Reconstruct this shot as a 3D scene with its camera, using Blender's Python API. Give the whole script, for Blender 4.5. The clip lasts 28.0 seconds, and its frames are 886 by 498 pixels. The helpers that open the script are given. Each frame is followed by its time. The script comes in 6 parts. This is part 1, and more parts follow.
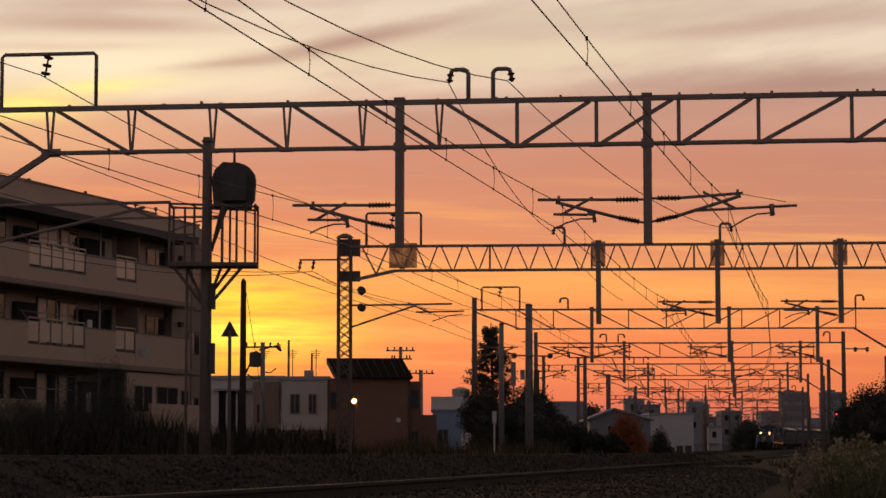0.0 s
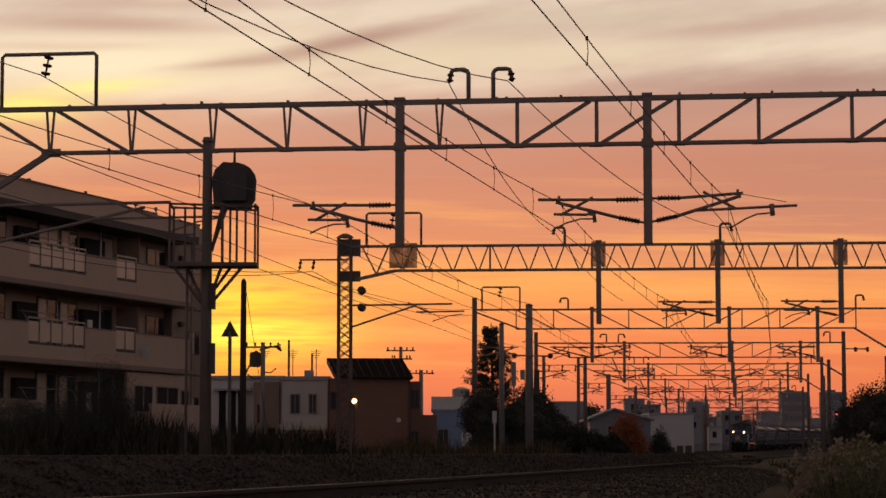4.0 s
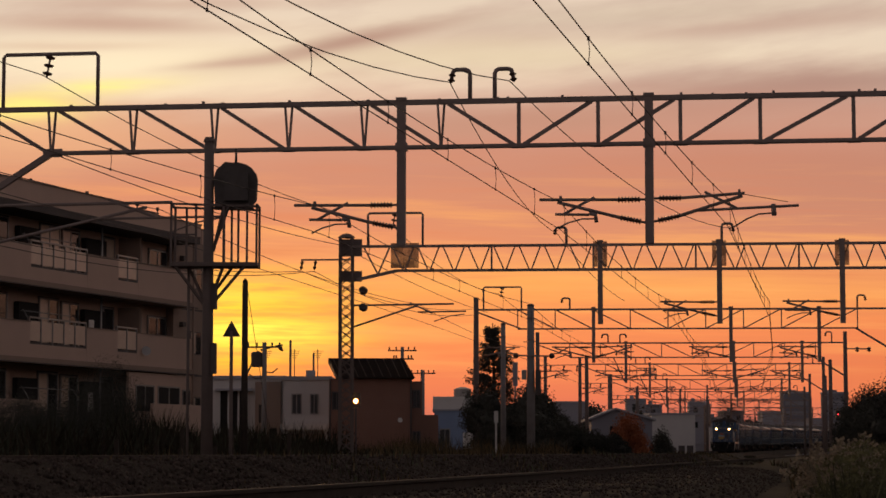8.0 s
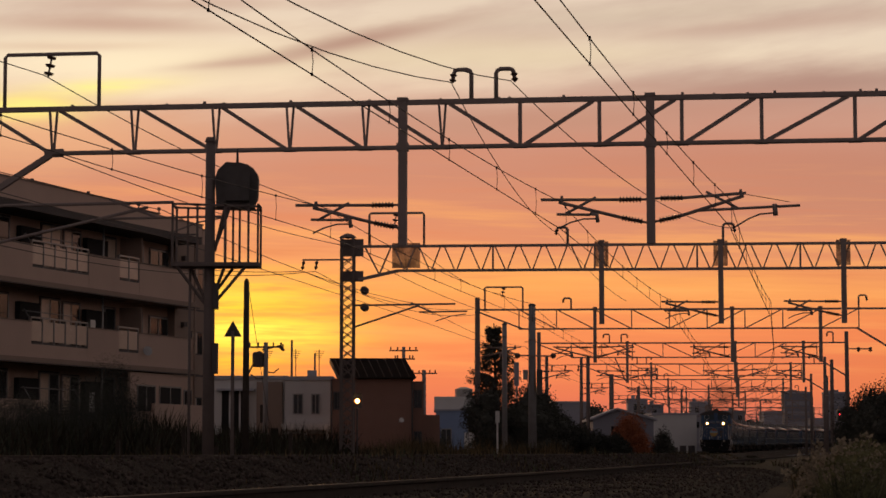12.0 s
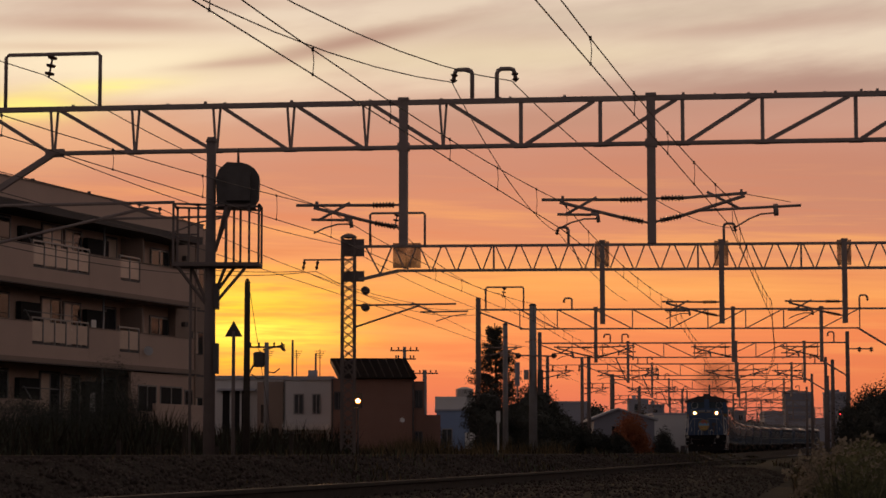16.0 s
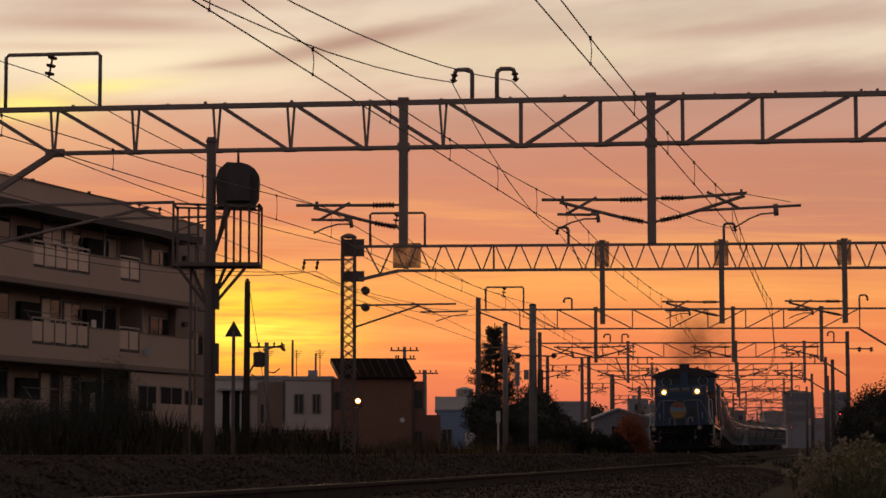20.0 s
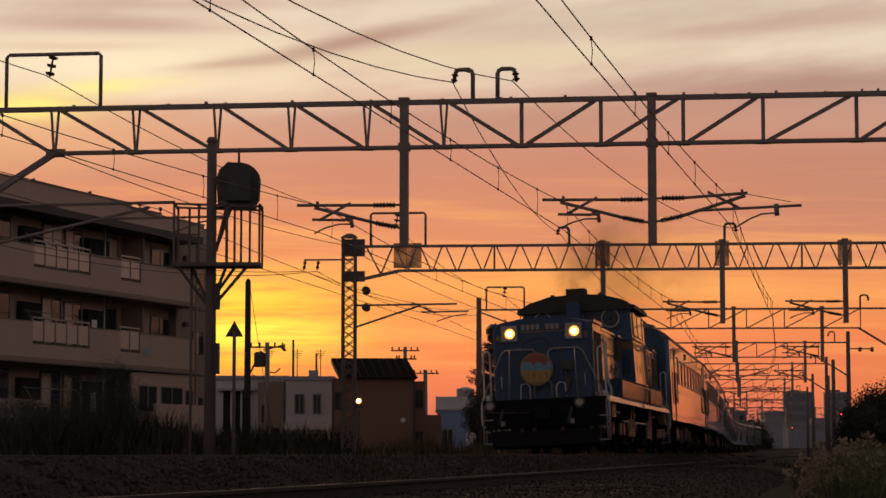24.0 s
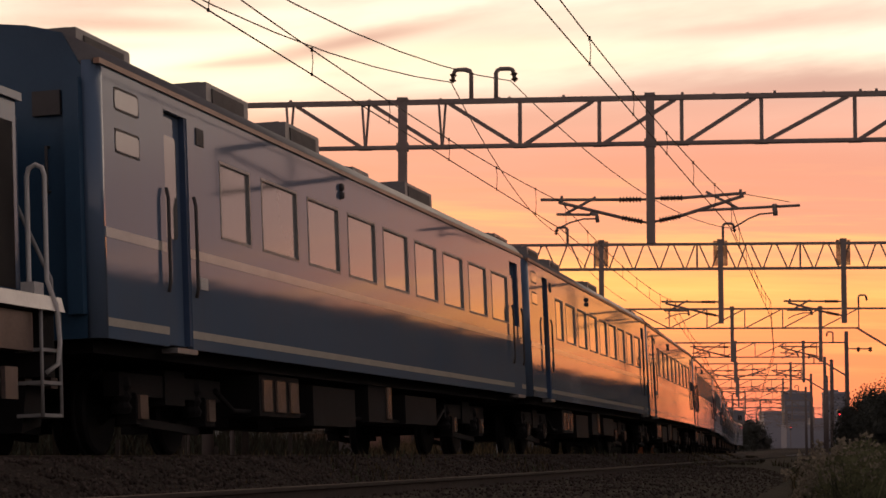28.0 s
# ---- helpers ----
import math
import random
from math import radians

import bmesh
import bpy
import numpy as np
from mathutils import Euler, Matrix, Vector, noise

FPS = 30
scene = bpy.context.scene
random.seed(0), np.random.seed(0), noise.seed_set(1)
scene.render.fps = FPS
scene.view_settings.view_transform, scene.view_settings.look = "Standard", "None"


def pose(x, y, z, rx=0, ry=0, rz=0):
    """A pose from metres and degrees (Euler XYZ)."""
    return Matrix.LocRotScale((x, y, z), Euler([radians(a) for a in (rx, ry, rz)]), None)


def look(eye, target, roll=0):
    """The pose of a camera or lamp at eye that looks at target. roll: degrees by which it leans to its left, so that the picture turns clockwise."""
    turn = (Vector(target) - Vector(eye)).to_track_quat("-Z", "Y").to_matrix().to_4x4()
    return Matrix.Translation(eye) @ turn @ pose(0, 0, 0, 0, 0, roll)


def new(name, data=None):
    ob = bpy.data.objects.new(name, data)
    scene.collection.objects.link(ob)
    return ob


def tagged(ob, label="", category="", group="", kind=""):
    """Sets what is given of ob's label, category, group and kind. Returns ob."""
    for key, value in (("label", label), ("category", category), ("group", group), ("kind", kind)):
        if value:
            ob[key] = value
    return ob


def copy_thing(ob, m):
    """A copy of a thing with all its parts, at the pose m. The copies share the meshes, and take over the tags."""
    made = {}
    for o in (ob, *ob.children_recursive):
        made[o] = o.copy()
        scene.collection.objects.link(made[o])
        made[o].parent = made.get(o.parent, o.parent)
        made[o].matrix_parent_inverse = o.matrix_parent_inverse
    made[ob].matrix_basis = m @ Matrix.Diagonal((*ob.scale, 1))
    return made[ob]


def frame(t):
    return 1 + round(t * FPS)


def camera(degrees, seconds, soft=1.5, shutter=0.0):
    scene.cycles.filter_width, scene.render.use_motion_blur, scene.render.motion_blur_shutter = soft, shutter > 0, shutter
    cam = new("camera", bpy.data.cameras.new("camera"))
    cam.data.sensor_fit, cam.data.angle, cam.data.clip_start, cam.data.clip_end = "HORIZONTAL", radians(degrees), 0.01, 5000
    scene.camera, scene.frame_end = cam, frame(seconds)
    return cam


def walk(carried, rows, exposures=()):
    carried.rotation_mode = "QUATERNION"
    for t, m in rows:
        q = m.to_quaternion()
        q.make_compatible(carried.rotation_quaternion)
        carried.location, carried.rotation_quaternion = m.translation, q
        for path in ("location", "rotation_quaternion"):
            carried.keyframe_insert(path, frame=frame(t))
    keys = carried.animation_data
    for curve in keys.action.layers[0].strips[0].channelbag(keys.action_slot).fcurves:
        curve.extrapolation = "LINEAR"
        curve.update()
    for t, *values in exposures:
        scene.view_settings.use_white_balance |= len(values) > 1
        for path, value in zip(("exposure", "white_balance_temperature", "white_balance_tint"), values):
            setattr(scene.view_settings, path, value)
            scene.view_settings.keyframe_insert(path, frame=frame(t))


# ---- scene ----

# ---- camera and its stand ----
EYE = (0.0, 0.0, -0.03)
PITCH = 5.10
cam = camera(21.97, 28.0, soft=1.6)
# small sway of the tripod: seconds, degrees to the left
SWAY = [(0, -.071), (.5, -.043), (1, -.071), (1.5, -.028), (2, -.028), (2.5, -.043), (3, -.071), (3.5, -.071), (5.5, -.043), (6, -.043),
        (6.5, -.071), (7, -.043), (7.5, -.028), (8, -.028), (8.5, -.071), (9, -.071), (9.5, -.064), (10, -.043), (10.5, -.043), (11, 0),
        (11.5, .003), (12, .006), (12.5, .028), (14.5, .03), (15, .043), (15.5, .028), (16, .026), (16.5, .02), (17, .003), (17.5, 0),
        (18, .003), (18.5, .043), (19, .034), (19.5, .028), (20, .026), (20.5, .022), (21, .028), (21.5, .028), (23.5, .03), (24, .043),
        (24.5, .026), (25, .028), (25.5, .026), (26, .03), (26.5, .022), (27, 0), (27.5, -.024), (28, .003)]
walk(cam, [(t, pose(*EYE, 90 + PITCH, 0, a)) for t, a in SWAY],
     exposures=[(0, 0.05), (6, 0.04), (12, 0.02), (23.5, 0.02), (25, 0.03), (25.5, 0.12), (26, 0.58), (26.5, 0.7), (27, 0.72), (28, 0.74)])


# ---- sky and sun ----
def lin(r, g, b):
    f = lambda c: (c / 255 / 12.92) if c < 10.3 else ((c / 255 + .055) / 1.055) ** 2.4
    return (f(r), f(g), f(b), 1)


class Nodes:
    """Short hand for a node tree."""
    def __init__(self, tree):
        self.t = tree
        tree.nodes.clear()

    def add(self, kind, **inputs):
        n = self.t.nodes.new(kind)
        for k, v in inputs.items():
            self.put(n, k.replace("_", " "), v)
        return n

    def put(self, n, key, v):
        s = n.inputs[int(key[1:])] if key[0] == "i" and key[1:].isdigit() else n.inputs[key]
        if isinstance(v, bpy.types.NodeSocket):
            self.t.links.new(v, s)
        else:
            s.default_value = v

    def math(self, op, a, b=0.0, clamp=False):
        n = self.t.nodes.new("ShaderNodeMath")
        n.operation, n.use_clamp = op, clamp
        self.put(n, "i0", a), self.put(n, "i1", b)
        return n.outputs[0]

    def mix(self, f, a, b, mode="MIX"):
        n = self.t.nodes.new("ShaderNodeMixRGB")
        n.blend_type = mode
        self.put(n, "i0", f), self.put(n, "i1", a), self.put(n, "i2", b)
        return n.outputs[0]

    def ramp(self, f, stops, ease="LINEAR"):
        n = self.t.nodes.new("ShaderNodeValToRGB")
        n.color_ramp.interpolation = ease
        e = n.color_ramp.elements
        for i, (p, c) in enumerate(stops):
            el = e[i] if i < 2 else e.new(p)
            el.position, el.color = p, c
        self.put(n, "i0", f)
        return n.outputs[0]

    def noise(self, vec, scale, detail=3.0, rough=0.5):
        n = self.t.nodes.new("ShaderNodeTexNoise")
        if vec is not None:
            self.put(n, "Vector", vec)
        self.put(n, "Scale", scale), self.put(n, "Detail", detail), self.put(n, "Roughness", rough)
        return n.outputs["Fac"]


def grey(v):
    return (v, v, v, 1)


world = bpy.data.worlds.new("dusk")
scene.world = world
world.use_nodes = True
N = Nodes(world.node_tree)
way = N.add("ShaderNodeTexCoord").outputs["Generated"]
sep = N.add("ShaderNodeSeparateXYZ", Vector=way)
el = N.math("MULTIPLY", N.math("ARCSINE", sep.outputs[2]), 57.296)
az = N.math("MULTIPLY", N.math("ARCTAN2", sep.outputs[0], sep.outputs[1]), 57.296)
# a slow waviness of the cloud layers
comb = N.add("ShaderNodeCombineXYZ", X=N.math("MULTIPLY", az, .10), Y=N.math("MULTIPLY", el, .55))
wavy = N.noise(comb.outputs[0], 1.0, 4, .55)
comb2 = N.add("ShaderNodeCombineXYZ", X=N.math("ADD", N.math("MULTIPLY", az, .17), 7.3), Y=N.math("ADD", N.math("MULTIPLY", el, .85), N.math("MULTIPLY", az, -.10)))
streak = N.noise(comb2.outputs[0], 1.0, 5, .55)
comb3 = N.add("ShaderNodeCombineXYZ", X=N.math("ADD", N.math("MULTIPLY", az, .3), 2.1), Y=N.math("MULTIPLY", el, 3.6))
fine = N.noise(comb3.outputs[0], 1.0, 4, .6)
elw = N.math("ADD", el, N.math("MULTIPLY", N.math("SUBTRACT", wavy, .5), 2.2))
E = lambda v: max(0, min(1, v / 30))
base = N.ramp(N.math("DIVIDE", elw, 30), [
    (0, lin(150, 95, 97)), (E(.6), lin(190, 102, 94)), (E(1.3), lin(218, 110, 86)), (E(2.6), lin(237, 130, 84)), (E(3.8), lin(242, 150, 88)),
    (E(4.6), lin(236, 150, 101)), (E(5.4), lin(221, 139, 103)), (E(7.2), lin(202, 135, 112)), (E(8.6), lin(204, 154, 136)),
    (E(9.6), lin(228, 204, 180)), (E(11), lin(214, 192, 174)), (E(14), lin(178, 158, 148)), (E(20), lin(112, 106, 112)), (1, lin(54, 55, 66))])
# cream gaps and mauve bars of the upper clouds
upper = N.math("MULTIPLY", N.math("SUBTRACT", el, 7.8), .5, True)
bars = N.ramp(streak, [(.36, grey(0)), (.62, grey(1))])
cloud = N.mix(bars, lin(194, 162, 148), lin(244, 224, 196))
col = N.mix(N.math("MULTIPLY", upper, .5), base, cloud)


def glow(a0, e0, sa, se, tilt=0.0, fray=1.6):
    """A soft patch round az a0, el e0 that rises by tilt towards the right; its edges are frayed by the cloud's waves."""
    da = N.math("SUBTRACT", az, a0)
    e1 = N.math("SUBTRACT", N.math("SUBTRACT", el, e0), N.math("MULTIPLY", da, tilt))
    e1 = N.math("ADD", e1, N.math("MULTIPLY", N.math("SUBTRACT", streak, .5), min(1.1, se * fray)))
    u = N.math("POWER", N.math("ABSOLUTE", N.math("DIVIDE", da, sa)), 2)
    v = N.math("POWER", N.math("ABSOLUTE", N.math("DIVIDE", e1, se)), 2)
    return N.math("POWER", 2.718, N.math("MULTIPLY", N.math("ADD", u, v), -1))


def patch(c, share, *place):
    global col
    col = N.mix(N.math("MULTIPLY", glow(*place), share, True), col, c)


patch(lin(255, 236, 198), .85, -8.0, 9.6, 5.0, .85, .02)
patch(lin(240, 182, 134), .7, -11.0, 7.9, 5.0, .8)
patch(lin(226, 206, 172), .75, 1.0, 9.9, 5.5, .42, .02)
patch(lin(204, 184, 160), .5, 5.0, 10.9, 6.0, .35, .03)
# mauve bars
patch(lin(170, 132, 120), .85, 9.5, 9.1, 5.5, .55, .04)
patch(lin(188, 136, 116), .75, 2.0, 8.35, 5.5, .45, .02)
patch(lin(180, 144, 128), .95, -2.3, 10.3, 2.9, .26, .2)
patch(lin(192, 156, 138), .8, -8.4, 10.62, 3.4, .22, .01)
patch(lin(200, 166, 146), .6, -7.0, 11.15, 4.0, .16, .03)
patch(lin(190, 152, 136), .6, -5.2, 9.72, 1.7, .12, .1)
patch(lin(192, 130, 108), .7, 9.5, 6.6, 6.5, 1.6)
patch(lin(186, 150, 134), .6, 8.0, 10.6, 4.0, .22, .06)
patch(lin(212, 178, 152), .5, -9.5, 10.05, 2.4, .12, .03)
# the last bright streaks high on the south side
frayed = N.ramp(fine, [(.3, grey(.55)), (.55, grey(1))])
col = N.mix(N.math("MULTIPLY", N.math("MULTIPLY", glow(-8.7, 9.05, 1.7, .19, .085, .4), frayed), .95, True), col, lin(255, 238, 150))
col = N.mix(N.math("MULTIPLY", N.math("MULTIPLY", glow(-10.6, 8.5, 1.5, .3, .03, .4), frayed), 1.3, True), col, lin(255, 234, 136))
# the place where the sun went down
col = N.mix(N.math("MULTIPLY", glow(-5.4, 3.0, 2.7, 1.35), .9, True), col, (1.06, .4, .05, 1))
comb5 = N.add("ShaderNodeCombineXYZ", X=N.math("ADD", N.math("MULTIPLY", az, .45), 3.3), Y=N.math("ADD", N.math("MULTIPLY", el, 5.2), N.math("MULTIPLY", az, .12)))
lace = N.math("ADD", N.math("MULTIPLY", fine, .55), N.math("MULTIPLY", N.noise(comb5.outputs[0], 1.0, 3, .55), .45))
g1 = N.math("MULTIPLY", glow(-5.3, 3.3, 2.4, 1.1), N.ramp(lace, [(.42, grey(.1)), (.56, grey(1.0))]), True)
col = N.mix(g1, col, (1.12, .68, .045, 1))
g1 = N.math("MULTIPLY", glow(-5.0, 2.98, 2.2, .36, 0, .6), N.ramp(lace, [(.38, grey(.4)), (.52, grey(1))]), True)
col = N.mix(g1, col, (1.35, 1.02, .12, 1))
g1 = N.math("MULTIPLY", glow(-5.0, 3.95, 2.1, .26), N.ramp(lace, [(.4, grey(.1)), (.56, grey(.9))]), True)
col = N.mix(g1, col, (1.15, .8, .07, 1))
g3 = N.math("MULTIPLY", glow(1.5, 4.3, 9.0, .5), N.math("MULTIPLY", fine, .9), True)
col = N.mix(g3, col, lin(255, 178, 84))
# a golden gap under the clouds further right
col = N.mix(N.math("MULTIPLY", glow(23, 4.2, 9.5, .75, 0, 0), .8, True), col, lin(244, 146, 62))
col = N.mix(N.math("MULTIPLY", glow(17, 1.7, 6.5, 1.4, 0, 0), .75, True), col, lin(230, 128, 66))
col = N.mix(N.math("MULTIPLY", glow(27, 8.0, 9.5, 2.9, 0, 0), .8, True), col, lin(160, 126, 118))
col = N.mix(N.math("MULTIPLY", glow(36, 7.0, 8.5, 2.2, 0, 0), .95, True), col, lin(152, 120, 114))
col = N.mix(N.math("MULTIPLY", glow(34, 4.3, 9.0, .5, 0, 0), .95, True), col, lin(255, 160, 84))
# fine streaks along the lit layers
low = N.ramp(N.math("DIVIDE", el, 10), [(.12, grey(0)), (.3, grey(1)), (.55, grey(1)), (.75, grey(0))])
comb4 = N.add("ShaderNodeCombineXYZ", X=N.math("ADD", N.math("MULTIPLY", az, .12), 5.7), Y=N.math("ADD", N.math("MULTIPLY", el, 2.3), N.math("MULTIPLY", az, .05)))
thin = N.noise(comb4.outputs[0], 1.0, 5, .6)
col = N.mix(N.math("MULTIPLY", low, N.ramp(thin, [(.5, grey(0)), (.7, grey(.6))])), col, lin(254, 174, 100))
col = N.mix(N.math("MULTIPLY", low, N.ramp(thin, [(.3, grey(.5)), (.47, grey(0))])), col, lin(218, 122, 84))
# away from the west the sky is a dull violet dusk
turn = N.math("DIVIDE", N.math("ABSOLUTE", az), 180)
away = N.ramp(turn, [(.12, grey(0)), (.23, grey(.5)), (.38, grey(1))], "EASE")
east = N.ramp(N.math("DIVIDE", el, 90), [(0, lin(88, 80, 84)), (.08, lin(158, 140, 136)), (.28, lin(120, 110, 112)), (.55, lin(58, 59, 68)), (1, lin(48, 50, 62))])
col = N.mix(away, col, east)
nish = N.add("ShaderNodeTexSky")
nish.sky_type, nish.sun_disc, nish.sun_elevation, nish.sun_rotation = "NISHITA", False, radians(1.2), radians(-5)
sky_bg = N.add("ShaderNodeBackground", Color=nish.outputs[0], Strength=.006)
cloud_bg = N.add("ShaderNodeBackground", Color=col, Strength=1.0)
both = N.add("ShaderNodeAddShader", i0=sky_bg.outputs[0], i1=cloud_bg.outputs[0])
N.add("ShaderNodeOutputWorld", Surface=both.outputs[0])

sun = new("sun", bpy.data.lights.new("sun", "SUN"))
sun.data.energy, sun.data.angle, sun.data.color = 0.5, radians(10), (1, .55, .25)
sun.matrix_world = look((0, 0, 0), (math.sin(radians(5)), -math.cos(radians(5)), -.045))


# ---- materials ----
def material(name, color, rough=.7, metal=0.0, color2=None, scale=6.0, fine=60.0, bump=.3, dist=.01, amount=.6, spread=.0, coat=0.0, spec=.5, stretch=(1, 1, 1), each=0.0):
    m = bpy.data.materials.new(name)
    m.use_nodes = True
    n = Nodes(m.node_tree)
    at = n.add("ShaderNodeTexCoord").outputs["Object"]
    mp = n.add("ShaderNodeMapping", Vector=at, Scale=stretch).outputs[0]
    big = n.noise(mp, scale, 4, .6)
    small = n.noise(mp, fine, 3, .6)
    c1 = (*color, 1)
    c2 = (*(color2 or [c * .6 for c in color]), 1)
    f = n.ramp(n.math("ADD", n.math("MULTIPLY", big, .65), n.math("MULTIPLY", small, .35)), [(.36, grey(0)), (.66, grey(1))])
    c = n.mix(n.math("MULTIPLY", f, amount), c1, c2)
    if spread:
        r = n.add("ShaderNodeObjectInfo").outputs["Random"]
        c = n.mix(1.0, c, n.ramp(r, [(0, grey(1 - spread)), (1, grey(1 + spread * .0))]), "MULTIPLY")
    if each:
        r = n.add("ShaderNodeNewGeometry").outputs["Random Per Island"]
        c = n.mix(1.0, c, n.ramp(r, [(0, grey(1 - each)), (1, grey(1 + each))]), "MULTIPLY")
    b = n.add("ShaderNodeBump", Strength=bump, Distance=dist, Height=small)
    p = n.add("ShaderNodeBsdfPrincipled", Base_Color=c, Metallic=metal, Normal=b.outputs[0])
    k = min(.16, rough * .8)
    n.put(p, "Roughness", n.math("ADD", rough - k / 2, n.math("MULTIPLY", big, k)))
    n.put(p, "Coat Weight", coat), n.put(p, "Coat Roughness", .08), n.put(p, "Specular IOR Level", spec)
    n.add("ShaderNodeOutputMaterial", Surface=p.outputs[0])
    return m


def leaf_material(name, color, color2, scale=5.0, pass_share=.4):
    """Thin leaves that let part of the light through."""
    m = bpy.data.materials.new(name)
    m.use_nodes = True
    n = Nodes(m.node_tree)
    at = n.add("ShaderNodeTexCoord").outputs["Object"]
    f = n.ramp(n.noise(at, scale, 4, .6), [(.35, grey(0)), (.65, grey(1))])
    isl = n.add("ShaderNodeNewGeometry").outputs["Random Per Island"]
    c = n.mix(f, (*color, 1), (*color2, 1))
    c = n.mix(1.0, c, n.ramp(isl, [(0, grey(.55)), (1, grey(1.0))]), "MULTIPLY")
    d = n.add("ShaderNodeBsdfDiffuse", Color=c, Roughness=.6)
    t = n.add("ShaderNodeBsdfTranslucent", Color=c)
    mx = n.add("ShaderNodeMixShader", i0=pass_share, i1=d.outputs[0], i2=t.outputs[0])
    n.add("ShaderNodeOutputMaterial", Surface=mx.outputs[0])
    return m


def glowing(name, color, strength):
    m = bpy.data.materials.new(name)
    m.use_nodes = True
    n = Nodes(m.node_tree)
    e = n.add("ShaderNodeEmission", Color=(*color, 1), Strength=strength)
    n.add("ShaderNodeOutputMaterial", Surface=e.outputs[0])
    return m


M_STEEL = material("galvanised_steel", (.33, .265, .24), .65, .1, (.22, .17, .15), 3, 40)
M_RUST = material("rusty_steel", (.10, .065, .045), .8, .1, (.05, .035, .03), 5, 50)
M_DARK = material("dark_iron", (.1, .09, .085), .65, .1, (.065, .056, .052), 5, 60)
M_RAILTOP = material("worn_rail_head", (.13, .095, .075), .75, 0, (.085, .064, .05), 3, 40, .1, .01, .6, 0, 0, .1)
M_RAIL = material("rusty_rail_web", (.045, .03, .022), .85, .1, (.03, .02, .016), 6, 60)
M_BALLAST = material("ballast_stone", (.058, .045, .037), .9, 0, (.03, .024, .02), 12, 60, 1.0, .03, .8, 0, 0, .08)
M_STONE = material("loose_stone", (.085, .066, .056), .9, 0, (.05, .04, .034), 8, 60, .5, .01, .7, 0, 0, .1, each=.5)
M_SOIL = material("grassy_soil", (.055, .046, .03), .95, 0, (.032, .027, .02), .6, 8, .6, .05, .8, 0, 0, .08)
# reddish brown puts the haze over the far poles into the colour
M_POLE = material("brown_pole", (.2, .16, .145), .85, 0, (.13, .105, .095), 2, 30)
M_CONC = material("pole_concrete", (.31, .295, .29), .85, 0, (.18, .17, .16), 2, 30)
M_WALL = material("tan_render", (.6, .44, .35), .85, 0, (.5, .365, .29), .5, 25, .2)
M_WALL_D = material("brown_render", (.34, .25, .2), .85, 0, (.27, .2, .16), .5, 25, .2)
M_ROOF = material("dark_eave", (.07, .06, .058), .7, 0, None, 1, 20)
M_WHITE = material("pale_wall", (.66, .65, .63), .8, 0, (.56, .55, .53), .6, 20, .2)
M_BRICK = material("red_brown_brick", (.3, .17, .13), .85, 0, (.22, .125, .095), .8, 14, .5)
M_BLUEW = material("blue_wall", (.25, .34, .52), .7, 0, (.2, .28, .44), .6, 20, .2)
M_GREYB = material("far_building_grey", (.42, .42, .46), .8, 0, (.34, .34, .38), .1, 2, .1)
M_FOLI = material("dark_foliage", (.074, .076, .058), .85, 0, (.05, .052, .042), 3, 20, .3, .01, .7, .4)
M_AUTUMN = material("autumn_foliage", (.42, .13, .05), .8, 0, (.24, .08, .03), 3, 20, .3, .01, .7, .4)
M_WEED = leaf_material("leafy_weed", (.215, .215, .125), (.125, .135, .072))
# distance haze is mixed into these two bluish wall colours
M_HAZE = material("hazed_wall_grey", (.35, .35, .39), .85, 0, (.28, .28, .32), .05, 1, .1)
M_HAZE_D = material("hazed_wall_dark", (.25, .25, .285), .85, 0, (.2, .2, .23), .05, 1, .1)
M_FARWOOD = material("far_woodland", (.07, .065, .055), .9, 0, (.045, .045, .04), .05, .6, .3)
M_BARK = material("bark", (.06, .045, .035), .9, 0, (.035, .028, .022), 4, 40)
M_GRASS = leaf_material("dry_grass", (.24, .18, .11), (.14, .11, .06), 3, .3)
M_GREENG = material("green_weed", (.1, .105, .055), .85, 0, (.065, .07, .038), 3, 30, .3, .01, .8, .5)
M_PLUME = leaf_material("pale_seed_plume", (.42, .36, .28), (.3, .255, .195), 6, .4)
M_WIRE = material("oxidised_copper_wire", (.085, .068, .058), .6, .3, None, 3, 40)
M_INSUL = material("brown_porcelain", (.10, .055, .04), .3, 0, None, 6, 40, .1)
M_WIN = material("house_window_glass", (.03, .035, .04), .06, 0, (.02, .022, .025), 1, 10, .03)
M_FROST = material("frosted_balcony_panel", (.74, .59, .46), .25, 0, (.6, .47, .37), 2, 20, .1)
# near-black colour paints the gloom of unlit rooms and cabins
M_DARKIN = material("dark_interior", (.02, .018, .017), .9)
M_ALU = material("aluminium_frame", (.35, .34, .33), .45, .8, None, 3, 40)
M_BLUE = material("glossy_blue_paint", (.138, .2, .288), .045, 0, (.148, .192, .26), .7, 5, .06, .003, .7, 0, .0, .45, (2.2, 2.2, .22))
M_SATIN = material("satin_blue_paint", (.06, .12, .21), .17, 0, (.1, .125, .17), 3.5, 18, .06, .003, .7, 0, .3)
M_GOLD = material("gold_stripe_paint", (.32, .21, .09), .4, 0, (.24, .15, .06), 2, 30, .05)
M_CREAM = material("cream_stripe_paint", (.74, .69, .58), .08, 0, (.5, .46, .38), 2, 30, .05)
M_WHITEP = material("white_paint", (.8, .78, .74), .45, 0, (.5, .47, .43), 2, 30, .1)
M_BLACKP = material("black_underframe", (.014, .0135, .014), .7, 0, (.02, .018, .017), 3, 40, .4, .01, .6, 0, 0, .12)
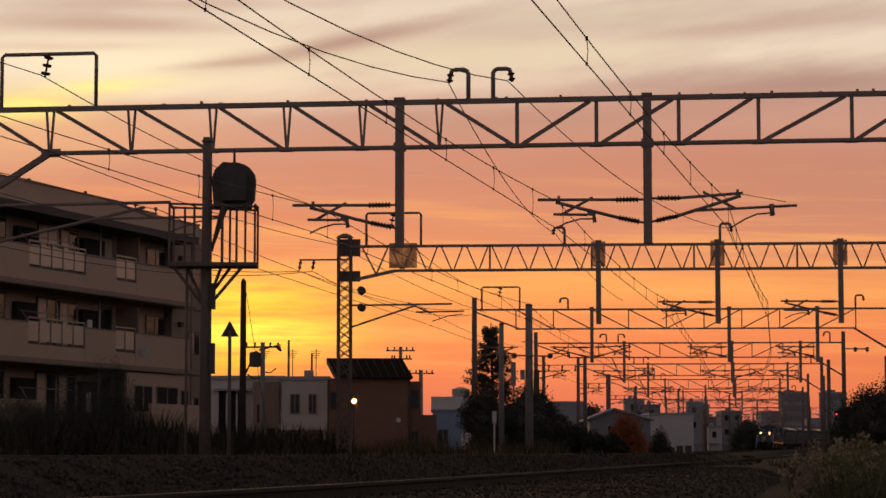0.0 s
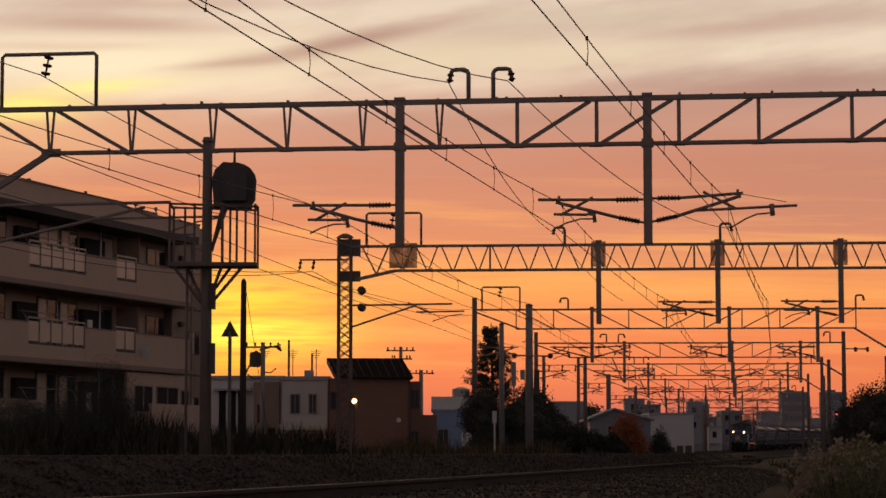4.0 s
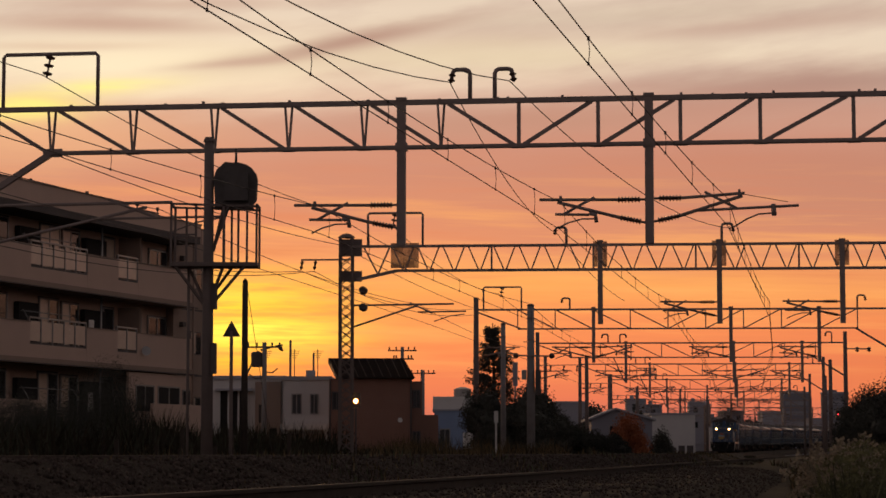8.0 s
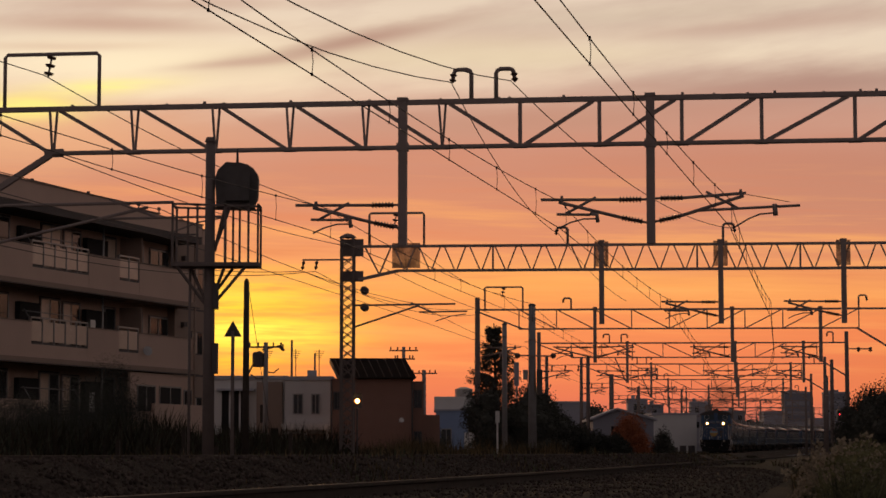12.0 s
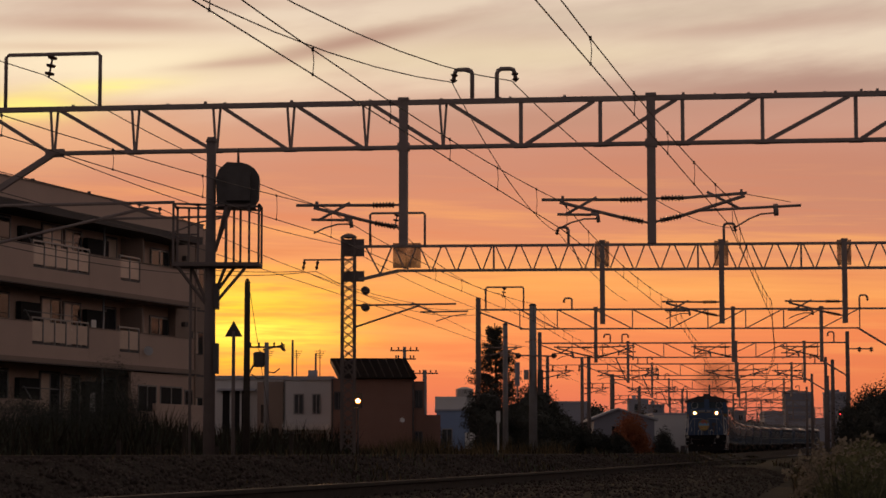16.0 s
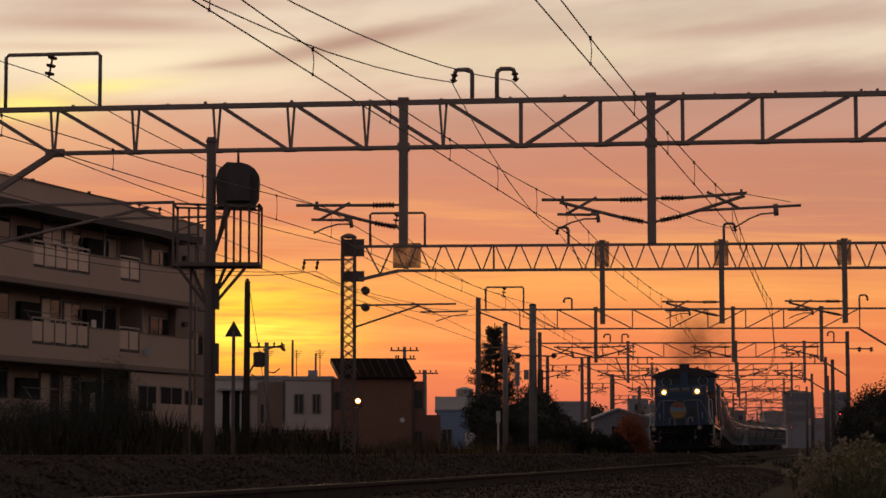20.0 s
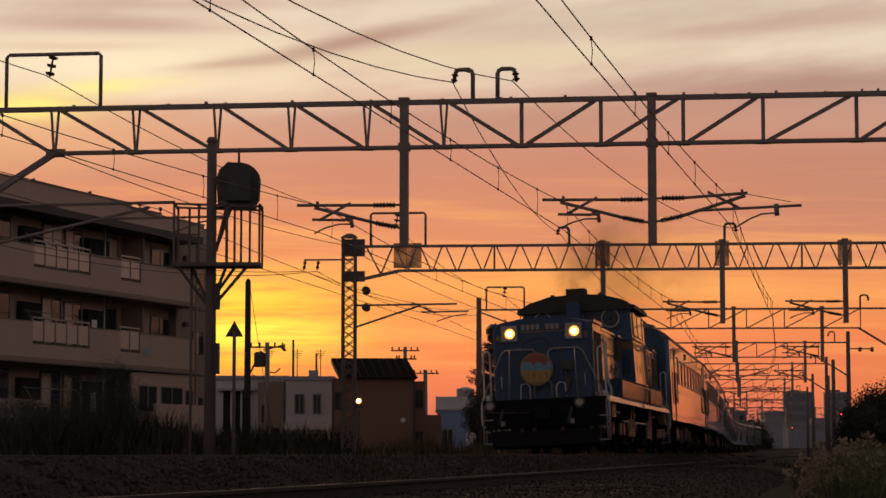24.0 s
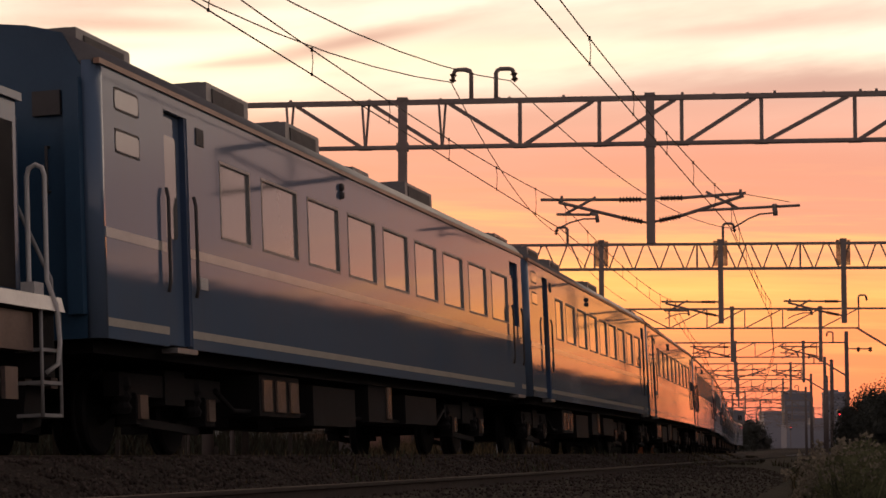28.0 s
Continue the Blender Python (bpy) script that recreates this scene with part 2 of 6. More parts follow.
M_ROOFP = material("grey_roof_paint", (.21, .195, .19), .38, 0, (.13, .12, .115), 1.5, 30, .2)
M_HEAD = glowing("headlight_glow", (1, .5, .16), 90)
M_AMBER = glowing("headlight_amber", (1, .37, .07), 2.6)
M_ORANGE = glowing("orange_signal_glow", (1, .27, .05), 2.6)
M_RED = glowing("red_signal_glow", (1, .05, .06), 2.6)


# ---- mesh helpers ----
def V(*a):
    return Vector(a)


def part(name, bm, mat, parent=None, label="", smooth=False):
    me = bpy.data.meshes.new(name)
    bmesh.ops.recalc_face_normals(bm, faces=bm.faces)
    bm.to_mesh(me)
    bm.free()
    for m in (mat if isinstance(mat, (list, tuple)) else [mat]):
        me.materials.append(m)
    if smooth:
        me.polygons.foreach_set("use_smooth", [True] * len(me.polygons))
    ob = new(name, me)
    if parent is not None:
        ob.parent = parent
    if label:
        ob["label"] = label
    return ob


def empty(name, m=None):
    ob = new(name)
    if m is not None:
        ob.matrix_basis = m
    return ob


def box(bm, x0, x1, y0, y1, z0, z1, mi=0):
    vs = [bm.verts.new((x, y, z)) for z in (z0, z1) for y in (y0, y1) for x in (x0, x1)]
    for f in ((0, 2, 3, 1), (4, 5, 7, 6), (0, 1, 5, 4), (2, 6, 7, 3), (0, 4, 6, 2), (1, 3, 7, 5)):
        bm.faces.new([vs[i] for i in f]).material_index = mi
    return bm


def B(*a):
    return box(bmesh.new(), *a)


def axes(d, up=None):
    d = d.normalized()
    u = up or (V(0, 0, 1) if abs(d.z) < .95 else V(0, 1, 0))
    a = d.cross(u).normalized()
    return a, a.cross(d).normalized()


def strut(bm, p, q, w=.08, h=None, up=None):
    """A bar of a rectangular section from p to q."""
    p, q = Vector(p), Vector(q)
    a, b = axes(q - p, up)
    a, b = a * w / 2, b * (h or w) / 2
    r = [[bm.verts.new(c + a * i + b * j) for i, j in ((-1, -1), (1, -1), (1, 1), (-1, 1))] for c in (p, q)]
    for i in range(4):
        bm.faces.new((r[0][i], r[0][(i + 1) % 4], r[1][(i + 1) % 4], r[1][i]))
    bm.faces.new(r[0][::-1]), bm.faces.new(r[1])
    return bm


def S(*a, **k):
    return strut(bmesh.new(), *a, **k)


def rrect(x0, x1, y0, y1, z0, z1, r=.07):
    """A plate in x, z with rounded corners."""
    x0, x1 = sorted((x0, x1))
    out = []
    for cx, cz, a0 in ((x1 - r, z1 - r, 0), (x0 + r, z1 - r, 90), (x0 + r, z0 + r, 180), (x1 - r, z0 + r, 270)):
        out += [(cx + r * math.cos(radians(a0 + k * 22.5)), cz + r * math.sin(radians(a0 + k * 22.5))) for k in range(5)]
    bm = bmesh.new()
    g = [[bm.verts.new((x, y, z)) for x, z in out] for y in (y0, y1)]
    n = len(out)
    for i in range(n):
        bm.faces.new((g[0][i], g[0][(i + 1) % n], g[1][(i + 1) % n], g[1][i]))
    bm.faces.new(g[0][::-1]), bm.faces.new(g[1])
    return bm


def tube(bm, pts, r, n=8, r2=None, cap=True):
    """A round bar along the points; r tapers to r2."""
    pts = [Vector(p) for p in pts]
    rings, last = [], None
    for i, p in enumerate(pts):
        d = (pts[min(i + 1, len(pts) - 1)] - pts[max(i - 1, 0)])
        if last is None:
            a, b = axes(d)
        else:
            d = d.normalized()
            b = (last - d * last.dot(d)).normalized()
            a = d.cross(b)
        last = b
        rr = r if r2 is None else r + (r2 - r) * i / (len(pts) - 1)
        rings.append([bm.verts.new(p + (a * math.cos(t) + b * math.sin(t)) * rr) for t in (2 * math.pi * k / n for k in range(n))])
    for u, v in zip(rings, rings[1:]):
        for k in range(n):
            bm.faces.new((u[k], u[(k + 1) % n], v[(k + 1) % n], v[k])).smooth = True
    if cap:
        bm.faces.new(rings[0][::-1]), bm.faces.new(rings[-1])
    return bm


def T(pts, r, n=8, r2=None):
    return tube(bmesh.new(), pts, r, n, r2)


def lathe(bm, p, q, prof, n=10):
    """Turned body on the axis p to q: profile of (share of the length, radius)."""
    p, q = Vector(p), Vector(q)
    a, b = axes(q - p)
    rings = []
    for s, r in prof:
        c = p + (q - p) * s
        rings.append([bm.verts.new(c + (a * math.cos(t) + b * math.sin(t)) * r) for t in (2 * math.pi * k / n for k in range(n))])
    for u, v in zip(rings, rings[1:]):
        for k in range(n):
            bm.faces.new((u[k], u[(k + 1) % n], v[(k + 1) % n], v[k]))
    bm.faces.new(rings[0][::-1]), bm.faces.new(rings[-1])
    return bm


def L(*a, **k):
    return lathe(bmesh.new(), *a, **k)


def extrude_x(bm, prof, x0, x1, mi=0):
    """A closed outline in y, z drawn along x."""
    r = [[bm.verts.new((x, y, z)) for y, z in prof] for x in (x0, x1)]
    k = len(prof)
    for i in range(k):
        bm.faces.new((r[0][i], r[0][(i + 1) % k], r[1][(i + 1) % k], r[1][i])).material_index = mi
    bm.faces.new(r[0][::-1]), bm.faces.new(r[1])
    return bm


def bevel(bm, w=.02, seg=2, angle=40):
    es = [e for e in bm.edges if len(e.link_faces) == 2 and e.calc_face_angle(0) > radians(angle)]
    bmesh.ops.bevel(bm, geom=es, offset=w, segments=seg, profile=.6, affect="EDGES")
    return bm


# ---- the line of the tracks ----
KS = [-60, -10, 10, 30, 50, 70, 95, 125, 165, 230, 320, 420, 540, 900]
TH = [.245, .225, .2233, .1982, .1725, .1579, .1384, .1297, .1296, .1336, .1877, .2761, .3644, .55]
SG = np.arange(-60, 900, 1.0)
_th = np.interp(SG, KS, TH)
_mid = (_th[1:] + _th[:-1]) / 2
_X = np.concatenate([[0], np.cumsum(np.sin(_mid))])
_Y = np.concatenate([[0], np.cumsum(np.cos(_mid))])
_X, _Y = _X - _X[60] - 5.556, _Y - _Y[60] + 15.065


def on_line(s, off=0.0):
    """Plan point at s metres along the line (away from the camera), off metres to its right."""
    x, y, t = np.interp(s, SG, _X), np.interp(s, SG, _Y), np.interp(s, SG, _th)
    return float(x + off * math.cos(t)), float(y - off * math.sin(t)), float(t)


# the near siding leaves the main line and runs straight on
_t2 = np.interp(SG, [-60, -10, 0, 8, 30, 900], [.26, .22, .2, .185, .170, .168])
_m2 = (_t2[1:] + _t2[:-1]) / 2
_X2 = np.concatenate([[0], np.cumsum(np.sin(_m2))])
_Y2 = np.concatenate([[0], np.cumsum(np.cos(_m2))])
_X2, _Y2 = _X2 - _X2[60] - 1.96, _Y2 - _Y2[60] + 12.9


def on_siding(s, off=0.0):
    x, y, t = np.interp(s, SG, _X2), np.interp(s, SG, _Y2), np.interp(s, SG, _t2)
    return float(x + off * math.cos(t)), float(y - off * math.sin(t)), float(t)


def cant(s):
    return .043 * float(np.interp(s, [-60, 60, 170, 230, 330], [1, 1, 0, 0, -.6]))


def rise(s):
    """The line climbs a little where it curves away."""
    return float(np.interp(s, [235, 280, 325, 368, 410, 470, 600], [0, .06, .25, .46, .75, 1.1, 1.4]))


def sweep(name, prof, s0, s1, step, mat, tilt=True, parent=None, lift=0.0, rough=0.0, line=on_line):
    """A profile of (off, z) drawn along the line."""
    bm = bmesh.new()
    rows = []
    for s in np.arange(s0, s1 + .01, step):
        c = cant(s) if tilt else 0
        r = []
        for o, z in prof:
            x, y, _ = line(s, o)
            dz = lift + (rise(s) if line is on_line else 0) + (o * math.sin(c) + .5 * abs(c) if tilt else 0)
            if rough:
                dz += rough * (noise.noise((x * 1.7, y * 1.7, 0)))
            r.append(bm.verts.new((x, y, z + dz)))
        rows.append(r)
    for u, v in zip(rows, rows[1:]):
        for i in range(len(prof) - 1):
            bm.faces.new((u[i], u[i + 1], v[i + 1], v[i]))
    return part(name, bm, mat, parent)


# ---- ground, ballast and rails ----
def ground_sheet():
    bm = bmesh.new()
    xs = sorted(set([-2600, -1500, -800, -400, -200, -120, -80, -60] + list(range(-48, 60, 3)) + [60, 80, 120, 200, 400, 800, 1500, 2600]))
    ys = sorted(set([-300, -100, -40] + list(range(-20, 120, 3)) + [120, 135, 150, 180, 220, 300, 420, 600, 900, 1400, 2200, 3400]))
    grid = {}
    for x in xs:
        for y in ys:
            n = noise.noise((x * .11, y * .11, 3)) * .10 + noise.noise((x * .4, y * .4, 5)) * .05
            grid[x, y] = bm.verts.new((x, y, -.72 + (n if -60 < x < 60 and -30 < y < 130 else 0)))
    for x0, x1 in zip(xs, xs[1:]):
        for y0, y1 in zip(ys, ys[1:]):
            bm.faces.new((grid[x0, y0], grid[x1, y0], grid[x1, y1], grid[x0, y1]))
    return tagged(part("ground", bm, M_SOIL), "dark grassy ground with dry weeds", "ground", kind="structure")


ground_sheet()
bed = sweep("ballast_bed", [(-12, -.9), (-10.6, -.38), (-7.6, -.36), (-6.6, -.42), (-3.6, -.42), (-2.2, -.26), (1.2, -.25), (1.7, -.09), (2.05, -.10), (2.75, -.36), (3.1, -.44), (3.6, -.9)],
            -40, 620, 1.0, M_BALLAST, False, rough=.015)
tagged(bed, "grey brown crushed stone ballast under the tracks", "ballast", kind="structure")


bed2 = sweep("siding_bed", [(-3.2, -.6), (-1.6, -.375), (-.2, -.39), (.3, -.41), (1.5, -.44), (2.0, -.5), (3.4, -.95)], -30, 420, 1.0, M_SOIL, False, rough=.025, line=on_siding)
tagged(bed2, "low dark ballast under the near siding", "ballast", kind="structure")


def rail(off, z, s0, s1, step, tilt, line=on_line):
    e = empty("rail")
    sweep("rail_web", [(off - .065, z - .19), (off - .012, z - .13), (off - .012, z - .04), (off - .032, z - .03), (off - .032, z - .004)], s0, s1, step, M_RAIL, tilt, e, line=line)
    sweep("rail_web", [(off + .032, z - .004), (off + .032, z - .03), (off + .012, z - .04), (off + .012, z - .13), (off + .065, z - .19)], s0, s1, step, M_RAIL, tilt, e, line=line)
    sweep("rail_head", [(off - .032, z - .006), (off - .026, z), (off + .026, z), (off + .032, z - .006)], s0, s1, step, M_RAILTOP, tilt, e, line=line)
    return tagged(e, "rusty steel rail with a worn shiny head", "rail", "railway rails")


for o, z, tl in ((-.535, -.1, True), (.535, -.1, True), (-5.45, -.2, False), (-4.38, -.2, False), (-9.6, -.2, False), (-8.53, -.2, False)):
    rail(o, z, -30, 560, 2.0, tl)
rail(0, -.28, -25, 400, 2.0, False, on_siding)
rail(-1.07, -.36, -25, 400, 2.0, False, on_siding)


def mesh_material():
    """Fine wire mesh that lets half the light through."""
    m = bpy.data.materials.new("rusty_wire_mesh")
    m.use_nodes = True
    n = Nodes(m.node_tree)
    at = n.add("ShaderNodeTexCoord").outputs["Object"]
    f = n.ramp(n.noise(at, 2.5, 4, .6), [(.3, grey(.45)), (.7, grey(.8))])
    d = n.add("ShaderNodeBsdfDiffuse", Color=(.3, .19, .14, 1))
    t = n.add("ShaderNodeBsdfTransparent")
    mx = n.add("ShaderNodeMixShader", i0=f, i1=t.outputs[0], i2=d.outputs[0])
    n.add("ShaderNodeOutputMaterial", Surface=mx.outputs[0])
    return m


M_MESH = mesh_material()


# ---- portal gantries over the tracks ----
def hoop(e, u0, u1, z0, z1, insul=True):
    part("hoop", tube(bmesh.new(), [(u0, 0, z0), (u0, 0, z1 - .06), (u0 + .06, 0, z1), (u1 - .06, 0, z1), (u1, 0, z1 - .06), (u1, 0, z0)], .045, 6), M_STEEL, e, "bent steel hoop on the beam")
    if insul:
        insulator(e, (u0 * .5 + u1 * .5, 0, z1), (u0 * .5 + u1 * .5 - .1, 0, z1 - .55), .12, 3, .2)


def insulator(e, p, q, r=.075, sheds=3, neck=.55):
    prof = [(0, .02)]
    for i in range(sheds):
        a = (i + .35) / sheds
        prof += [(a - .14 / sheds, r * neck), (a, r), (a + .26 / sheds, r * .85), (a + .36 / sheds, r * neck)]
    return part("insulator", L(p, q, prof + [(1, .02)]), M_INSUL, e, "ribbed brown porcelain insulator")


def gooseneck(e, u, z, left=True, h=.72):
    d = -1 if left else 1
    pts = [(u, 0, z), (u, 0, z + h * .86), (u + d * .03, 0, z + h * .95), (u + d * .1, 0, z + h), (u + d * .3, 0, z + h), (u + d * .37, 0, z + h * .97), (u + d * .4, 0, z + h * .86)]
    part("gooseneck", T(pts, .05, 6), M_STEEL, e, "curved steel bracket")
    insulator(e, (u + d * .40, 0, z + h * .9), (u + d * .43, 0, z + h * .58), .085, 2)


def cantilever(e, u, d, z, reach=2.45, raised=0.0, long_arm=False):
    """Bracket of the contact wire on a drop post at u, reaching to side d (-1 or 1)."""
    a = empty("cantilever")
    a.parent = e
    P = lambda x, dz: (u + d * x, 0, z + dz)
    part("top_tube", T([P(.1, 0), P(.28, 0)], .03, 6), M_STEEL, a)
    insulator(a, P(.2, 0), P(.72, .0), .075, 7)
    part("top_tube", T([P(.7, 0), P(reach, .02 + raised)], .038, 6), M_STEEL, a)
    insulator(a, P(.18, -.5), P(.66, -.40), .075, 7)
    part("brace_tube", T([P(.08, -.52), P(.2, -.5)], .03, 6), M_STEEL, a)
    part("brace_tube", T([P(.62, -.41), P(2.05, -.04 + raised)], .042, 6), M_STEEL, a)
    part("cross_tube", T([P(1.22, .06 + raised), P(1.95, -.33 + raised)], .034, 6), M_STEEL, a)
    if long_arm:
        part("steady_tube", T([P(.95, -.29), P(3.28, -.2)], .034, 6), M_STEEL, a)
        part("drop_bracket", T([P(2.72, -.16), P(2.74, -.42)], .055, 6), M_STEEL, a)
        part("registration_arm", T([P(2.7, -.36), P(2.4, -.38), P(2.15, -.48), P(1.85, -.66)], .02, 5), M_STEEL, a)
        part("stay_wire", T([P(2.1, .06), P(3.05, -.12)], .008, 4), M_WIRE, a)
    else:
        part("steady_tube", T([P(1.35, -.33 + raised), P(2.1, -.31 + raised)], .034, 6), M_STEEL, a)
        part("drop_bracket", T([P(1.35, -.30 + raised), P(1.2, -.33 + raised), P(1.18, -.5 + raised)], .05, 6), M_STEEL, a)
        part("registration_arm", T([P(1.2, -.42 + raised), P(1.5, -.42 + raised), P(1.8, -.5 + raised), P(2.05, -.62 + raised)], .02, 5), M_STEEL, a)
    part("clamp", B(u + d * 1.98 - .03, u + d * 1.98 + .03, -.04, .04, z - .02 + raised, z + .1 + raised), M_STEEL, a)


def drop_post(e, u, z0, z1, w=.2, cap=True):
    bm = bmesh.new()
    box(bm, u - w / 2, u + w / 2, -.09, .09, z0, z1)
    bevel(bm, .015, 1)
    part("drop_post", bm, M_STEEL, e, "square steel drop post")
    if cap:
        part("post_cap", bevel(B(u - w * .62, u + w * .62, -.12, .12, z1, z1 + .07), .02, 1), M_STEEL, e)


def concrete_pole(name, x, y, top, r=.16, base=-.8, mat=M_CONC, label="tapered grey concrete pole beside the tracks", cat="pole", group="line poles"):
    e = empty(name, pose(x, y, 0))
    part("shaft", T([(0, 0, base), (0, 0, top)], r, 12, r * .78), mat, e)
    part("cap", L((0, 0, top), (0, 0, top + .1), [(0, r * .86), (.5, r * .8), (1, r * .3)]), M_DARK, e)
    for z in (top - .6, top - 1.6):
        part("band", L((0, 0, z), (0, 0, z + .07), [(0, r * .86), (1, r * .86)]), M_STEEL, e)
    return tagged(e, label, cat, group)


def gantry_frame(y0, m):
    return pose(0, y0, 0, 0, 0, math.degrees(math.atan(m)))


# first gantry: deep truss of doubled struts
g = empty("portal_gantry", gantry_frame(51, -.125))
ZB, ZT = 6.83, 7.86
ST = [-14.3, -12.6, -10.85, -9.05, -7.13, -5.23, -3.51, -1.77, -.02, 1.74, 3.52, 5.35, 7.11, 9.15, 10.9, 12.7]
bm = B(ST[0], ST[-1], -.07, .07, ZT - .06, ZT + .05)
part("top_chord", bevel(bm, .015, 1), M_STEEL, g)
for dy in (-.28, .28):
    part("bottom_chord", S((-9.05, dy * .3, ZB), (ST[-1], dy * .3, ZB), .07, .075), M_STEEL, g)
for u in ST[3:]:
    if u > 0:
        part("vertical", S((u, 0, ZB), (u, 0, ZT - .05), .085, .07), M_STEEL, g)
        continue
    for du, dy in ((-.07, -.06), (.07, .06)):
        part("vertical", S((u, dy, ZB), (u + du, dy, ZT - .05), .05, .05), M_STEEL, g)
for i in range(2, len(ST) - 1):
    a, b = ST[i], ST[i + 1]
    top_first = i < 9
    p, q = ((a + .16, 0, ZT - .05), (b - .1, 0, ZB + .02)) if top_first else ((a + .1, 0, ZB + .02), (b - .14, 0, ZT - .05))
    part("diagonal", S(p, q, .08, .085), M_STEEL, g)
    part("gusset", bevel(B(b - .15, b + .15, -.02, .02, ZB - .06, ZB + .05), .02, 1), M_STEEL, g)
part("knee_brace", S((-9.05, 0, ZB), (-11.5, 0, 5.3), .13, .13), M_STEEL, g)
part("gusset", bevel(B(-9.25, -8.8, -.03, .03, ZB - .09, ZB + .1), .03, 1), M_STEEL, g)
part("leg", T([(-11.6, 0, -.9), (-11.6, 0, 8.4)], .19, 10, .16), M_STEEL, g)
rng = random.Random(4)
for k in range(18):
    u = rng.uniform(-10, 11)
    part("bolt_head", B(u - .03, u + .03, -.04, .04, ZT + .05, ZT + .05 + rng.uniform(.02, .06)), M_STEEL, g)
for u in (-.92, 4.65):
    drop_post(g, u, 4.6, ZT + .03, .19)
    part("post_clamp", bevel(B(u - .13, u + .13, -.11, .11, ZB - .08, ZB + .1), .02, 1), M_STEEL, g)
hoop(g, -10.22, -7.98, ZT, ZT + 1.28)
gooseneck(g, .64, ZT, True)
gooseneck(g, 1.2, ZT, False)
cantilever(g, -.92, -1, 5.53)
cantilever(g, 4.65, -1, 5.58)
cantilever(g, 4.65, 1, 5.60, 2.1, .07, True)
part("long_strut", T([(-11.6, 0, 5.63), (-6.2, 0, 5.66)], .04, 6), M_STEEL, g)
part("long_strut", T([(-11.6, 0, 4.5), (-6.8, 0, 5.55)], .04, 6), M_STEEL, g)
part("cross_tube", T([(-7.7, 0, 5.75), (-6.55, 0, 5.3)], .034, 6), M_STEEL, g)
part("steady_tube", T([(-7.9, 0, 5.3), (-5.0, 0, 5.32)], .03, 6), M_STEEL, g)
part("registration_arm", T([(-5.0, 0, 5.3), (-5.6, 0, 5.2), (-6.3, 0, 4.95)], .02, 5), M_STEEL, g)
tagged(g, "weathered grey steel truss gantry spanning the tracks", "gantry", "portal gantries")

# second gantry: warren truss on a lattice mast
g = empty("portal_gantry", gantry_frame(85, -.08))
ZB, ZT = 6.75, 7.67
part("top_chord", bevel(B(-3.4, 19, -.06, .06, ZT - .05, ZT + .05), .015, 1), M_STEEL, g)
part("bottom_chord", bevel(B(-1.75, 19, -.06, .06, ZB - .05, ZB + .05), .015, 1), M_STEEL, g)
part("knee_brace", S((-3.2, 0, 6.42), (-1.7, 0, ZB), .12, .12), M_STEEL, g)
u = -1.927
k = 0
for a, b in (((-2.95, ZT), (-2.4, 6.62)), ((-2.4, 6.62), (-1.95, ZT))):
    part("diagonal", S((a[0], 0, a[1]), (b[0], 0, b[1]), .05, .06), M_STEEL, g)
while u < 18.4:
    part("diagonal", S((u + .07, -.05, ZT), (u + .47, -.05, ZB), .06, .05), M_STEEL, g)
    part("diagonal", S((u + .88, .05, ZT), (u + .53, .05, ZB), .06, .05), M_STEEL, g)
    if k % 4 == 3:
        part("vertical", S((u + .947, 0, ZT), (u + .947, 0, ZB), .07, .07), M_STEEL, g)
    u, k = u + .947, k + 1
part("backing_panel", bevel(B(-1.93, -.88, .1, .13, 6.86, 7.8), .01, 1), M_MESH, g, "weathered brown panel")
for u in (5.9, 10.3, 14.8):
    drop_post(g, u, 4.72, ZT + .1, .19)
    for s in (-1, 1):
        part("backing_panel", B(u + s * .18 - .08, u + s * .18 + .08, .02, .05, 6.86, 7.8), M_MESH, g)
    if u > 6:
        cantilever(g, u, -1, 5.52, 2.2)
hoop(g, -2.78, -.72, ZT, ZT + 1.25, True)
gooseneck(g, 4.65, ZT, True, .66)
gooseneck(g, 10.4, ZT, False, .76)
for u in (-3.82, -3.36):
    for dy in (-.23, .23):
        part("lattice_leg", S((u, dy, -.8), (u, dy, 8.0), .07, .07), M_POLE, g)
for k in range(24):
    z = -.3 + k * .345
    for dy in (-.23, .23):
        part("lattice_bar", S((-3.82, dy, z), (-3.36, dy, z + .345), .05, .03), M_POLE, g)
        part("lattice_bar", S((-3.36, dy, z), (-3.82, dy, z + .345), .05, .03), M_POLE, g)
part("mast_head", L((-3.59, 0, 8.0), (-3.59, 0, 8.16), [(0, .34), (.5, .26), (1, .1)], n=4), M_POLE, g)
for z0, z1 in ((7.3, 7.95), (6.35, 6.75)):
    part("gusset", B(-3.86, -3.0, -.02, .02, z0, z1), M_POLE, g)
part("side_arm", S((-5.3, 0, 7.18), (-3.3, 0, 7.18), .06, .06), M_STEEL, g)
for u in (-5.25, -4.75):
    insulator(g, (u, 0, 7.15), (u - .06, 0, 6.8), .07, 2)
part("side_arm", T([(-3.3, 0, 5.46), (.45, 0, 5.5)], .04, 6), M_STEEL, g)
part("side_brace", T([(-3.3, 0, 4.66), (-.9, 0, 5.45)], .04, 6), M_STEEL, g)
part("cross_tube", T([(-1.2, 0, 5.55), (-.35, 0, 5.15)], .034, 6), M_STEEL, g)
part("steady_tube", T([(-.9, 0, 5.2), (.9, 0, 5.22)], .034, 6), M_STEEL, g)
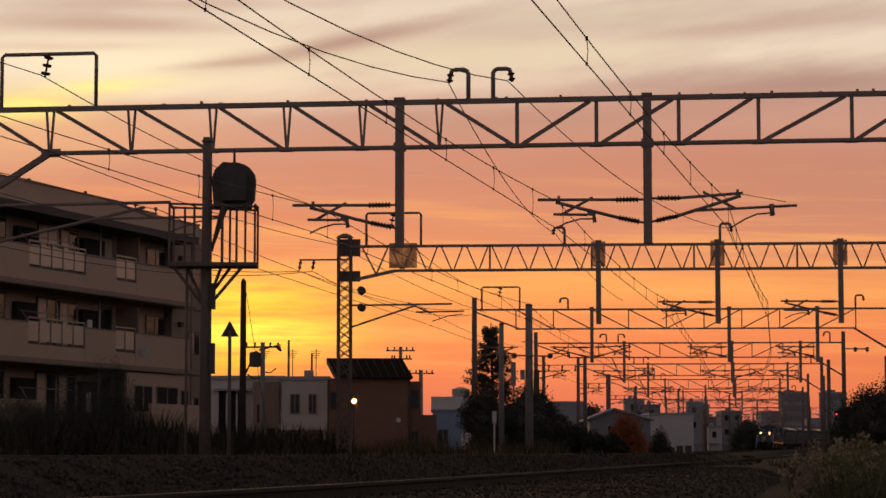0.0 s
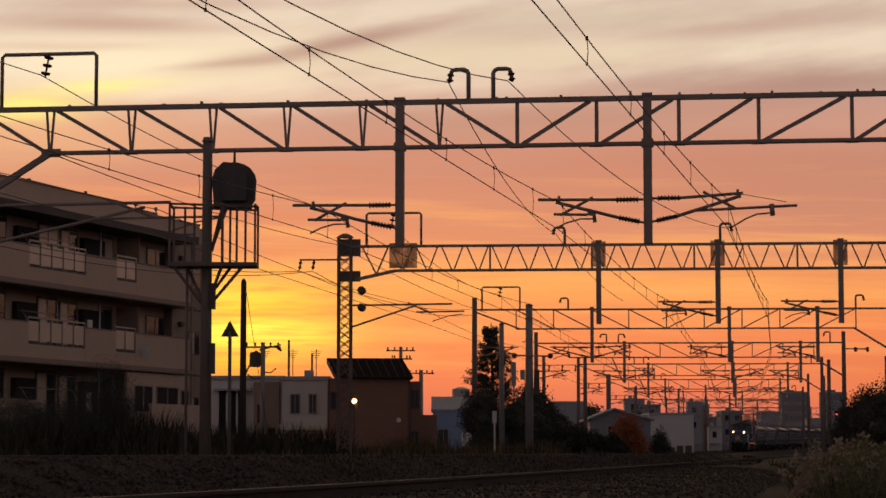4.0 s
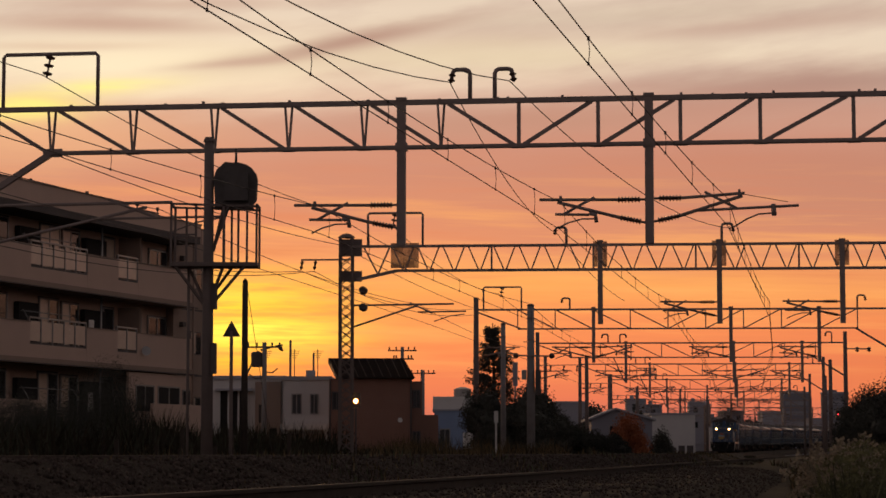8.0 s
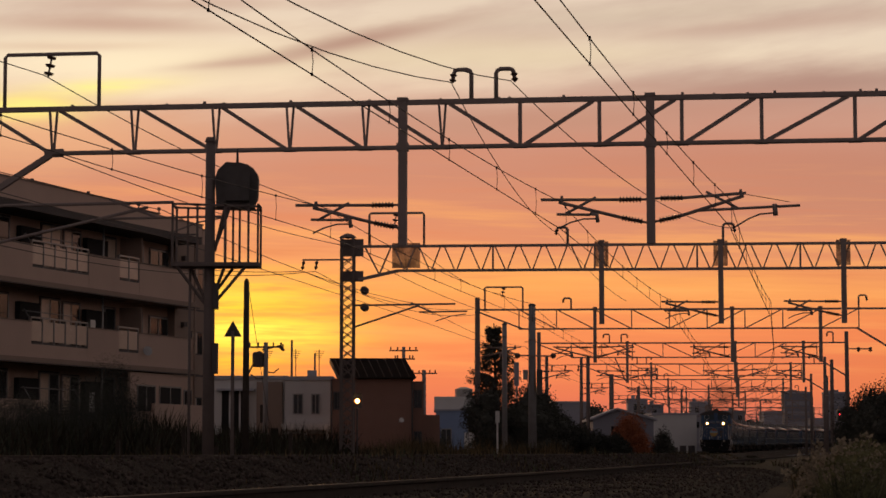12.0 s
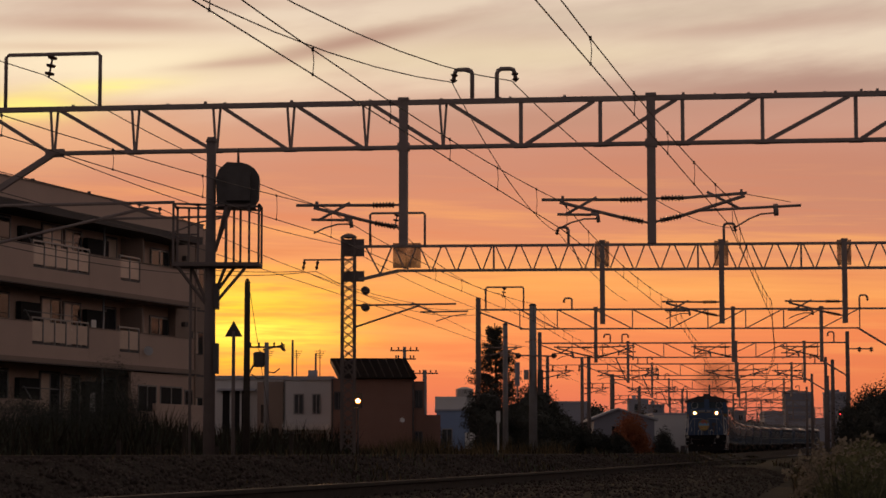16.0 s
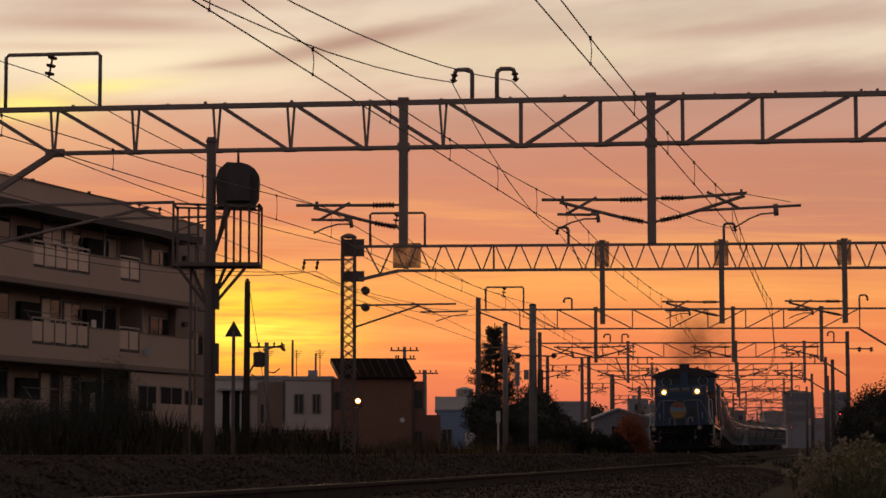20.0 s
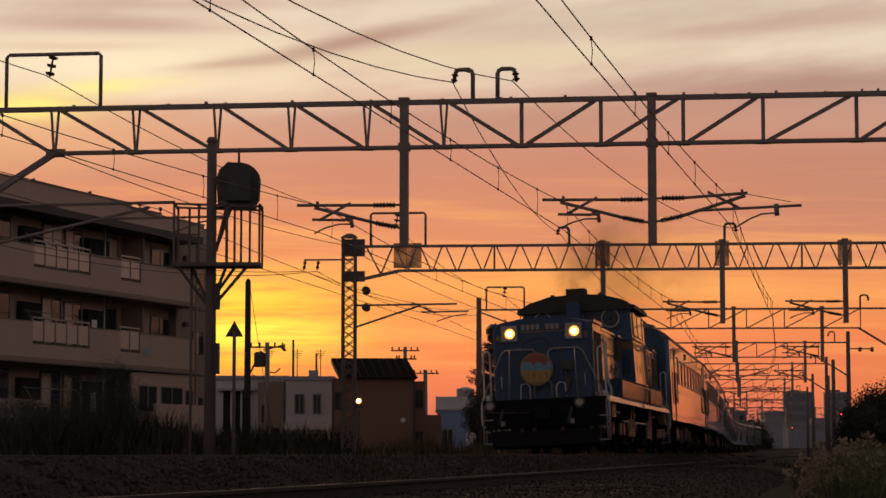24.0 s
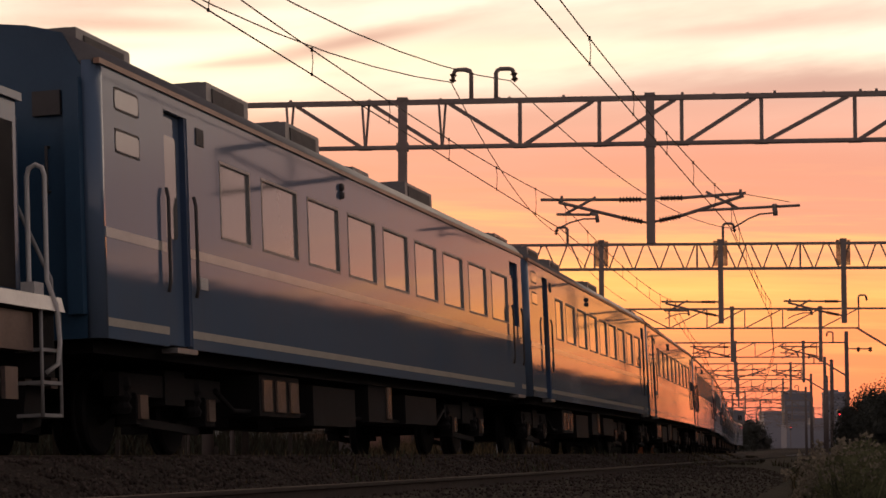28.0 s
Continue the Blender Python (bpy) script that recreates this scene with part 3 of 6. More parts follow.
part("registration_arm", T([(.85, 0, 5.12), (.3, 0, 5.05), (-.3, 0, 4.85)], .02, 5), M_STEEL, g)
for z in (5.38, 6.02):
    part("counterweight", L((-2.95, -.25, z), (-2.95, .25, z), [(0, .1), (.1, .15), (.9, .15), (1, .1)]), M_DARK, g)
tagged(g, "grey warren truss gantry on a lattice mast", "gantry", "portal gantries")


# the further gantries stand along the line on concrete poles
def far_gantry(y, drops, span=(-11.9, 8.9), hoops=(), zb=6.56, zt=7.56, left_down=False):
    s = float(np.interp(y, _Y, SG))
    x, yy, th = on_line(s, .7)
    e = empty("portal_gantry", pose(x, yy, 0, 0, 0, math.degrees(-th * .45)))
    a, b = span
    part("top_chord", B(a, b, -.05, .05, zt - .05, zt + .05), M_STEEL, e)
    part("bottom_chord", B(a + 2.2, b - 2.0, -.05, .05, zb - .04, zb + .04), M_STEEL, e)
    part("knee_brace", S((a, 0, zt - .1), (a + 2.4, 0, zb), .08, .08), M_STEEL, e)
    part("knee_brace", S((b, 0, zb - 1.3), (b - 2.1, 0, zb), .1, .1), M_STEEL, e)
    n = int((b - a - 4.2) / 1.95)
    st = (b - a - 4.2) / n
    for i in range(n + 1):
        u = a + 2.2 + i * st
        part("vertical", S((u, 0, zb), (u, 0, zt), .06, .06), M_STEEL, e)
        if i < n:
            p, q = ((u, 0, zt), (u + st, 0, zb)) if i < n // 2 else ((u, 0, zb), (u + st, 0, zt))
            part("diagonal", S(p, q, .06, .06), M_STEEL, e)
    for d in drops:
        drop_post(e, d, 4.7, zt + .06, .18)
        cantilever(e, d, -1, 5.5, 2.2)
    cantilever(e, a, 1, 5.5, 2.3)
    cantilever(e, drops[0], 1, 5.52, 2.0, .05)
    if y > 120:
        cantilever(e, drops[1], 1, 5.55, 1.9, .06, y % 2 == 0)
        gooseneck(e, drops[0] - 1.2, zt, True, .6)
        gooseneck(e, drops[0] - .4, zt, False, .6)
        part("stay_strut", S((drops[0] - .1, 0, 4.8), (drops[0] - .85, 0, zb), .08, .08), M_STEEL, e)
        part("lower_beam", S((a + .1, 0, 5.9), (a + 3.2, 0, 5.92), .05), M_STEEL, e)
        for k in range(3):
            insulator(e, (a + .9 + .9 * k, 0, 5.9), (a + .86 + .9 * k, 0, 5.45), .08, 2)
    if y == 120:
        gooseneck(e, -7.05, zt, True, .6)
        gooseneck(e, 8.0, zt, False, .7)
    if y == 155:
        part("side_arm", S((b, 0, 6.98), (b + 1.7, 0, 6.96), .09), M_STEEL, e)
        for u in (b + .8, b + 1.6):
            insulator(e, (u, 0, 7.1), (u, 0, 6.75), .14, 2)
    for h in hoops:
        hoop(e, h, h + 2.0, zt, zt + 1.2)
    if y > 120:
        gooseneck(e, b - .9, zt, True)
    for u in (a, b):
        part("leg", T([(u, 0, -.8), (u, 0, 8.15)], .17, 10, .13), M_POLE, e, "round concrete leg")
    return tagged(e, "grey steel truss gantry on round concrete legs", "gantry", "portal gantries")


far_gantry(120, (-5.8, 1.4, 6.0), (-12.0, 10.0), (-11.6,), 6.48, 7.5)
far_gantry(155, (-5.9, 1.4, 6.0), zb=6.42, zt=7.4)
far_gantry(196, (-5.9, 1.4, 6.0))
far_gantry(238, (-5.9, 1.4, 6.0), hoops=(-9.0,))
far_gantry(285, (-5.9, 1.4, 6.0))
far_gantry(335, (-5.9, 1.4, 6.0))
far_gantry(390, (-5.9, 1.4, 6.0))
far_gantry(450, (-5.9, 1.4, 6.0))
far_gantry(515, (-5.9, 1.4, 6.0))
for x, y, top, r in ((4.05, 104, 6.65, .2), (2.9, 108, 6.0, .14), (18.6, 95, 3.9, .14)):
    lp = concrete_pole("line_pole", x, y, top, r)
    if y == 104:
        part("crossarm", S((-.75, -.2, 4.38), (1.0, -.2, 4.34), .07), M_STEEL, lp)
        for u in (-.68, .95):
            part("insulator", L((u, -.35, 4.36), (u, -.05, 4.36), [(0, .05), (.3, .13), (.7, .13), (1, .05)], n=10), M_INSUL, lp)
        part("equipment_box", bevel(B(-.42, -.2, -.3, 0, 3.28, 3.72), .02, 1), M_ALU, lp, "small pale equipment box")
        part("equipment_box", bevel(B(.2, .45, -.3, 0, 2.6, 3.72), .02, 1), M_DARK, lp)
        for z in (2.9, 3.3, 5.0, 5.6):
            part("step_bolt", T([(-.34, 0, z), (.34, 0, z)], .02, 5), M_STEEL, lp)

# ---- overhead wires ----
def wire(name, pts, r, label, cat="wire", group="overhead wires"):
    return tagged(part(name, T(pts, r, 5), M_WIRE), label, cat, group)


def sag(p, q, d, n=12):
    p, q = Vector(p), Vector(q)
    return [p.lerp(q, i / n) - V(0, 0, d * 4 * (i / n) * (1 - i / n)) for i in range(n + 1)]


STANDS = [-19, 16, 51, 85, 120, 155, 196, 238, 285, 335, 390, 450, 515]


def overhead(off, zig, droppers=True, near=0.0):
    """Contact wire, messenger wire and droppers over the track at off."""
    pts = []
    for i, y in enumerate(STANDS):
        x, yy, _ = on_line(float(np.interp(y, _Y, SG)), off + zig * (1 if i % 2 else -1) + (near * (2 - i) if i < 2 else 0))
        pts.append((x, yy))
    con = [V(x, y, 4.95) for x, y in pts]
    wire("contact_wire", con, .010, "taut dark contact wire above a track")
    mes = []
    for a, b in zip(con, con[1:]):
        run = sag(a + V(0, 0, .62), b + V(0, 0, .62), .3)
        mes += run if not mes else run[1:]
        if droppers and b.y < 200:
            ln = (b - a).length
            for k in range(int((ln - .8) / 4.5) + 1):
                t = (.8 + 4.5 * k) / ln
                p = a.lerp(b, t)
                top = .62 - .3 * 4 * t * (1 - t)
                if t < .99 and p.y > 12:
                    d = empty("dropper", Matrix.Translation(p))
                    part("hanger", T([(0, 0, 0), (.015, 0, top * .5), (0, 0, top)], .006, 4), M_WIRE, d)
                    part("clamp", B(-.014, .014, -.02, .02, -.02, .02), M_WIRE, d)
                    part("clamp", B(-.016, .016, -.03, .03, top - .025, top + .025), M_WIRE, d)
                    tagged(d, "thin dropper between contact and messenger wire", "dropper", "droppers")
    wire("messenger_wire", mes, .010, "sagging messenger wire above a track")


overhead(.56, .05, True, .1)
overhead(4.21, -.05, True, .24)
overhead(-4.9, .1, True, -1.7)
overhead(-8.9, -.1, False)


def feeder(pts, *ds):
    run = []
    for i, (a, b) in enumerate(zip(pts, pts[1:])):
        k = sag(a, b, ds[min(i, len(ds) - 1)])
        run += k if not run else k[1:]
    wire("feeder_wire", run, .013, "slack feeder wire between the gantries")


feeder([(-9.2, 16, 8.3), (.18, 51, 8.3), (4.3, 84.7, 8.1), (9.6, 119.5, 7.9)], 1.15, .55, .3)
feeder([(-7.9, 16, 8.3), (1.52, 50.8, 8.3), (10.75, 84.2, 8.25), (16.9, 119, 7.9)], 1.15, .72, .3)
feeder([(-16.8, 16, 8.9), (-9.25, 52.3, 8.68), (-1.85, 85.2, 8.45), (3.0, 120, 8.3), (8.9, 155, 8.2)], .5)
feeder([(-13.2, 51.9, 5.6), (-5.25, 85.4, 6.75), (1.6, 120, 7.5)], .5)
feeder([(-12.6, 51.8, 5.3), (-4.8, 85.4, 6.75), (1.7, 120, 7.2)], .6)
feeder([(-8.94, 52, 6.81), (-3.77, 85, 7.7), (2.4, 119.8, 7.3)], .22)


# ---- signal mast beside the first gantry ----
e = empty("signal_mast", pose(-4.93, 48, 0))
part("mast_tube", T([(0, 0, -.8), (0, 0, 6.55)], .13, 12, .1), M_POLE, e)
part("mast_cap", L((0, 0, 6.53), (0, 0, 6.63), [(0, .13), (1, .09)]), M_POLE, e)
arch = [(-.42, -.46), (.34, -.46), (.44, -.3), (.46, .12)] + [(.46 * math.cos(a), .12 + .36 * math.sin(a)) for a in (.35, .7, 1.05, 1.4, 1.75)] + [(-.22, .49), (-.40, .32), (-.46, .14)]
bm = bmesh.new()
r = [[bm.verts.new((x + .57, y, z + 5.6)) for x, z in arch] for y in (-.16, .12)]
for i in range(len(arch)):
    bm.faces.new((r[0][i], r[0][(i + 1) % len(arch)], r[1][(i + 1) % len(arch)], r[1][i]))
bm.faces.new(r[0][::-1]), bm.faces.new(r[1])
part("signal_backboard", bevel(bm, .03, 2), M_DARK, e, "rounded black signal housing seen from behind")
part("housing_back_box", bevel(B(.35, .85, -.34, -.16, 5.25, 5.85), .04, 2), M_DARK, e)
part("finial", T([(.57, 0, 6.08), (.57, 0, 6.4)], .03, 6, .02), M_DARK, e)
part("bracket", S((0, 0, 5.12), (.95, 0, 5.12), .07), M_POLE, e)
Z0, Z1 = 3.92, 5.17
part("platform", bevel(B(-.76, 1.07, -.45, .35, Z0 - .06, Z0 + .02), .01, 1), M_POLE, e, "grated steel platform")
for x, y in ((-.74, -.43), (-.74, .33), (-.5, .33), (-.22, -.43), (.36, -.43), (.46, .33), (.6, .33), (.85, -.43), (1.05, -.43), (1.05, .33), (.3, .33)):
    part("cage_bar", S((x, y, Z0), (x, y, Z1), .045), M_POLE, e)
for y in (-.43, .33):
    part("handrail", S((-.76, y, Z1), (1.07, y, Z1 - .06), .045), M_POLE, e)
    part("handrail", S((-.76, y, Z0 + .6), (-.2, y, Z0 + .6), .035), M_POLE, e)
for x in (-.74, 1.05):
    part("handrail", S((x, -.43, Z1 - .02), (x, .33, Z1 - .02), .045), M_POLE, e)
for p, q in (((-.7, -.4, Z0), (-.1, 0, 3.1)), ((-.45, .3, Z0), (-.1, 0, 3.2)), ((.85, -.4, Z0), (.1, 0, 3.1)), ((.5, .3, Z0), (.1, 0, 3.3)), ((.38, -.4, Z0), (.1, 0, 3.3)), ((.35, -.2, Z1), (.1, 0, 4.2)), ((.45, -.2, Z1), (.12, 0, 4.3))):
    part("brace", S(p, q, .05), M_POLE, e)
for z0, z1 in ((2.98, 3.52), (1.62, 2.26)):
    part("relay_box", bevel(B(.08, .19, -.15, .1, z0, z1), .015, 1), M_DARK, e)
part("cable_pipe", T([(-.42, .1, -.7), (-.42, .1, 3.9)], .03, 6), M_POLE, e)
tagged(e, "dark steel signal mast with a caged platform", "signal mast")

e = empty("triangle_sign", pose(-4.75, 51.5, 0))
part("post", T([(0, 0, -.8), (0, 0, 2.7)], .04, 8), M_POLE, e)
bm = bmesh.new()
r = [[bm.verts.new(p) for p in ((-.2, y, 2.58), (.2, y, 2.58), (0, y, 2.94))] for y in (-.02, .02)]
bm.faces.new(r[0]), bm.faces.new(r[1][::-1])
for i in range(3):
    bm.faces.new((r[0][i], r[0][(i + 1) % 3], r[1][(i + 1) % 3], r[1][i]))
part("board", bm, M_DARK, e)
tagged(e, "dark triangular board on a thin post", "sign")

e = empty("wooden_pole", pose(-5.7, 66, 0))
part("shaft", T([(0, 0, -.8), (.0, 0, 4.9)], .11, 10, .08), M_BARK, e)
part("tip", T([(.0, 0, 4.9), (.0, 0, 5.0)], .08, 8, .03), M_BARK, e)
part("guy_wire", T([(.08, 0, 4.6), (.9, .2, -.7)], .008, 4), M_WIRE, e)
tagged(e, "dark weathered wooden pole with a guy wire", "pole")

# orange lamp at the foot of the lattice mast
e = empty("trackside_signal", pose(-3.16, 84, 0))
part("post", T([(0, .1, -.8), (0, .1, 1.9)], .03, 8), M_DARK, e)
part("head", bevel(B(-.16, .16, 0, .2, 1.6, 2.15), .03, 2), M_DARK, e)
part("lens", L((0, -.02, 1.86), (0, .0, 1.86), [(0, .105), (1, .105)], n=16), M_ORANGE, e, "lit orange lens")
part("bulb", L((0, -.04, 1.86), (0, -.02, 1.86), [(0, .06), (1, .06)], n=12), M_HEAD, e)
tagged(e, "small trackside signal showing an orange light", "signal")


# ---- apartment building ----
def apartment():
    e = empty("apartment_building", pose(-10.62, 97, 0, 0, 0, -109.2))
    part("core_wall", B(-3.86, 34, -11, -1.25, -.8, 9.1), M_WALL, e)
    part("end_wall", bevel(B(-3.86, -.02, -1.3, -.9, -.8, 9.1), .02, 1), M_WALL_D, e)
    # thick dark slab also draws the band of shade under the eave
    part("roof_slab", bevel(B(-.1, 34, -1.4, .3, 8.82, 9.1), .03, 1), M_ROOF, e, "projecting eave with the shade below it in its dark colour")
    for a, b, y, z in ((4.26, 34, -.9, 10.15), (1.49, 4.26, -.92, 10.0), (-2.8, 1.49, -.94, 9.92), (-3.86, -2.8, -.9, 9.72)):
        part("roof_parapet", bevel(B(a, b, -11, y, 9.08, z), .03, 1), M_WALL, e)
        part("coping", B(a, b, y - .2, y + .05, z, z + .05), M_WALL_D, e)
    for u in (1.2, 3.1, 7.5, 12.0):
        part("roof_fitting", L((u, -1.1, 9.95), (u, -1.1, 10.33), [(0, .03), (.6, .03), (.7, .08), (1, .07)], n=8), M_DARK, e)
    for f in range(3):
        z = .62 + f * 2.845
        if f:
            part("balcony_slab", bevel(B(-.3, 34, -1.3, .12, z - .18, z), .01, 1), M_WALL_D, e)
            part("drip_edge", B(-.3, 34, .04, .14, z - .22, z - .181), M_ROOF, e)
        for a, b in (((-.2, 5.1), (6.83, 9.4), (13.8, 18.6), (20.6, 34)) if f else ((-.2, 5.8), (13, 34))):
            part("balcony_wall", bevel(B(a, b, -.14, 0, z if f else -.8, z + 1.3), .015, 1), M_WALL, e)
            if f:
                part("wall_coping", B(a, b, -.17, .03, z + 1.3, z + 1.34), M_WALL_D, e)
        if f:
            for a, b, n in ((5.1, 6.83, 2), (9.4, 13.8, 5), (18.6, 20.6, 2)):
                r = empty("balcony_screen")
                r.parent = e
                w = (b - a) / n
                for k in range(n):
                    part("panel", bevel(B(a + k * w + .04, a + (k + 1) * w - .04, -.09, -.05, z + .62, z + 1.36), .01, 1), M_FROST, r, "translucent pale panel")
                    part("post", B(a + k * w - .03, a + k * w + .03, -.11, -.02, z + .5, z + 1.47), M_ALU, r)
                part("post", B(b - .03, b + .03, -.11, -.02, z + .5, z + 1.47), M_ALU, r)
                part("handrail", bevel(B(a, b, -.12, -.02, z + 1.46, z + 1.52), .01, 1), M_ALU, r)
                part("bottom_rail", B(a, b, -.11, -.03, z + .5, z + .58), M_DARK, r)
                part("dwarf_wall", B(a, b, -.14, -.005, z, z + .5), M_WALL, r)
        # windows and doors behind the balconies: ends, sill, head, panes from dark (0) to curtained (1)
        for a, b, s, h, panes in ((.02, 1.75, 1.4, 2.22, (0, 0)), (2.4, 4.25, .1, 2.3, (0, 1) if f == 2 else (0, 0, 1)), (4.85, 5.78, .9, 2.35, (1,) if f == 2 else (0,)),
                                  (7.85, 9.25, .1, 2.35, (0, 1)), (9.45, 11.0, .1, 2.42, (1, 1) if f == 2 else (0, 1)), (13.4, 15.2, .1, 2.42, (0, 0)), (17.0, 19.4, .1, 2.42, (0, 1)), (22, 24, .1, 2.42, (1, 0))):
            w = empty("window")
            w.parent = e
            y = -1.25
            part("reveal", B(a - .05, b + .05, y - .01, y + .02, z + s - .05, z + h + .05), M_DARK, w)
            n = len(panes)
            for k in range(n):
                u0, u1 = a + (b - a) * k / n, a + (b - a) * (k + 1) / n
                part("pane", B(u0 + .05, u1 - .05, y + .02, y + .035, z + s + .03, z + h - .04), M_FROST if panes[k] else M_WIN, w)
                part("frame", B(u0, u0 + .06, y + .02, y + .06, z + s, z + h), M_ALU, w)
            part("frame", B(b - .06, b, y + .02, y + .06, z + s, z + h), M_ALU, w)
            part("frame", B(a, b, y + .02, y + .06, z + h - .06, z + h), M_ALU, w)
        for a, b in ((5.95, 7.7), (11.4, 12.9)):
            part("balcony_divider", bevel(B(a, b, -1.22, -1.0, z, z + 2.15), .02, 1), M_DARKIN, e, "dark storage locker on the balcony")
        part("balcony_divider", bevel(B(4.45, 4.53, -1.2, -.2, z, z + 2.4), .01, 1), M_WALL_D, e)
        part("downpipe", T([(7.78, -.25, z), (7.78, -.25, z + 2.65)], .04, 6), M_ALU, e)
        part("vent_hood", bevel(B(-.9, -.6, -.9, -.72, z + 1.9, z + 2.1), .05, 2), M_DARK, e)
        part("laundry_pole", T([(9.5, -.5, z + 1.75), (13.6, -.5, z + 1.75)], .02, 5), M_ALU, e)
        for u in (9.6, 13.5):
            part("laundry_bracket", T([(u, -.15, z + 1.3), (u, -.5, z + 1.8)], .025, 5), M_ALU, e)
        if f < 2:
            part("laundry", rrect(7.9, 8.3, -.52, -.49, z + .9, z + 1.7, .06), M_WHITEP, e, "pale cloth hung to dry")
        # stair windows of the set-back end
        w = empty("window")
        w.parent = e
        part("reveal", B(-2.75, -1.55, -.93, -.885, z + .75, z + 1.75), M_DARK, w)
        part("pane", B(-2.7, -2.2, -.885, -.87, z + .8, z + 1.7), M_WIN, w)
        part("pane", B(-2.15, -1.75, -.885, -.87, z + .8, z + 1.7), M_FROST, w)
        part("frame", B(-2.2, -2.15, -.885, -.86, z + .8, z + 1.7), M_ALU, w)
        part("storey_joint", B(-3.86, -.1, -.905, -.89, z - .2, z - .12), M_DARK, e)
    for a, b, s, h in ((1.2, 3.2, 1.1, 2.1), (.2, .9, 1.0, 2.0), (3.6, 5.2, 1.1, 2.1)):
        w = empty("window")
        w.parent = e
        part("pane", B(a, b, .002, .012, .55 + s, .55 + h), M_DARKIN, w)
        for u in (a, (a + b) / 2, b):
            part("frame", B(u - .03, u + .03, .002, .03, .52 + s, .58 + h), M_ALU, w)
        part("frame", B(a, b, .002, .035, .55 + h, .61 + h), M_ALU, w)
    part("ground_floor_wall", B(-.2, 5.8, -.13, -.002, 1.9, 3.2), M_WALL, e)
    part("garden_wall", bevel(B(-.6, 4.9, .5, .65, -.8, 1.95), .02, 1), M_WALL, e)
    part("downpipe", T([(.1, .1, -.7), (.1, .1, 9.0)], .05, 6), M_WALL_D, e)
    part("dish", L((4.6, .1, 4.05), (4.7, .2, 4.08), [(0, .04), (.6, .16), (1, .2)]), M_ALU, e, "small satellite dish")
    tagged(e, "three-storey tan apartment building with long balconies", "apartment")


apartment()


rng0 = random.Random(3)
# ---- small houses behind the tracks ----
def window(e, x, y, z, w, h, trim=M_ALU, far=False):
    r = empty("window")
    r.parent = e
    part("pane", B(x, x + w, y - .02, y + .01, z, z + h), M_WIN, r)
    if far:
        part("sill", B(x - .1, x + w + .1, y - .12, y, z - .1, z), trim, r)
        return
    for a, b, c, d in ((x - .06, x, z - .06, z + h + .06), (x + w, x + w + .06, z - .06, z + h + .06), (x, x + w, z + h, z + h + .06), (x, x + w, z - .06, z), (x + w / 2 - .02, x + w / 2 + .02, z, z + h)):
        part("frame", B(a, b, y - .06, y + .01, c, d), trim, r)


def antenna(e, x, y, z, h=1.6):
    part("antenna_mast", T([(x, y, z), (x, y, z + h)], .025, 5), M_DARK, e)
    for k in range(4):
        part("antenna_rod", T([(x - .3 + .06 * k, y, z + h - .1 - .12 * k), (x + .3 - .06 * k, y, z + h - .1 - .12 * k)], .015, 4), M_DARK, e)


def flat_house(name, x, y, w, d, h, mat, wins, label, turn=0, parapet=.25, ant=()):
    e = empty(name, pose(x, y, 0, 0, 0, turn))
    part("wall", bevel(B(0, w, 0, d, -.8, h), .02, 1), mat, e)
    part("roof", bevel(B(-.12, w + .12, -.12, d + .12, h, h + parapet), .02, 1), M_GREYB, e)
    for a in wins:
        window(e, a[0], 0, a[1], a[2], a[3], far=y > 300)
    for a in ant:
        antenna(e, a, d / 2, h + parapet)
    return tagged(e, label, "house", "houses beyond the tracks")


h = flat_house("house", -13.15, 126, 4.45, 7, 4.0, M_WHITE, (), "pale two-storey house with a flat roof", 0, .2, (3.2,))
part("shop_window", B(.95, 2.45, -.03, .01, .9, 3.35), M_DARKIN, h, "wide dark shop window")
for x in (.9, 1.4, 1.95, 2.45):
    part("window_post", bevel(B(x - .05, x + .05, -.1, -.02, -.7, 3.35), .01, 1), M_WHITE, h)
part("awning", bevel(B(.7, 2.75, -.5, 0, 3.36, 3.48), .02, 1), M_GREYB, h)
part("brown_bay", bevel(B(2.9, 4.3, -.5, 0, -.8, 3.85), .02, 1), M_WALL_D, h, "brown clad bay")
part("bay_window", B(3.1, 3.5, -.52, -.49, 1.6, 2.6), M_WIN, h)
part("bay_door", B(3.7, 4.1, -.52, -.49, -.6, 1.3), M_DARKIN, h)
h = flat_house("house", -8.6, 124, 2.5, 6, 3.9, M_WHITE, ((.5, 2.1, .45, 1.0), (1.5, 2.1, .35, 1.0)), "pale cube house with narrow windows", 0, .2, (.4, 1.7))
part("balcony", bevel(B(-.1, 2.6, -.8, 0, 1.2, 1.5), .02, 1), M_WHITEP, h)
# flat brown plate paints the shade inside the carport
part("carport", B(.2, 2.3, -.03, .01, -.7, 1.0), M_WALL_D, h, "brown plate painting the shade of a carport opening")
for x in (.15, 1.2, 2.35):
    part("carport_post", bevel(B(x - .05, x + .05, -.75, -.65, -.8, 1.2), .01, 1), M_WHITE, h)
part("chimney", bevel(B(1.1, 1.6, 2, 2.5, 4.1, 4.5), .02, 1), M_GREYB, h)


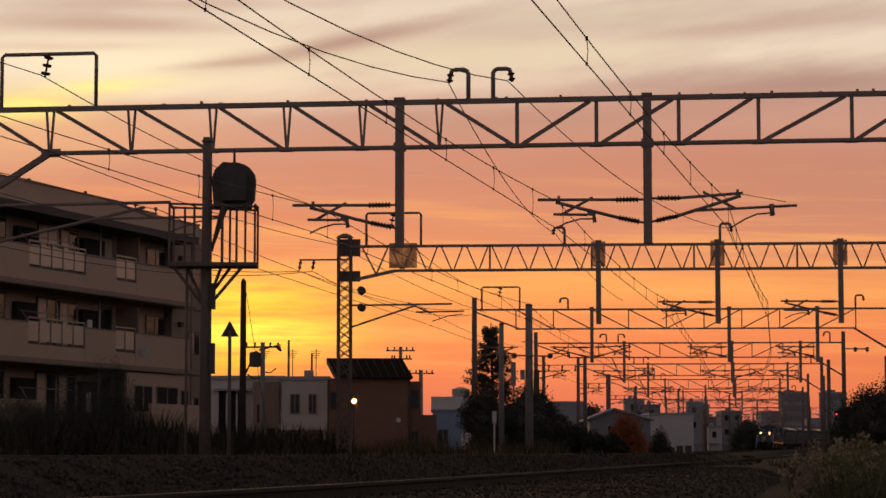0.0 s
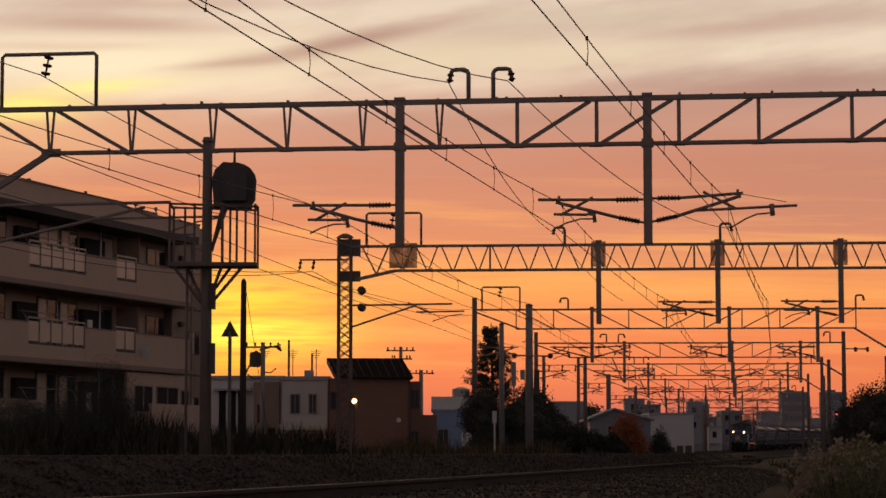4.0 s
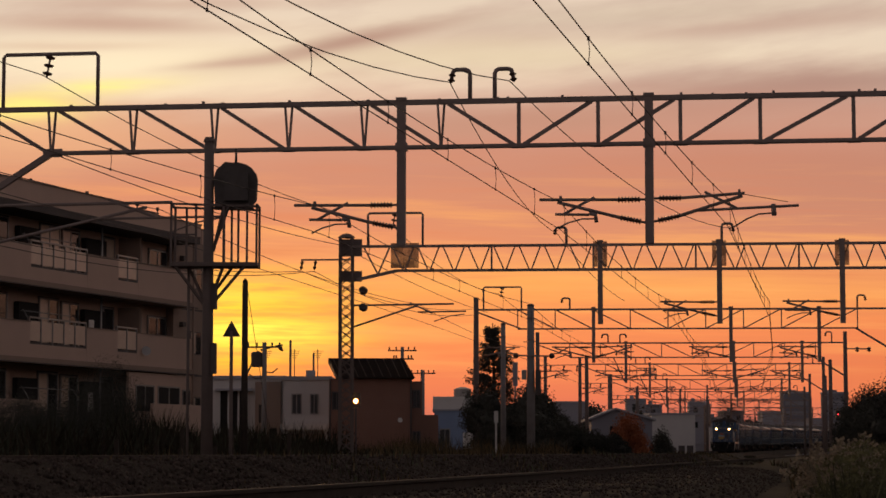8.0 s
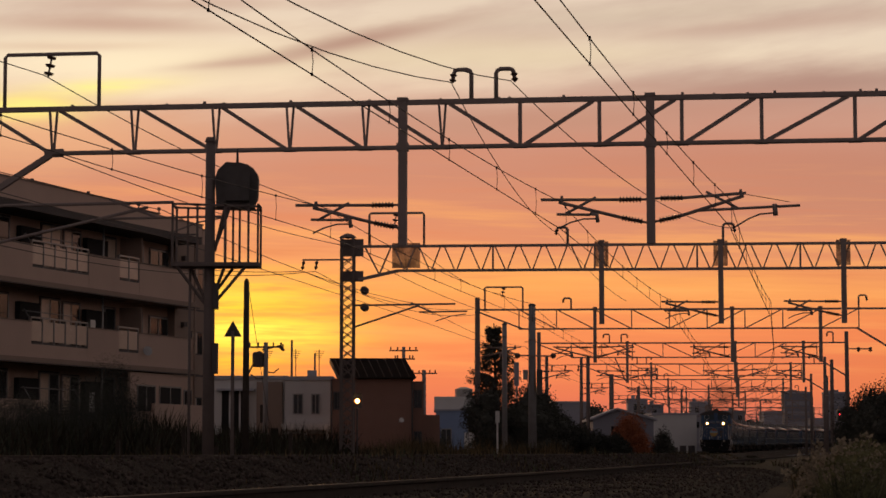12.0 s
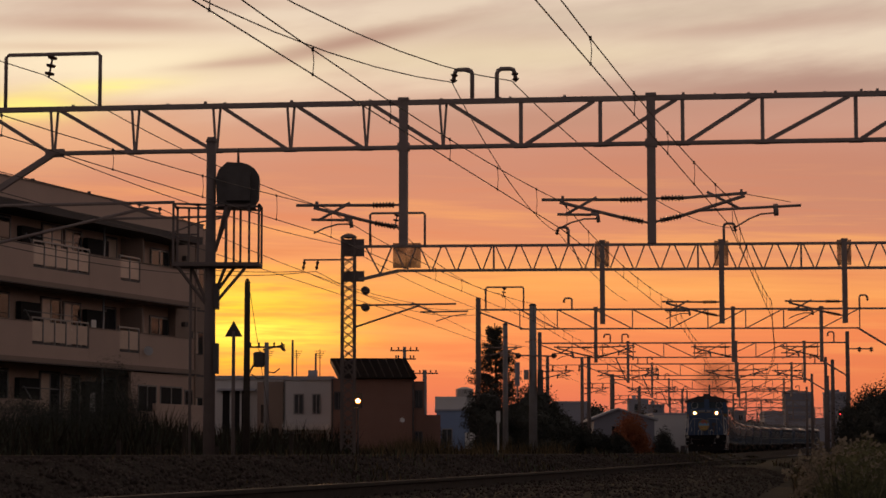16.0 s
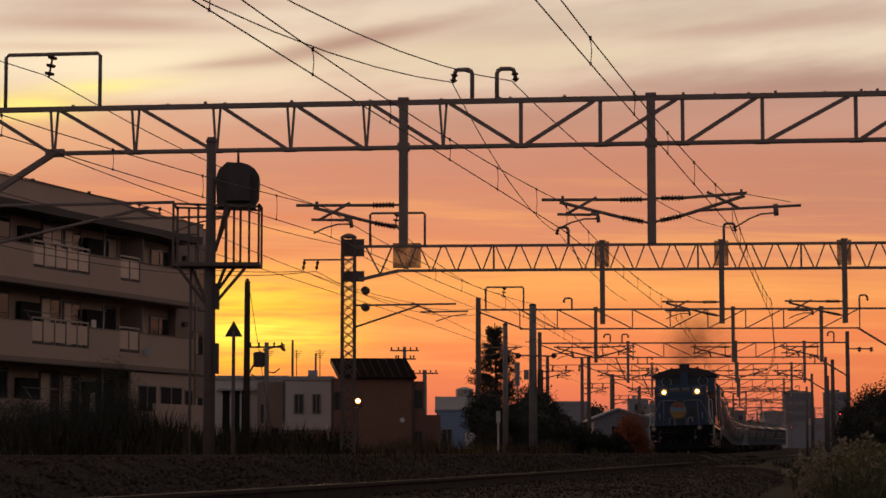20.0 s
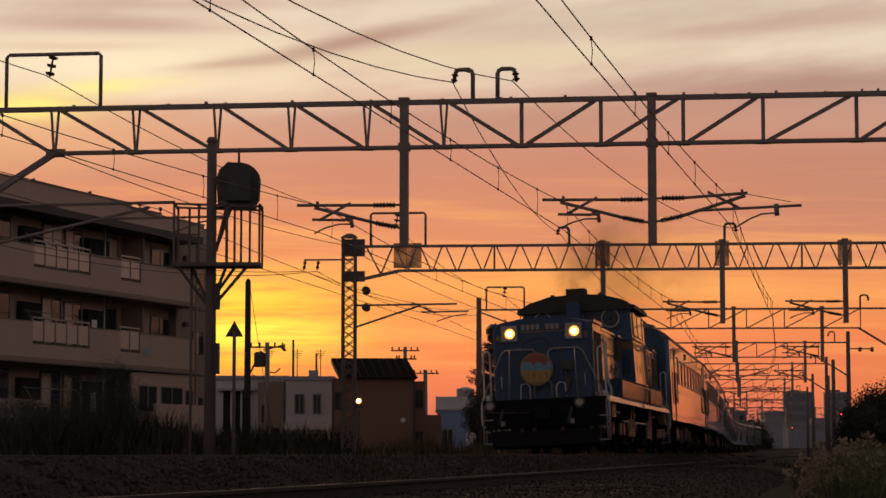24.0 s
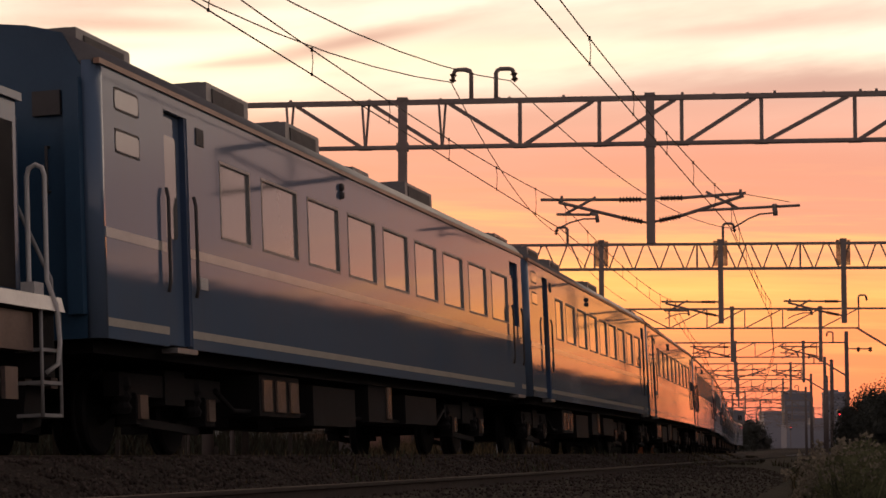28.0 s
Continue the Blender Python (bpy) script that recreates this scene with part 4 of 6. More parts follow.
def brick_house():
    e = empty("brick_house", pose(-5.72, 116, 0, 0, 0, 3))
    part("wall", bevel(B(0, 4.2, 0, 6, -.8, 3.72), .02, 1), M_BRICK, e)
    part("side_wing", bevel(B(4.2, 4.75, .4, 7, -.8, 3.6), .02, 1), M_BRICK, e)
    part("lean_to", bevel(B(4.75, 5.6, 1, 6, -.8, 1.9), .02, 1), M_BRICK, e)
    bm = bmesh.new()
    lo = [bm.verts.new(p) for p in ((.45, -.4, 3.75), (4.35, -.4, 3.75), (4.35, 6, 3.75), (.45, 6, 3.75))]
    hi = [bm.verts.new(p) for p in ((-.05, -.9, 4.72), (3.75, -.9, 4.72), (3.75, 5.4, 4.72), (-.05, 5.4, 4.72))]
    bm.faces.new(lo[::-1]), bm.faces.new(hi)
    for i in range(4):
        bm.faces.new((lo[i], lo[(i + 1) % 4], hi[(i + 1) % 4], hi[i]))
    part("roof", bevel(bm, .03, 1), M_ROOF, e, "flared dark metal roof")
    for k in range(9):
        part("roof_seam", S((.2 + k * .42, -.93, 4.66), (.62 + k * .42, -.45, 3.8), .04, .04), M_POLE, e)
    window(e, 4.3, .4, 2.3, .3, .8, M_DARK)
    window(e, 4.3, .4, .2, .3, .8, M_DARK)
    window(e, .2, 0, 2.2, .35, .8, M_DARK)
    part("dish", L((3.5, -.1, 1.55), (3.6, -.35, 1.62), [(0, .03), (.6, .1), (1, .13)]), M_WHITEP, e, "white satellite dish")
    for k in range(2):
        part("downpipe", T([(.05 + 4.1 * k, -.06, -.7), (.05 + 4.1 * k, -.06, 3.7)], .04, 6), M_DARK, e)
    tagged(e, "red-brown brick house with a flared dark roof", "house", "houses beyond the tracks")


brick_house()
h = flat_house("house", -.5, 152, 3.6, 8, 2.75, M_BLUEW, ((.4, .5, .6, 1.0), (2.2, .4, .5, 1.2)), "blue and white house with a flat roof", 0, .1)
part("upper_storey", bevel(B(-.1, 3.5, .5, 8, 2.85, 3.7), .02, 1), M_WHITE, h)
part("white_door", bevel(B(1.9, 2.6, -.05, .02, -.7, 1.3), .01, 1), M_WHITEP, h)
part("water_tank", L((1.9, 3, 3.7), (1.9, 3, 4.4), [(0, .6), (.8, .6), (1, .2)]), M_ALU, h)


def gable_house(x, y, w, d, h, ridge, mat, label, turn=0, peak=.5):
    e = empty("gabled_house", pose(x, y, 0, 0, 0, turn))
    part("wall", B(0, w, 0, d, -.8, h), mat, e)
    bm = bmesh.new()
    o = [(-.3, h - .05), (w * peak, ridge), (w + .3, h - .05), (w + .3, h + .1), (w * peak, ridge + .14), (-.3, h + .1)]
    r = [[bm.verts.new((a, q, b)) for a, b in o] for q in (-.3, d + .3)]
    for i in range(6):
        bm.faces.new((r[0][i], r[0][(i + 1) % 6], r[1][(i + 1) % 6], r[1][i]))
    bm.faces.new(r[0][::-1]), bm.faces.new(r[1])
    part("roof", bm, M_GREYB, e)
    bm = bmesh.new()
    t = [[bm.verts.new(p) for p in ((0, q, h - .02), (w, q, h - .02), (w * peak, q, ridge))] for q in (0, d)]
    bm.faces.new(t[0]), bm.faces.new(t[1][::-1])
    part("gable", bm, mat, e)
    window(e, w * .3, 0, h - 1.3, .6, .8)
    window(e, w * .62, 0, h - 1.3, .6, .8)
    return tagged(e, label, "house", "houses beyond the tracks")


gable_house(12.1, 185, 4.9, 9, 2.6, 3.45, M_HAZE_D, "grey house with a low lopsided gable roof", 0, .4)
h = flat_house("shed", 19.7, 215, 4.1, 10, 3.5, M_WHITE, (), "white shed with a flat dark roof", 0, .2)
for k in range(5):
    part("plinth_board", B(.1 + k * .8, .7 + k * .8, -.06, .01, -.8, rng0.uniform(.2, .9)), M_DARK, h)
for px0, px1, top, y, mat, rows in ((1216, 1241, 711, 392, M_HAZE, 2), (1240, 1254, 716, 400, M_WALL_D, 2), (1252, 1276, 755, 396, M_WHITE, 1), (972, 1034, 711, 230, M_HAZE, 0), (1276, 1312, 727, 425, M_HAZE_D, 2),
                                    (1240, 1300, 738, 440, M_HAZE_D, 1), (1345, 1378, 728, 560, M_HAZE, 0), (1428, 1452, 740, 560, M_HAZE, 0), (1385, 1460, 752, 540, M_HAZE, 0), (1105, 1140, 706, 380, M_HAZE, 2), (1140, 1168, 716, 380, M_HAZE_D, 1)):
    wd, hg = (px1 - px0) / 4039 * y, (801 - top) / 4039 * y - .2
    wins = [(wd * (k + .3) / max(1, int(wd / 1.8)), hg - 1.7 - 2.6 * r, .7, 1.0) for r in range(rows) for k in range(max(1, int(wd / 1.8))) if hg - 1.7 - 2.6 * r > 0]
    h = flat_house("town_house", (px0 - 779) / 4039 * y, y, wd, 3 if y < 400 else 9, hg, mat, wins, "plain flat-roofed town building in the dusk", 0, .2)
    if rows:
        part("awning", bevel(B(wd * .1, wd * .8, -.7, 0, 1.5, 1.62), .02, 1), M_GREYB, h)
        part("roof_tank", L((wd * .3, 1.2, hg + .2), (wd * .3, 1.2, hg + .8), [(0, .35), (.8, .35), (1, .12)]), M_GREYB, h)
rng = random.Random(9)
for k in range(16):
    y = rng.uniform(280, 520) if k % 2 else rng.uniform(640, 760)
    px = rng.uniform(760, 1110) if k % 2 else rng.uniform(1250, 1520)
    w, hgt = rng.uniform(5, 9), rng.uniform(3, 8.5) * (y / 450)
    x = (px - 784) / 4039 * y
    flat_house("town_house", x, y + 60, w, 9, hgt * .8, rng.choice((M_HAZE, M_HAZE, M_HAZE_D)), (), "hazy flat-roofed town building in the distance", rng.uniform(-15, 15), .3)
for px0, px1, top, y in ((1387, 1433, 697, 700), (1460, 1502, 697, 690)):
    x0, x1 = (px0 - 784) / 4039 * y, (px1 - 784) / 4039 * y
    hgt = (801 - top) / 4039 * y
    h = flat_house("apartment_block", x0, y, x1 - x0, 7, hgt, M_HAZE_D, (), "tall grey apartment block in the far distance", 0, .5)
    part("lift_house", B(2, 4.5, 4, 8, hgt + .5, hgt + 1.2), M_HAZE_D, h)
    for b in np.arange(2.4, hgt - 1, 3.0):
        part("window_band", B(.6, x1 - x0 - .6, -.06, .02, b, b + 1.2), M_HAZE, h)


# ---- power poles with crossarms ----
def power_pole(x, y, top, arms=2, transformer=False, label="dark utility pole with crossarms and insulators"):
    e = empty("utility_pole", pose(x, y, 0))
    part("shaft", T([(0, 0, -.8), (0, 0, top)], .15, 8, .11), M_CONC, e)
    for k in range(arms):
        z = top - .25 - .55 * k
        part("crossarm", S((-.95 + .3 * k, 0, z), (.95 - .2 * k, 0, z), .09), M_DARK, e)
        for a in (-.85 + .3 * k, -.4, .4, .8 - .2 * k):
            part("insulator", L((a, 0, z + .04), (a, 0, z + .25), [(0, .03), (.4, .06), (.5, .04), (.8, .06), (1, .02)], n=6), M_INSUL, e)
    if transformer:
        part("transformer", L((-.4, 0, top - 1.3), (-.4, 0, top - .5), [(0, .25), (.1, .3), (.9, .3), (1, .2)]), M_DARK, e)
    return tagged(e, label, "utility pole", "utility poles")


p = power_pole(-9.33, 120, 5.75, 1, True)
part("stay_arm", S((-.9, -.1, 4.1), (-.3, -.1, 5.3), .09), M_DARK, p)
part("fuse_arm", S((-.2, 0, 5.35), (.95, 0, 5.62), .08), M_DARK, p)
part("cutout", L((.75, 0, 5.5), (.98, 0, 5.3), [(0, .06), (.5, .09), (1, .05)], n=8), M_INSUL, p)
for z, u in ((4.2, .7), (4.55, -.6), (3.9, -.8)):
    part("side_bracket", T([(0, 0, z), (u * .6, 0, z - .05), (u, 0, z + .18)], .035, 5), M_DARK, p)
power_pole(-2.6, 150, 6.9, 2)
power_pole(-1.4, 170, 6.1, 1)
for px, top, y in ((1035, 635, 150), (1078, 665, 210), (962, 633, 165), (1125, 685, 250), (1200, 690, 270), (1248, 683, 300), (1290, 700, 300), (1466, 640, 150), (1457, 668, 190), (1565, 700, 140)):
    concrete_pole("line_pole", (px + 5 - 784) / 4039 * y, y, (801 - top) / 4039 * y, .15, mat=M_POLE)
for px, top, y in ((516, 605, 180), (557, 628, 200), (748, 657, 220), (1650, 640, 200)):
    concrete_pole("line_pole", (px - 784) / 4039 * y, y, (801 - top) / 4039 * y, .11, mat=M_POLE)
e = empty("marker_post", pose(2.32, 98, 0))
part("post", bevel(B(-.04, .04, -.04, .04, -.8, 1.6), .01, 1), M_WHITEP, e)
part("board", bevel(B(-.09, .09, -.06, -.03, 1.25, 1.75), .01, 1), M_WHITEP, e)
tagged(e, "white marker post beside the tracks", "post")


e = empty("board_on_post", pose(4.18, 130, 0))
part("post", T([(0, 0, -.8), (0, 0, 4.0)], .06, 8), M_STEEL, e)
part("board", bevel(B(-.15, .13, -.06, .0, 3.75, 5.1), .01, 1), M_HAZE, e, "pale blue grey board")
tagged(e, "tall narrow pale board on a post", "sign")


def signal(x, y, z, mat, label):
    e = empty("colour_light_signal", pose(x, y, 0))
    part("post", T([(0, 0, -.8), (0, 0, z + .7)], .07, 8), M_STEEL, e)
    part("head", bevel(B(-.17, .17, -.2, .1, z - .45, z + .35), .04, 2), M_DARK, e)
    part("lens", L((0, -.24, z), (0, -.2, z), [(0, .07), (1, .07)], n=16), mat, e, "lit lens")
    return tagged(e, label, "signal", "red signals")


signal(34.6, 200, 3.3, M_RED, "black signal head showing red")
signal(66.8, 440, 4.75, M_RED, "black signal head showing red")


# ---- trees, bushes and weeds ----
BED = [(-2.2, -.26), (1.2, -.25), (1.7, -.09), (2.05, -.10), (2.75, -.36), (3.1, -.44), (3.6, -.9)]


def bed_height(o):
    return float(np.interp(o, [q[0] for q in BED], [q[1] for q in BED]))


def leaves(bm, c, rad, n, size, rng, squash=1.0):
    """Small bent leaf sprays scattered in an uneven cloud."""
    for _ in range(n):
        while True:
            p = V(rng.uniform(-1, 1), rng.uniform(-1, 1), rng.uniform(-1, 1))
            if .25 < p.length < 1:
                break
        q = V(c[0] + p.x * rad, c[1] + p.y * rad, c[2] + p.z * rad * squash)
        a = V(rng.uniform(-1, 1), rng.uniform(-1, 1), rng.uniform(-.6, 1)).normalized() * size * rng.uniform(.6, 1.4)
        b = a.cross(V(rng.uniform(-1, 1), rng.uniform(-1, 1), rng.uniform(-1, 1))).normalized() * size * .4
        v = [bm.verts.new(q), bm.verts.new(q + a * .5 + b), bm.verts.new(q + a), bm.verts.new(q + a * .5 - b)]
        bm.faces.new(v)


def core(bm, c, r, rng):
    """A lumpy dark heart of a clump, which closes it to the light."""
    m = bmesh.ops.create_icosphere(bm, subdivisions=2, radius=r)
    for v in m["verts"]:
        v.co = v.co * rng.uniform(.75, 1.15) + Vector(c)


def conifer(x, y, h, w, rng):
    e = empty("conifer_tree", pose(x, y, -.8))
    part("trunk", T([(0, 0, 0), (.1, 0, h * .5), (0, 0, h)], .2, 8, .03), M_BARK, e)
    bm = bmesh.new()
    n = 17
    for k in range(n):
        z = h * (.1 + .89 * k / n)
        for j in range(10):
            r = w * (.12 + .88 * min(1, (1 - k / n) * 1.5)) * rng.uniform(.55, 1.05)
            a = rng.uniform(0, 6.28)
            tip = V(math.cos(a) * r, math.sin(a) * r, z + r * rng.uniform(-.05, .4))
            if j < 2:
                part("limb", T([(0, 0, z - .2), tip], .035, 5, .01), M_BARK, e)
            for t in (.3, .62, .78, .9, 1.0):
                leaves(bm, V(0, 0, z - .2).lerp(tip, t), .15 + .09 * t, 34, .1, rng)
    part("crown", bm, M_FOLI, e)
    return tagged(e, "dark conifer tree with a ragged narrow crown", "tree")


def bush(name, x, y, w, h, mat, rng, n=26, leaf=.1, per=150, label="dense dark bush beside the tracks", base=-.8, solid=.72, drop=.45):
    e = empty(name, pose(x, y, base))
    bm, tb = bmesh.new(), T([(0, 0, 0), (.05, 0, h * .3), (0, .03, h * .6)], .07, 6, .03)
    for k in range(n):
        a, r = rng.uniform(0, 6.28), rng.uniform(.05, .9) ** .6 * w / 2
        z = h * rng.uniform(.15, .95) * (1 - drop * (2 * r / w) ** 2)
        c = V(math.cos(a) * r, math.sin(a) * r * .8, z)
        r = (h * .17 + .12) * rng.uniform(.6, 1.15)
        leaves(bm, c, r * 1.2, per, leaf, rng)
        leaves(bm, c + V(0, 0, r * .8), r * .8, per // 4, leaf * .8, rng)
        if solid:
            core(bm, c, r * solid, rng)
    part("stem", tb, M_BARK, e)
    part("crown", bm, mat, e)
    return tagged(e, label, "bush", "bushes")


def hedge_tree(x, y, turn, h, rng):
    """A close-grown tree of a shelter belt: a ragged block of twigs on a trunk."""
    e = empty("hedge_tree", pose(x, y, -.8, 0, 0, turn))
    part("trunk", T([(0, 0, 0), (0, 0, h * .5)], .14, 6, .08), M_BARK, e)
    bm = bmesh.new()
    nx, nz = 6, 10
    for s in (-1, 1):
        g = [[bm.verts.new((s * 1.5 * (1 - .5 * max(0, j / nz - .8) / .2) + rng.uniform(-.3, .3), -2.8 + 5.6 * i / nx, max(.3, h * j / nz * .98 + (rng.uniform(-.12, .12) if j else 0)))) for i in range(nx + 1)] for j in range(nz + 1)]
        for u, v in zip(g, g[1:]):
            for i in range(nx):
                bm.faces.new((u[i], u[i + 1], v[i + 1], v[i]))
    for k in range(260):
        q = V(rng.uniform(-1.7, 1.7), rng.uniform(-2.8, 2.8), h * (1 - rng.random() ** 2 * .5) - .2)
        leaves(bm, q, .2, 2, .3, rng)
    part("crown", bm, M_FOLI, e)
    return tagged(e, "dark close-grown tree in a belt along the line", "tree", "shelter belt")


rng = random.Random(21)
conifer(2.98, 134, 8.35, 2.0, rng)
for px, y, w, h in ((872, 118, 2.2, 3.9), (912, 118, 2.6, 4.0), (948, 121, 2.2, 4.0), (976, 122, 1.7, 3.6), (1018, 124, 1.8, 2.2), (930, 112, 2.6, 2.8), (876, 112, 2.2, 2.6), (968, 113, 1.9, 2.6), (1048, 126, 1.7, 1.9), (1085, 150, 2.2, 1.8), (752, 140, 2.0, 2.6)):
    bush("bush", (px - 784) / 4039 * y, y, w, h, M_FOLI, rng, 30, .11, 260, solid=.62, drop=.3)
bush("autumn_bush", 14.2, 174, 2.7, 3.5, M_AUTUMN, rng, 34, .13, 260, "orange-red autumn bush beside a grey house", -.8, .4)
bush("bush", 17.0, 176, 1.5, 2.3, M_FOLI, rng, 24, .13, 200, solid=.4)
bush("far_tree", 61.5, 445, 3.4, 7.0, M_FARWOOD, rng, 30, .3, 90, "dark distant tree among the houses")
for px, y, w, h in ((1060, 230, 3.5, 5.0), (1048, 236, 2, 5.6), (1140, 300, 5, 6), (1326, 425, 3.0, 8.0), (1313, 360, 2.2, 4.4)):
    bush("far_tree", (px - 784) / 4039 * y, y, w, h, M_FOLI, rng, 24, .3, 120, "dark distant tree among the houses")
for px, y, w, h in ((1552, 78, 1.6, 2.8), (1572, 74, 1.6, 2.75), (1596, 72, 1.8, 2.75), (1628, 72, 2.6, 3.0), (1527, 81, 1.5, 2.7), (1512, 84, .9, 2.3)):
    bush("bush", (px - 784) / 4039 * y, y, w, h, M_FOLI, rng, 36, .075, 300, solid=.5, drop=.3)
for px, y, w, h in ((150, 62, 1.8, 2.8), (188, 66, 1.5, 3.4), (110, 60, 2.0, 2.0), (215, 64, 1.6, 2.5), (60, 60, 1.8, 2.2), (15, 62, 2.2, 2.5), (-25, 64, 2.4, 2.6)):
    bush("bush", (px - 784) / 4039 * y, y, w, h, M_FOLI, rng, 30, .03, 1000, "loose dark shrub in front of the apartment building", -.8, 0)
# the row of trees on the other side, which the coaches mirror
for s in range(15, 520, 5):
    x, y, t = on_line(s, 30 + rng.uniform(-.3, .3))
    hedge_tree(x, y, -math.degrees(t), float(np.interp(s, [110, 160, 220, 330, 450], [10.7, 10.1, 9.6, 11.5, 13.0])), rng)


def weeds(name, n, place, hgt, mats, rng, label, wid=.012):
    """Blades of grass as one sheet of stuff."""
    bm = bmesh.new()
    for _ in range(n):
        x, y, z, hh = place(rng)
        h = hgt * rng.uniform(.45, 1.1) * hh
        a = rng.uniform(0, 6.28)
        d = V(math.cos(a), math.sin(a), 0)
        s = V(-d.y, d.x, 0) * wid * rng.uniform(.7, 1.5)
        p = V(x, y, z)
        m1, top = p + V(0, 0, h * .6) + d * h * .12, p + V(0, 0, h) + d * h * rng.uniform(.2, .5)
        f = bm.faces.new([bm.verts.new(q) for q in (p - s, p + s, m1 + s * .8, top, m1 - s * .8)])
        f.material_index = rng.randrange(len(mats))
    return tagged(part(name, bm, mats), label, "grass", kind="stuff")


def left_bank(r):
    s = r.uniform(5, 110)
    x, y, _ = on_line(s, r.uniform(-22, -11.5))
    return x, y, -.78, .6 + .8 * max(0, noise.noise((x * .2, y * .2, 1)) + .4)


def left_reeds(r):
    s = r.uniform(20, 72)
    x, y, _ = on_line(s, r.uniform(-17, -11.6))
    return x, y, -.78, .7 + .6 * max(0, noise.noise((x * .35, y * .2, 4)) + .4)


weeds("reeds", 19000, left_reeds, 1.6, [M_SOIL, M_GREENG, M_SOIL], rng, "tall dull reeds in front of the building", .026)
weeds("tall_grass", 9000, left_bank, .8, [M_GRASS, M_GREENG], rng, "tall dry grass on the bank beyond the tracks", .02)


def verge(r):
    s = r.uniform(6, 130)
    x, y, _ = on_line(s, r.uniform(-13.2, -10.9))
    return x, y, -.62, .55 + .75 * max(0, noise.noise((x * .3, y * .25, 9)) + .35)


weeds("verge_weeds", 13000, verge, .85, [M_SOIL, M_GRASS, M_SOIL, M_GREENG], rng, "dull knee-high weeds beyond the tracks", .022)


def mid_strip(r):
    s = r.uniform(8, 90)
    x, y, _ = on_line(s, r.choice((-2.9, -3.2, -7.1, -6.9)) + r.gauss(0, .25))
    return x, y, -.42, .5


weeds("low_weeds", 1500, mid_strip, .35, [M_GRASS, M_GREENG], rng, "thin weeds between the tracks", .012)


def overgrown(r):
    s = r.uniform(-4, 75)
    o = r.choice((r.uniform(-4.0, -1.9), r.uniform(-8.1, -5.8), r.uniform(-12.2, -9.8)))
    x, y, _ = on_line(s, o)
    return x, y, -.45, .3 + 1.1 * max(0, noise.noise((x * .45, y * .3, 15)) + .25)


weeds("track_weeds", 16000, overgrown, .42, [M_SOIL, M_GREENG, M_SOIL, M_GRASS], rng, "dull weeds grown over the disused tracks", .016)


def right_bank(r):
    y = r.uniform(11.5, 30)
    e0 = .153 * y
    x = e0 + abs(r.gauss(0, 1)) * y * .05
    lump = .88 + .12 * noise.noise((x * 1.2, y * .5, 2))
    return x, y, -.75, lump * min(1.0, .25 + (x - e0) / (y * .026)) * (.96 + .008 * (y - 12))


weeds("bank_weeds", 16000, right_bank, .7, [M_WEED, M_GREENG, M_WEED, M_GREENG], rng, "tangled weeds on the near bank", .006)
bm = bmesh.new()
for k in range(2200):
    x, y, z, hh = right_bank(rng)
    top = .86 * hh * rng.uniform(.6, 1.0)
    for j in range(4):
        leaves(bm, V(x + rng.uniform(-.03, .03), y, z + top * (.35 + .2 * j)), .06, 12, .026, rng)
tagged(part("weed_leaves", bm, M_WEED), "small dull green leaves of the bank weeds", "weeds", kind="stuff")
for k in range(26):
    y = rng.uniform(12.2, 16)
    x = y * rng.uniform(.158, .2)
    h = rng.uniform(.4, .68)
    e = empty("seed_plume_weed", pose(x, y, -.75))
    lean = V(rng.uniform(-.12, .08), rng.uniform(-.1, .1), h)
    part("stem", T([(0, 0, 0), lean * .5 + V(.01, 0, 0), lean], .006, 5, .003), M_GREENG, e)
    bm = bmesh.new()
    for j in range(7):
        leaves(bm, lean + V(rng.uniform(-.05, .05), rng.uniform(-.05, .05), -.15 + .045 * j), .035, 26, .026, rng)
    tagged(part("plume", bm, M_PLUME, e, "pale feathery seed plume"), kind="stuff")
    bm = bmesh.new()
    for j in range(8):
        leaves(bm, lean * (.2 + .08 * j), .05, 22, .035, rng)
    tagged(part("leaf_spray", bm, M_GREENG, e), kind="stuff")
    tagged(e, "goldenrod-like weed with a pale seed plume", "weed", "plumed weeds")
for k in range(12):
    e = empty("fence_post", pose((80 + 38 * k + rng.uniform(-8, 8) - 784) / 4039 * 58, 58 + rng.uniform(-2, 2), 0))
    part("stake", bevel(B(-.05, .05, -.05, .05, -.9, rng.uniform(.0, .75)), .01, 1), M_BARK, e)
    tagged(e, "short dark wooden fence post in the grass", "fence post", "fence posts")


def siding_verge(r):
    s, o = r.uniform(60, 260), r.uniform(1.7, 7.5)
    x, y, _ = on_siding(s, o)
    return x, y, -.45 - .25 * min(1, max(0, o - 1.2)), min(1, .2 + .25 * o) * .5 + .8 * max(0, noise.noise((x * .3, y * .2, 11)) + .3)


def between(r):
    s = r.uniform(60, 250)
    x, y, _ = on_line(s, r.uniform(2.4, 3.7))
    return x, y, -.45, .5 + .9 * max(0, noise.noise((x * .3, y * .2, 31)) + .3)


def house_yard(r):
    y = r.uniform(92, 112)
    x = y * r.uniform(-.075, .055)
    return x, y, -.8, .75 + .5 * max(0, noise.noise((x * .35, y * .2, 23)) + .3) - 2.0 * max(0, x / y)


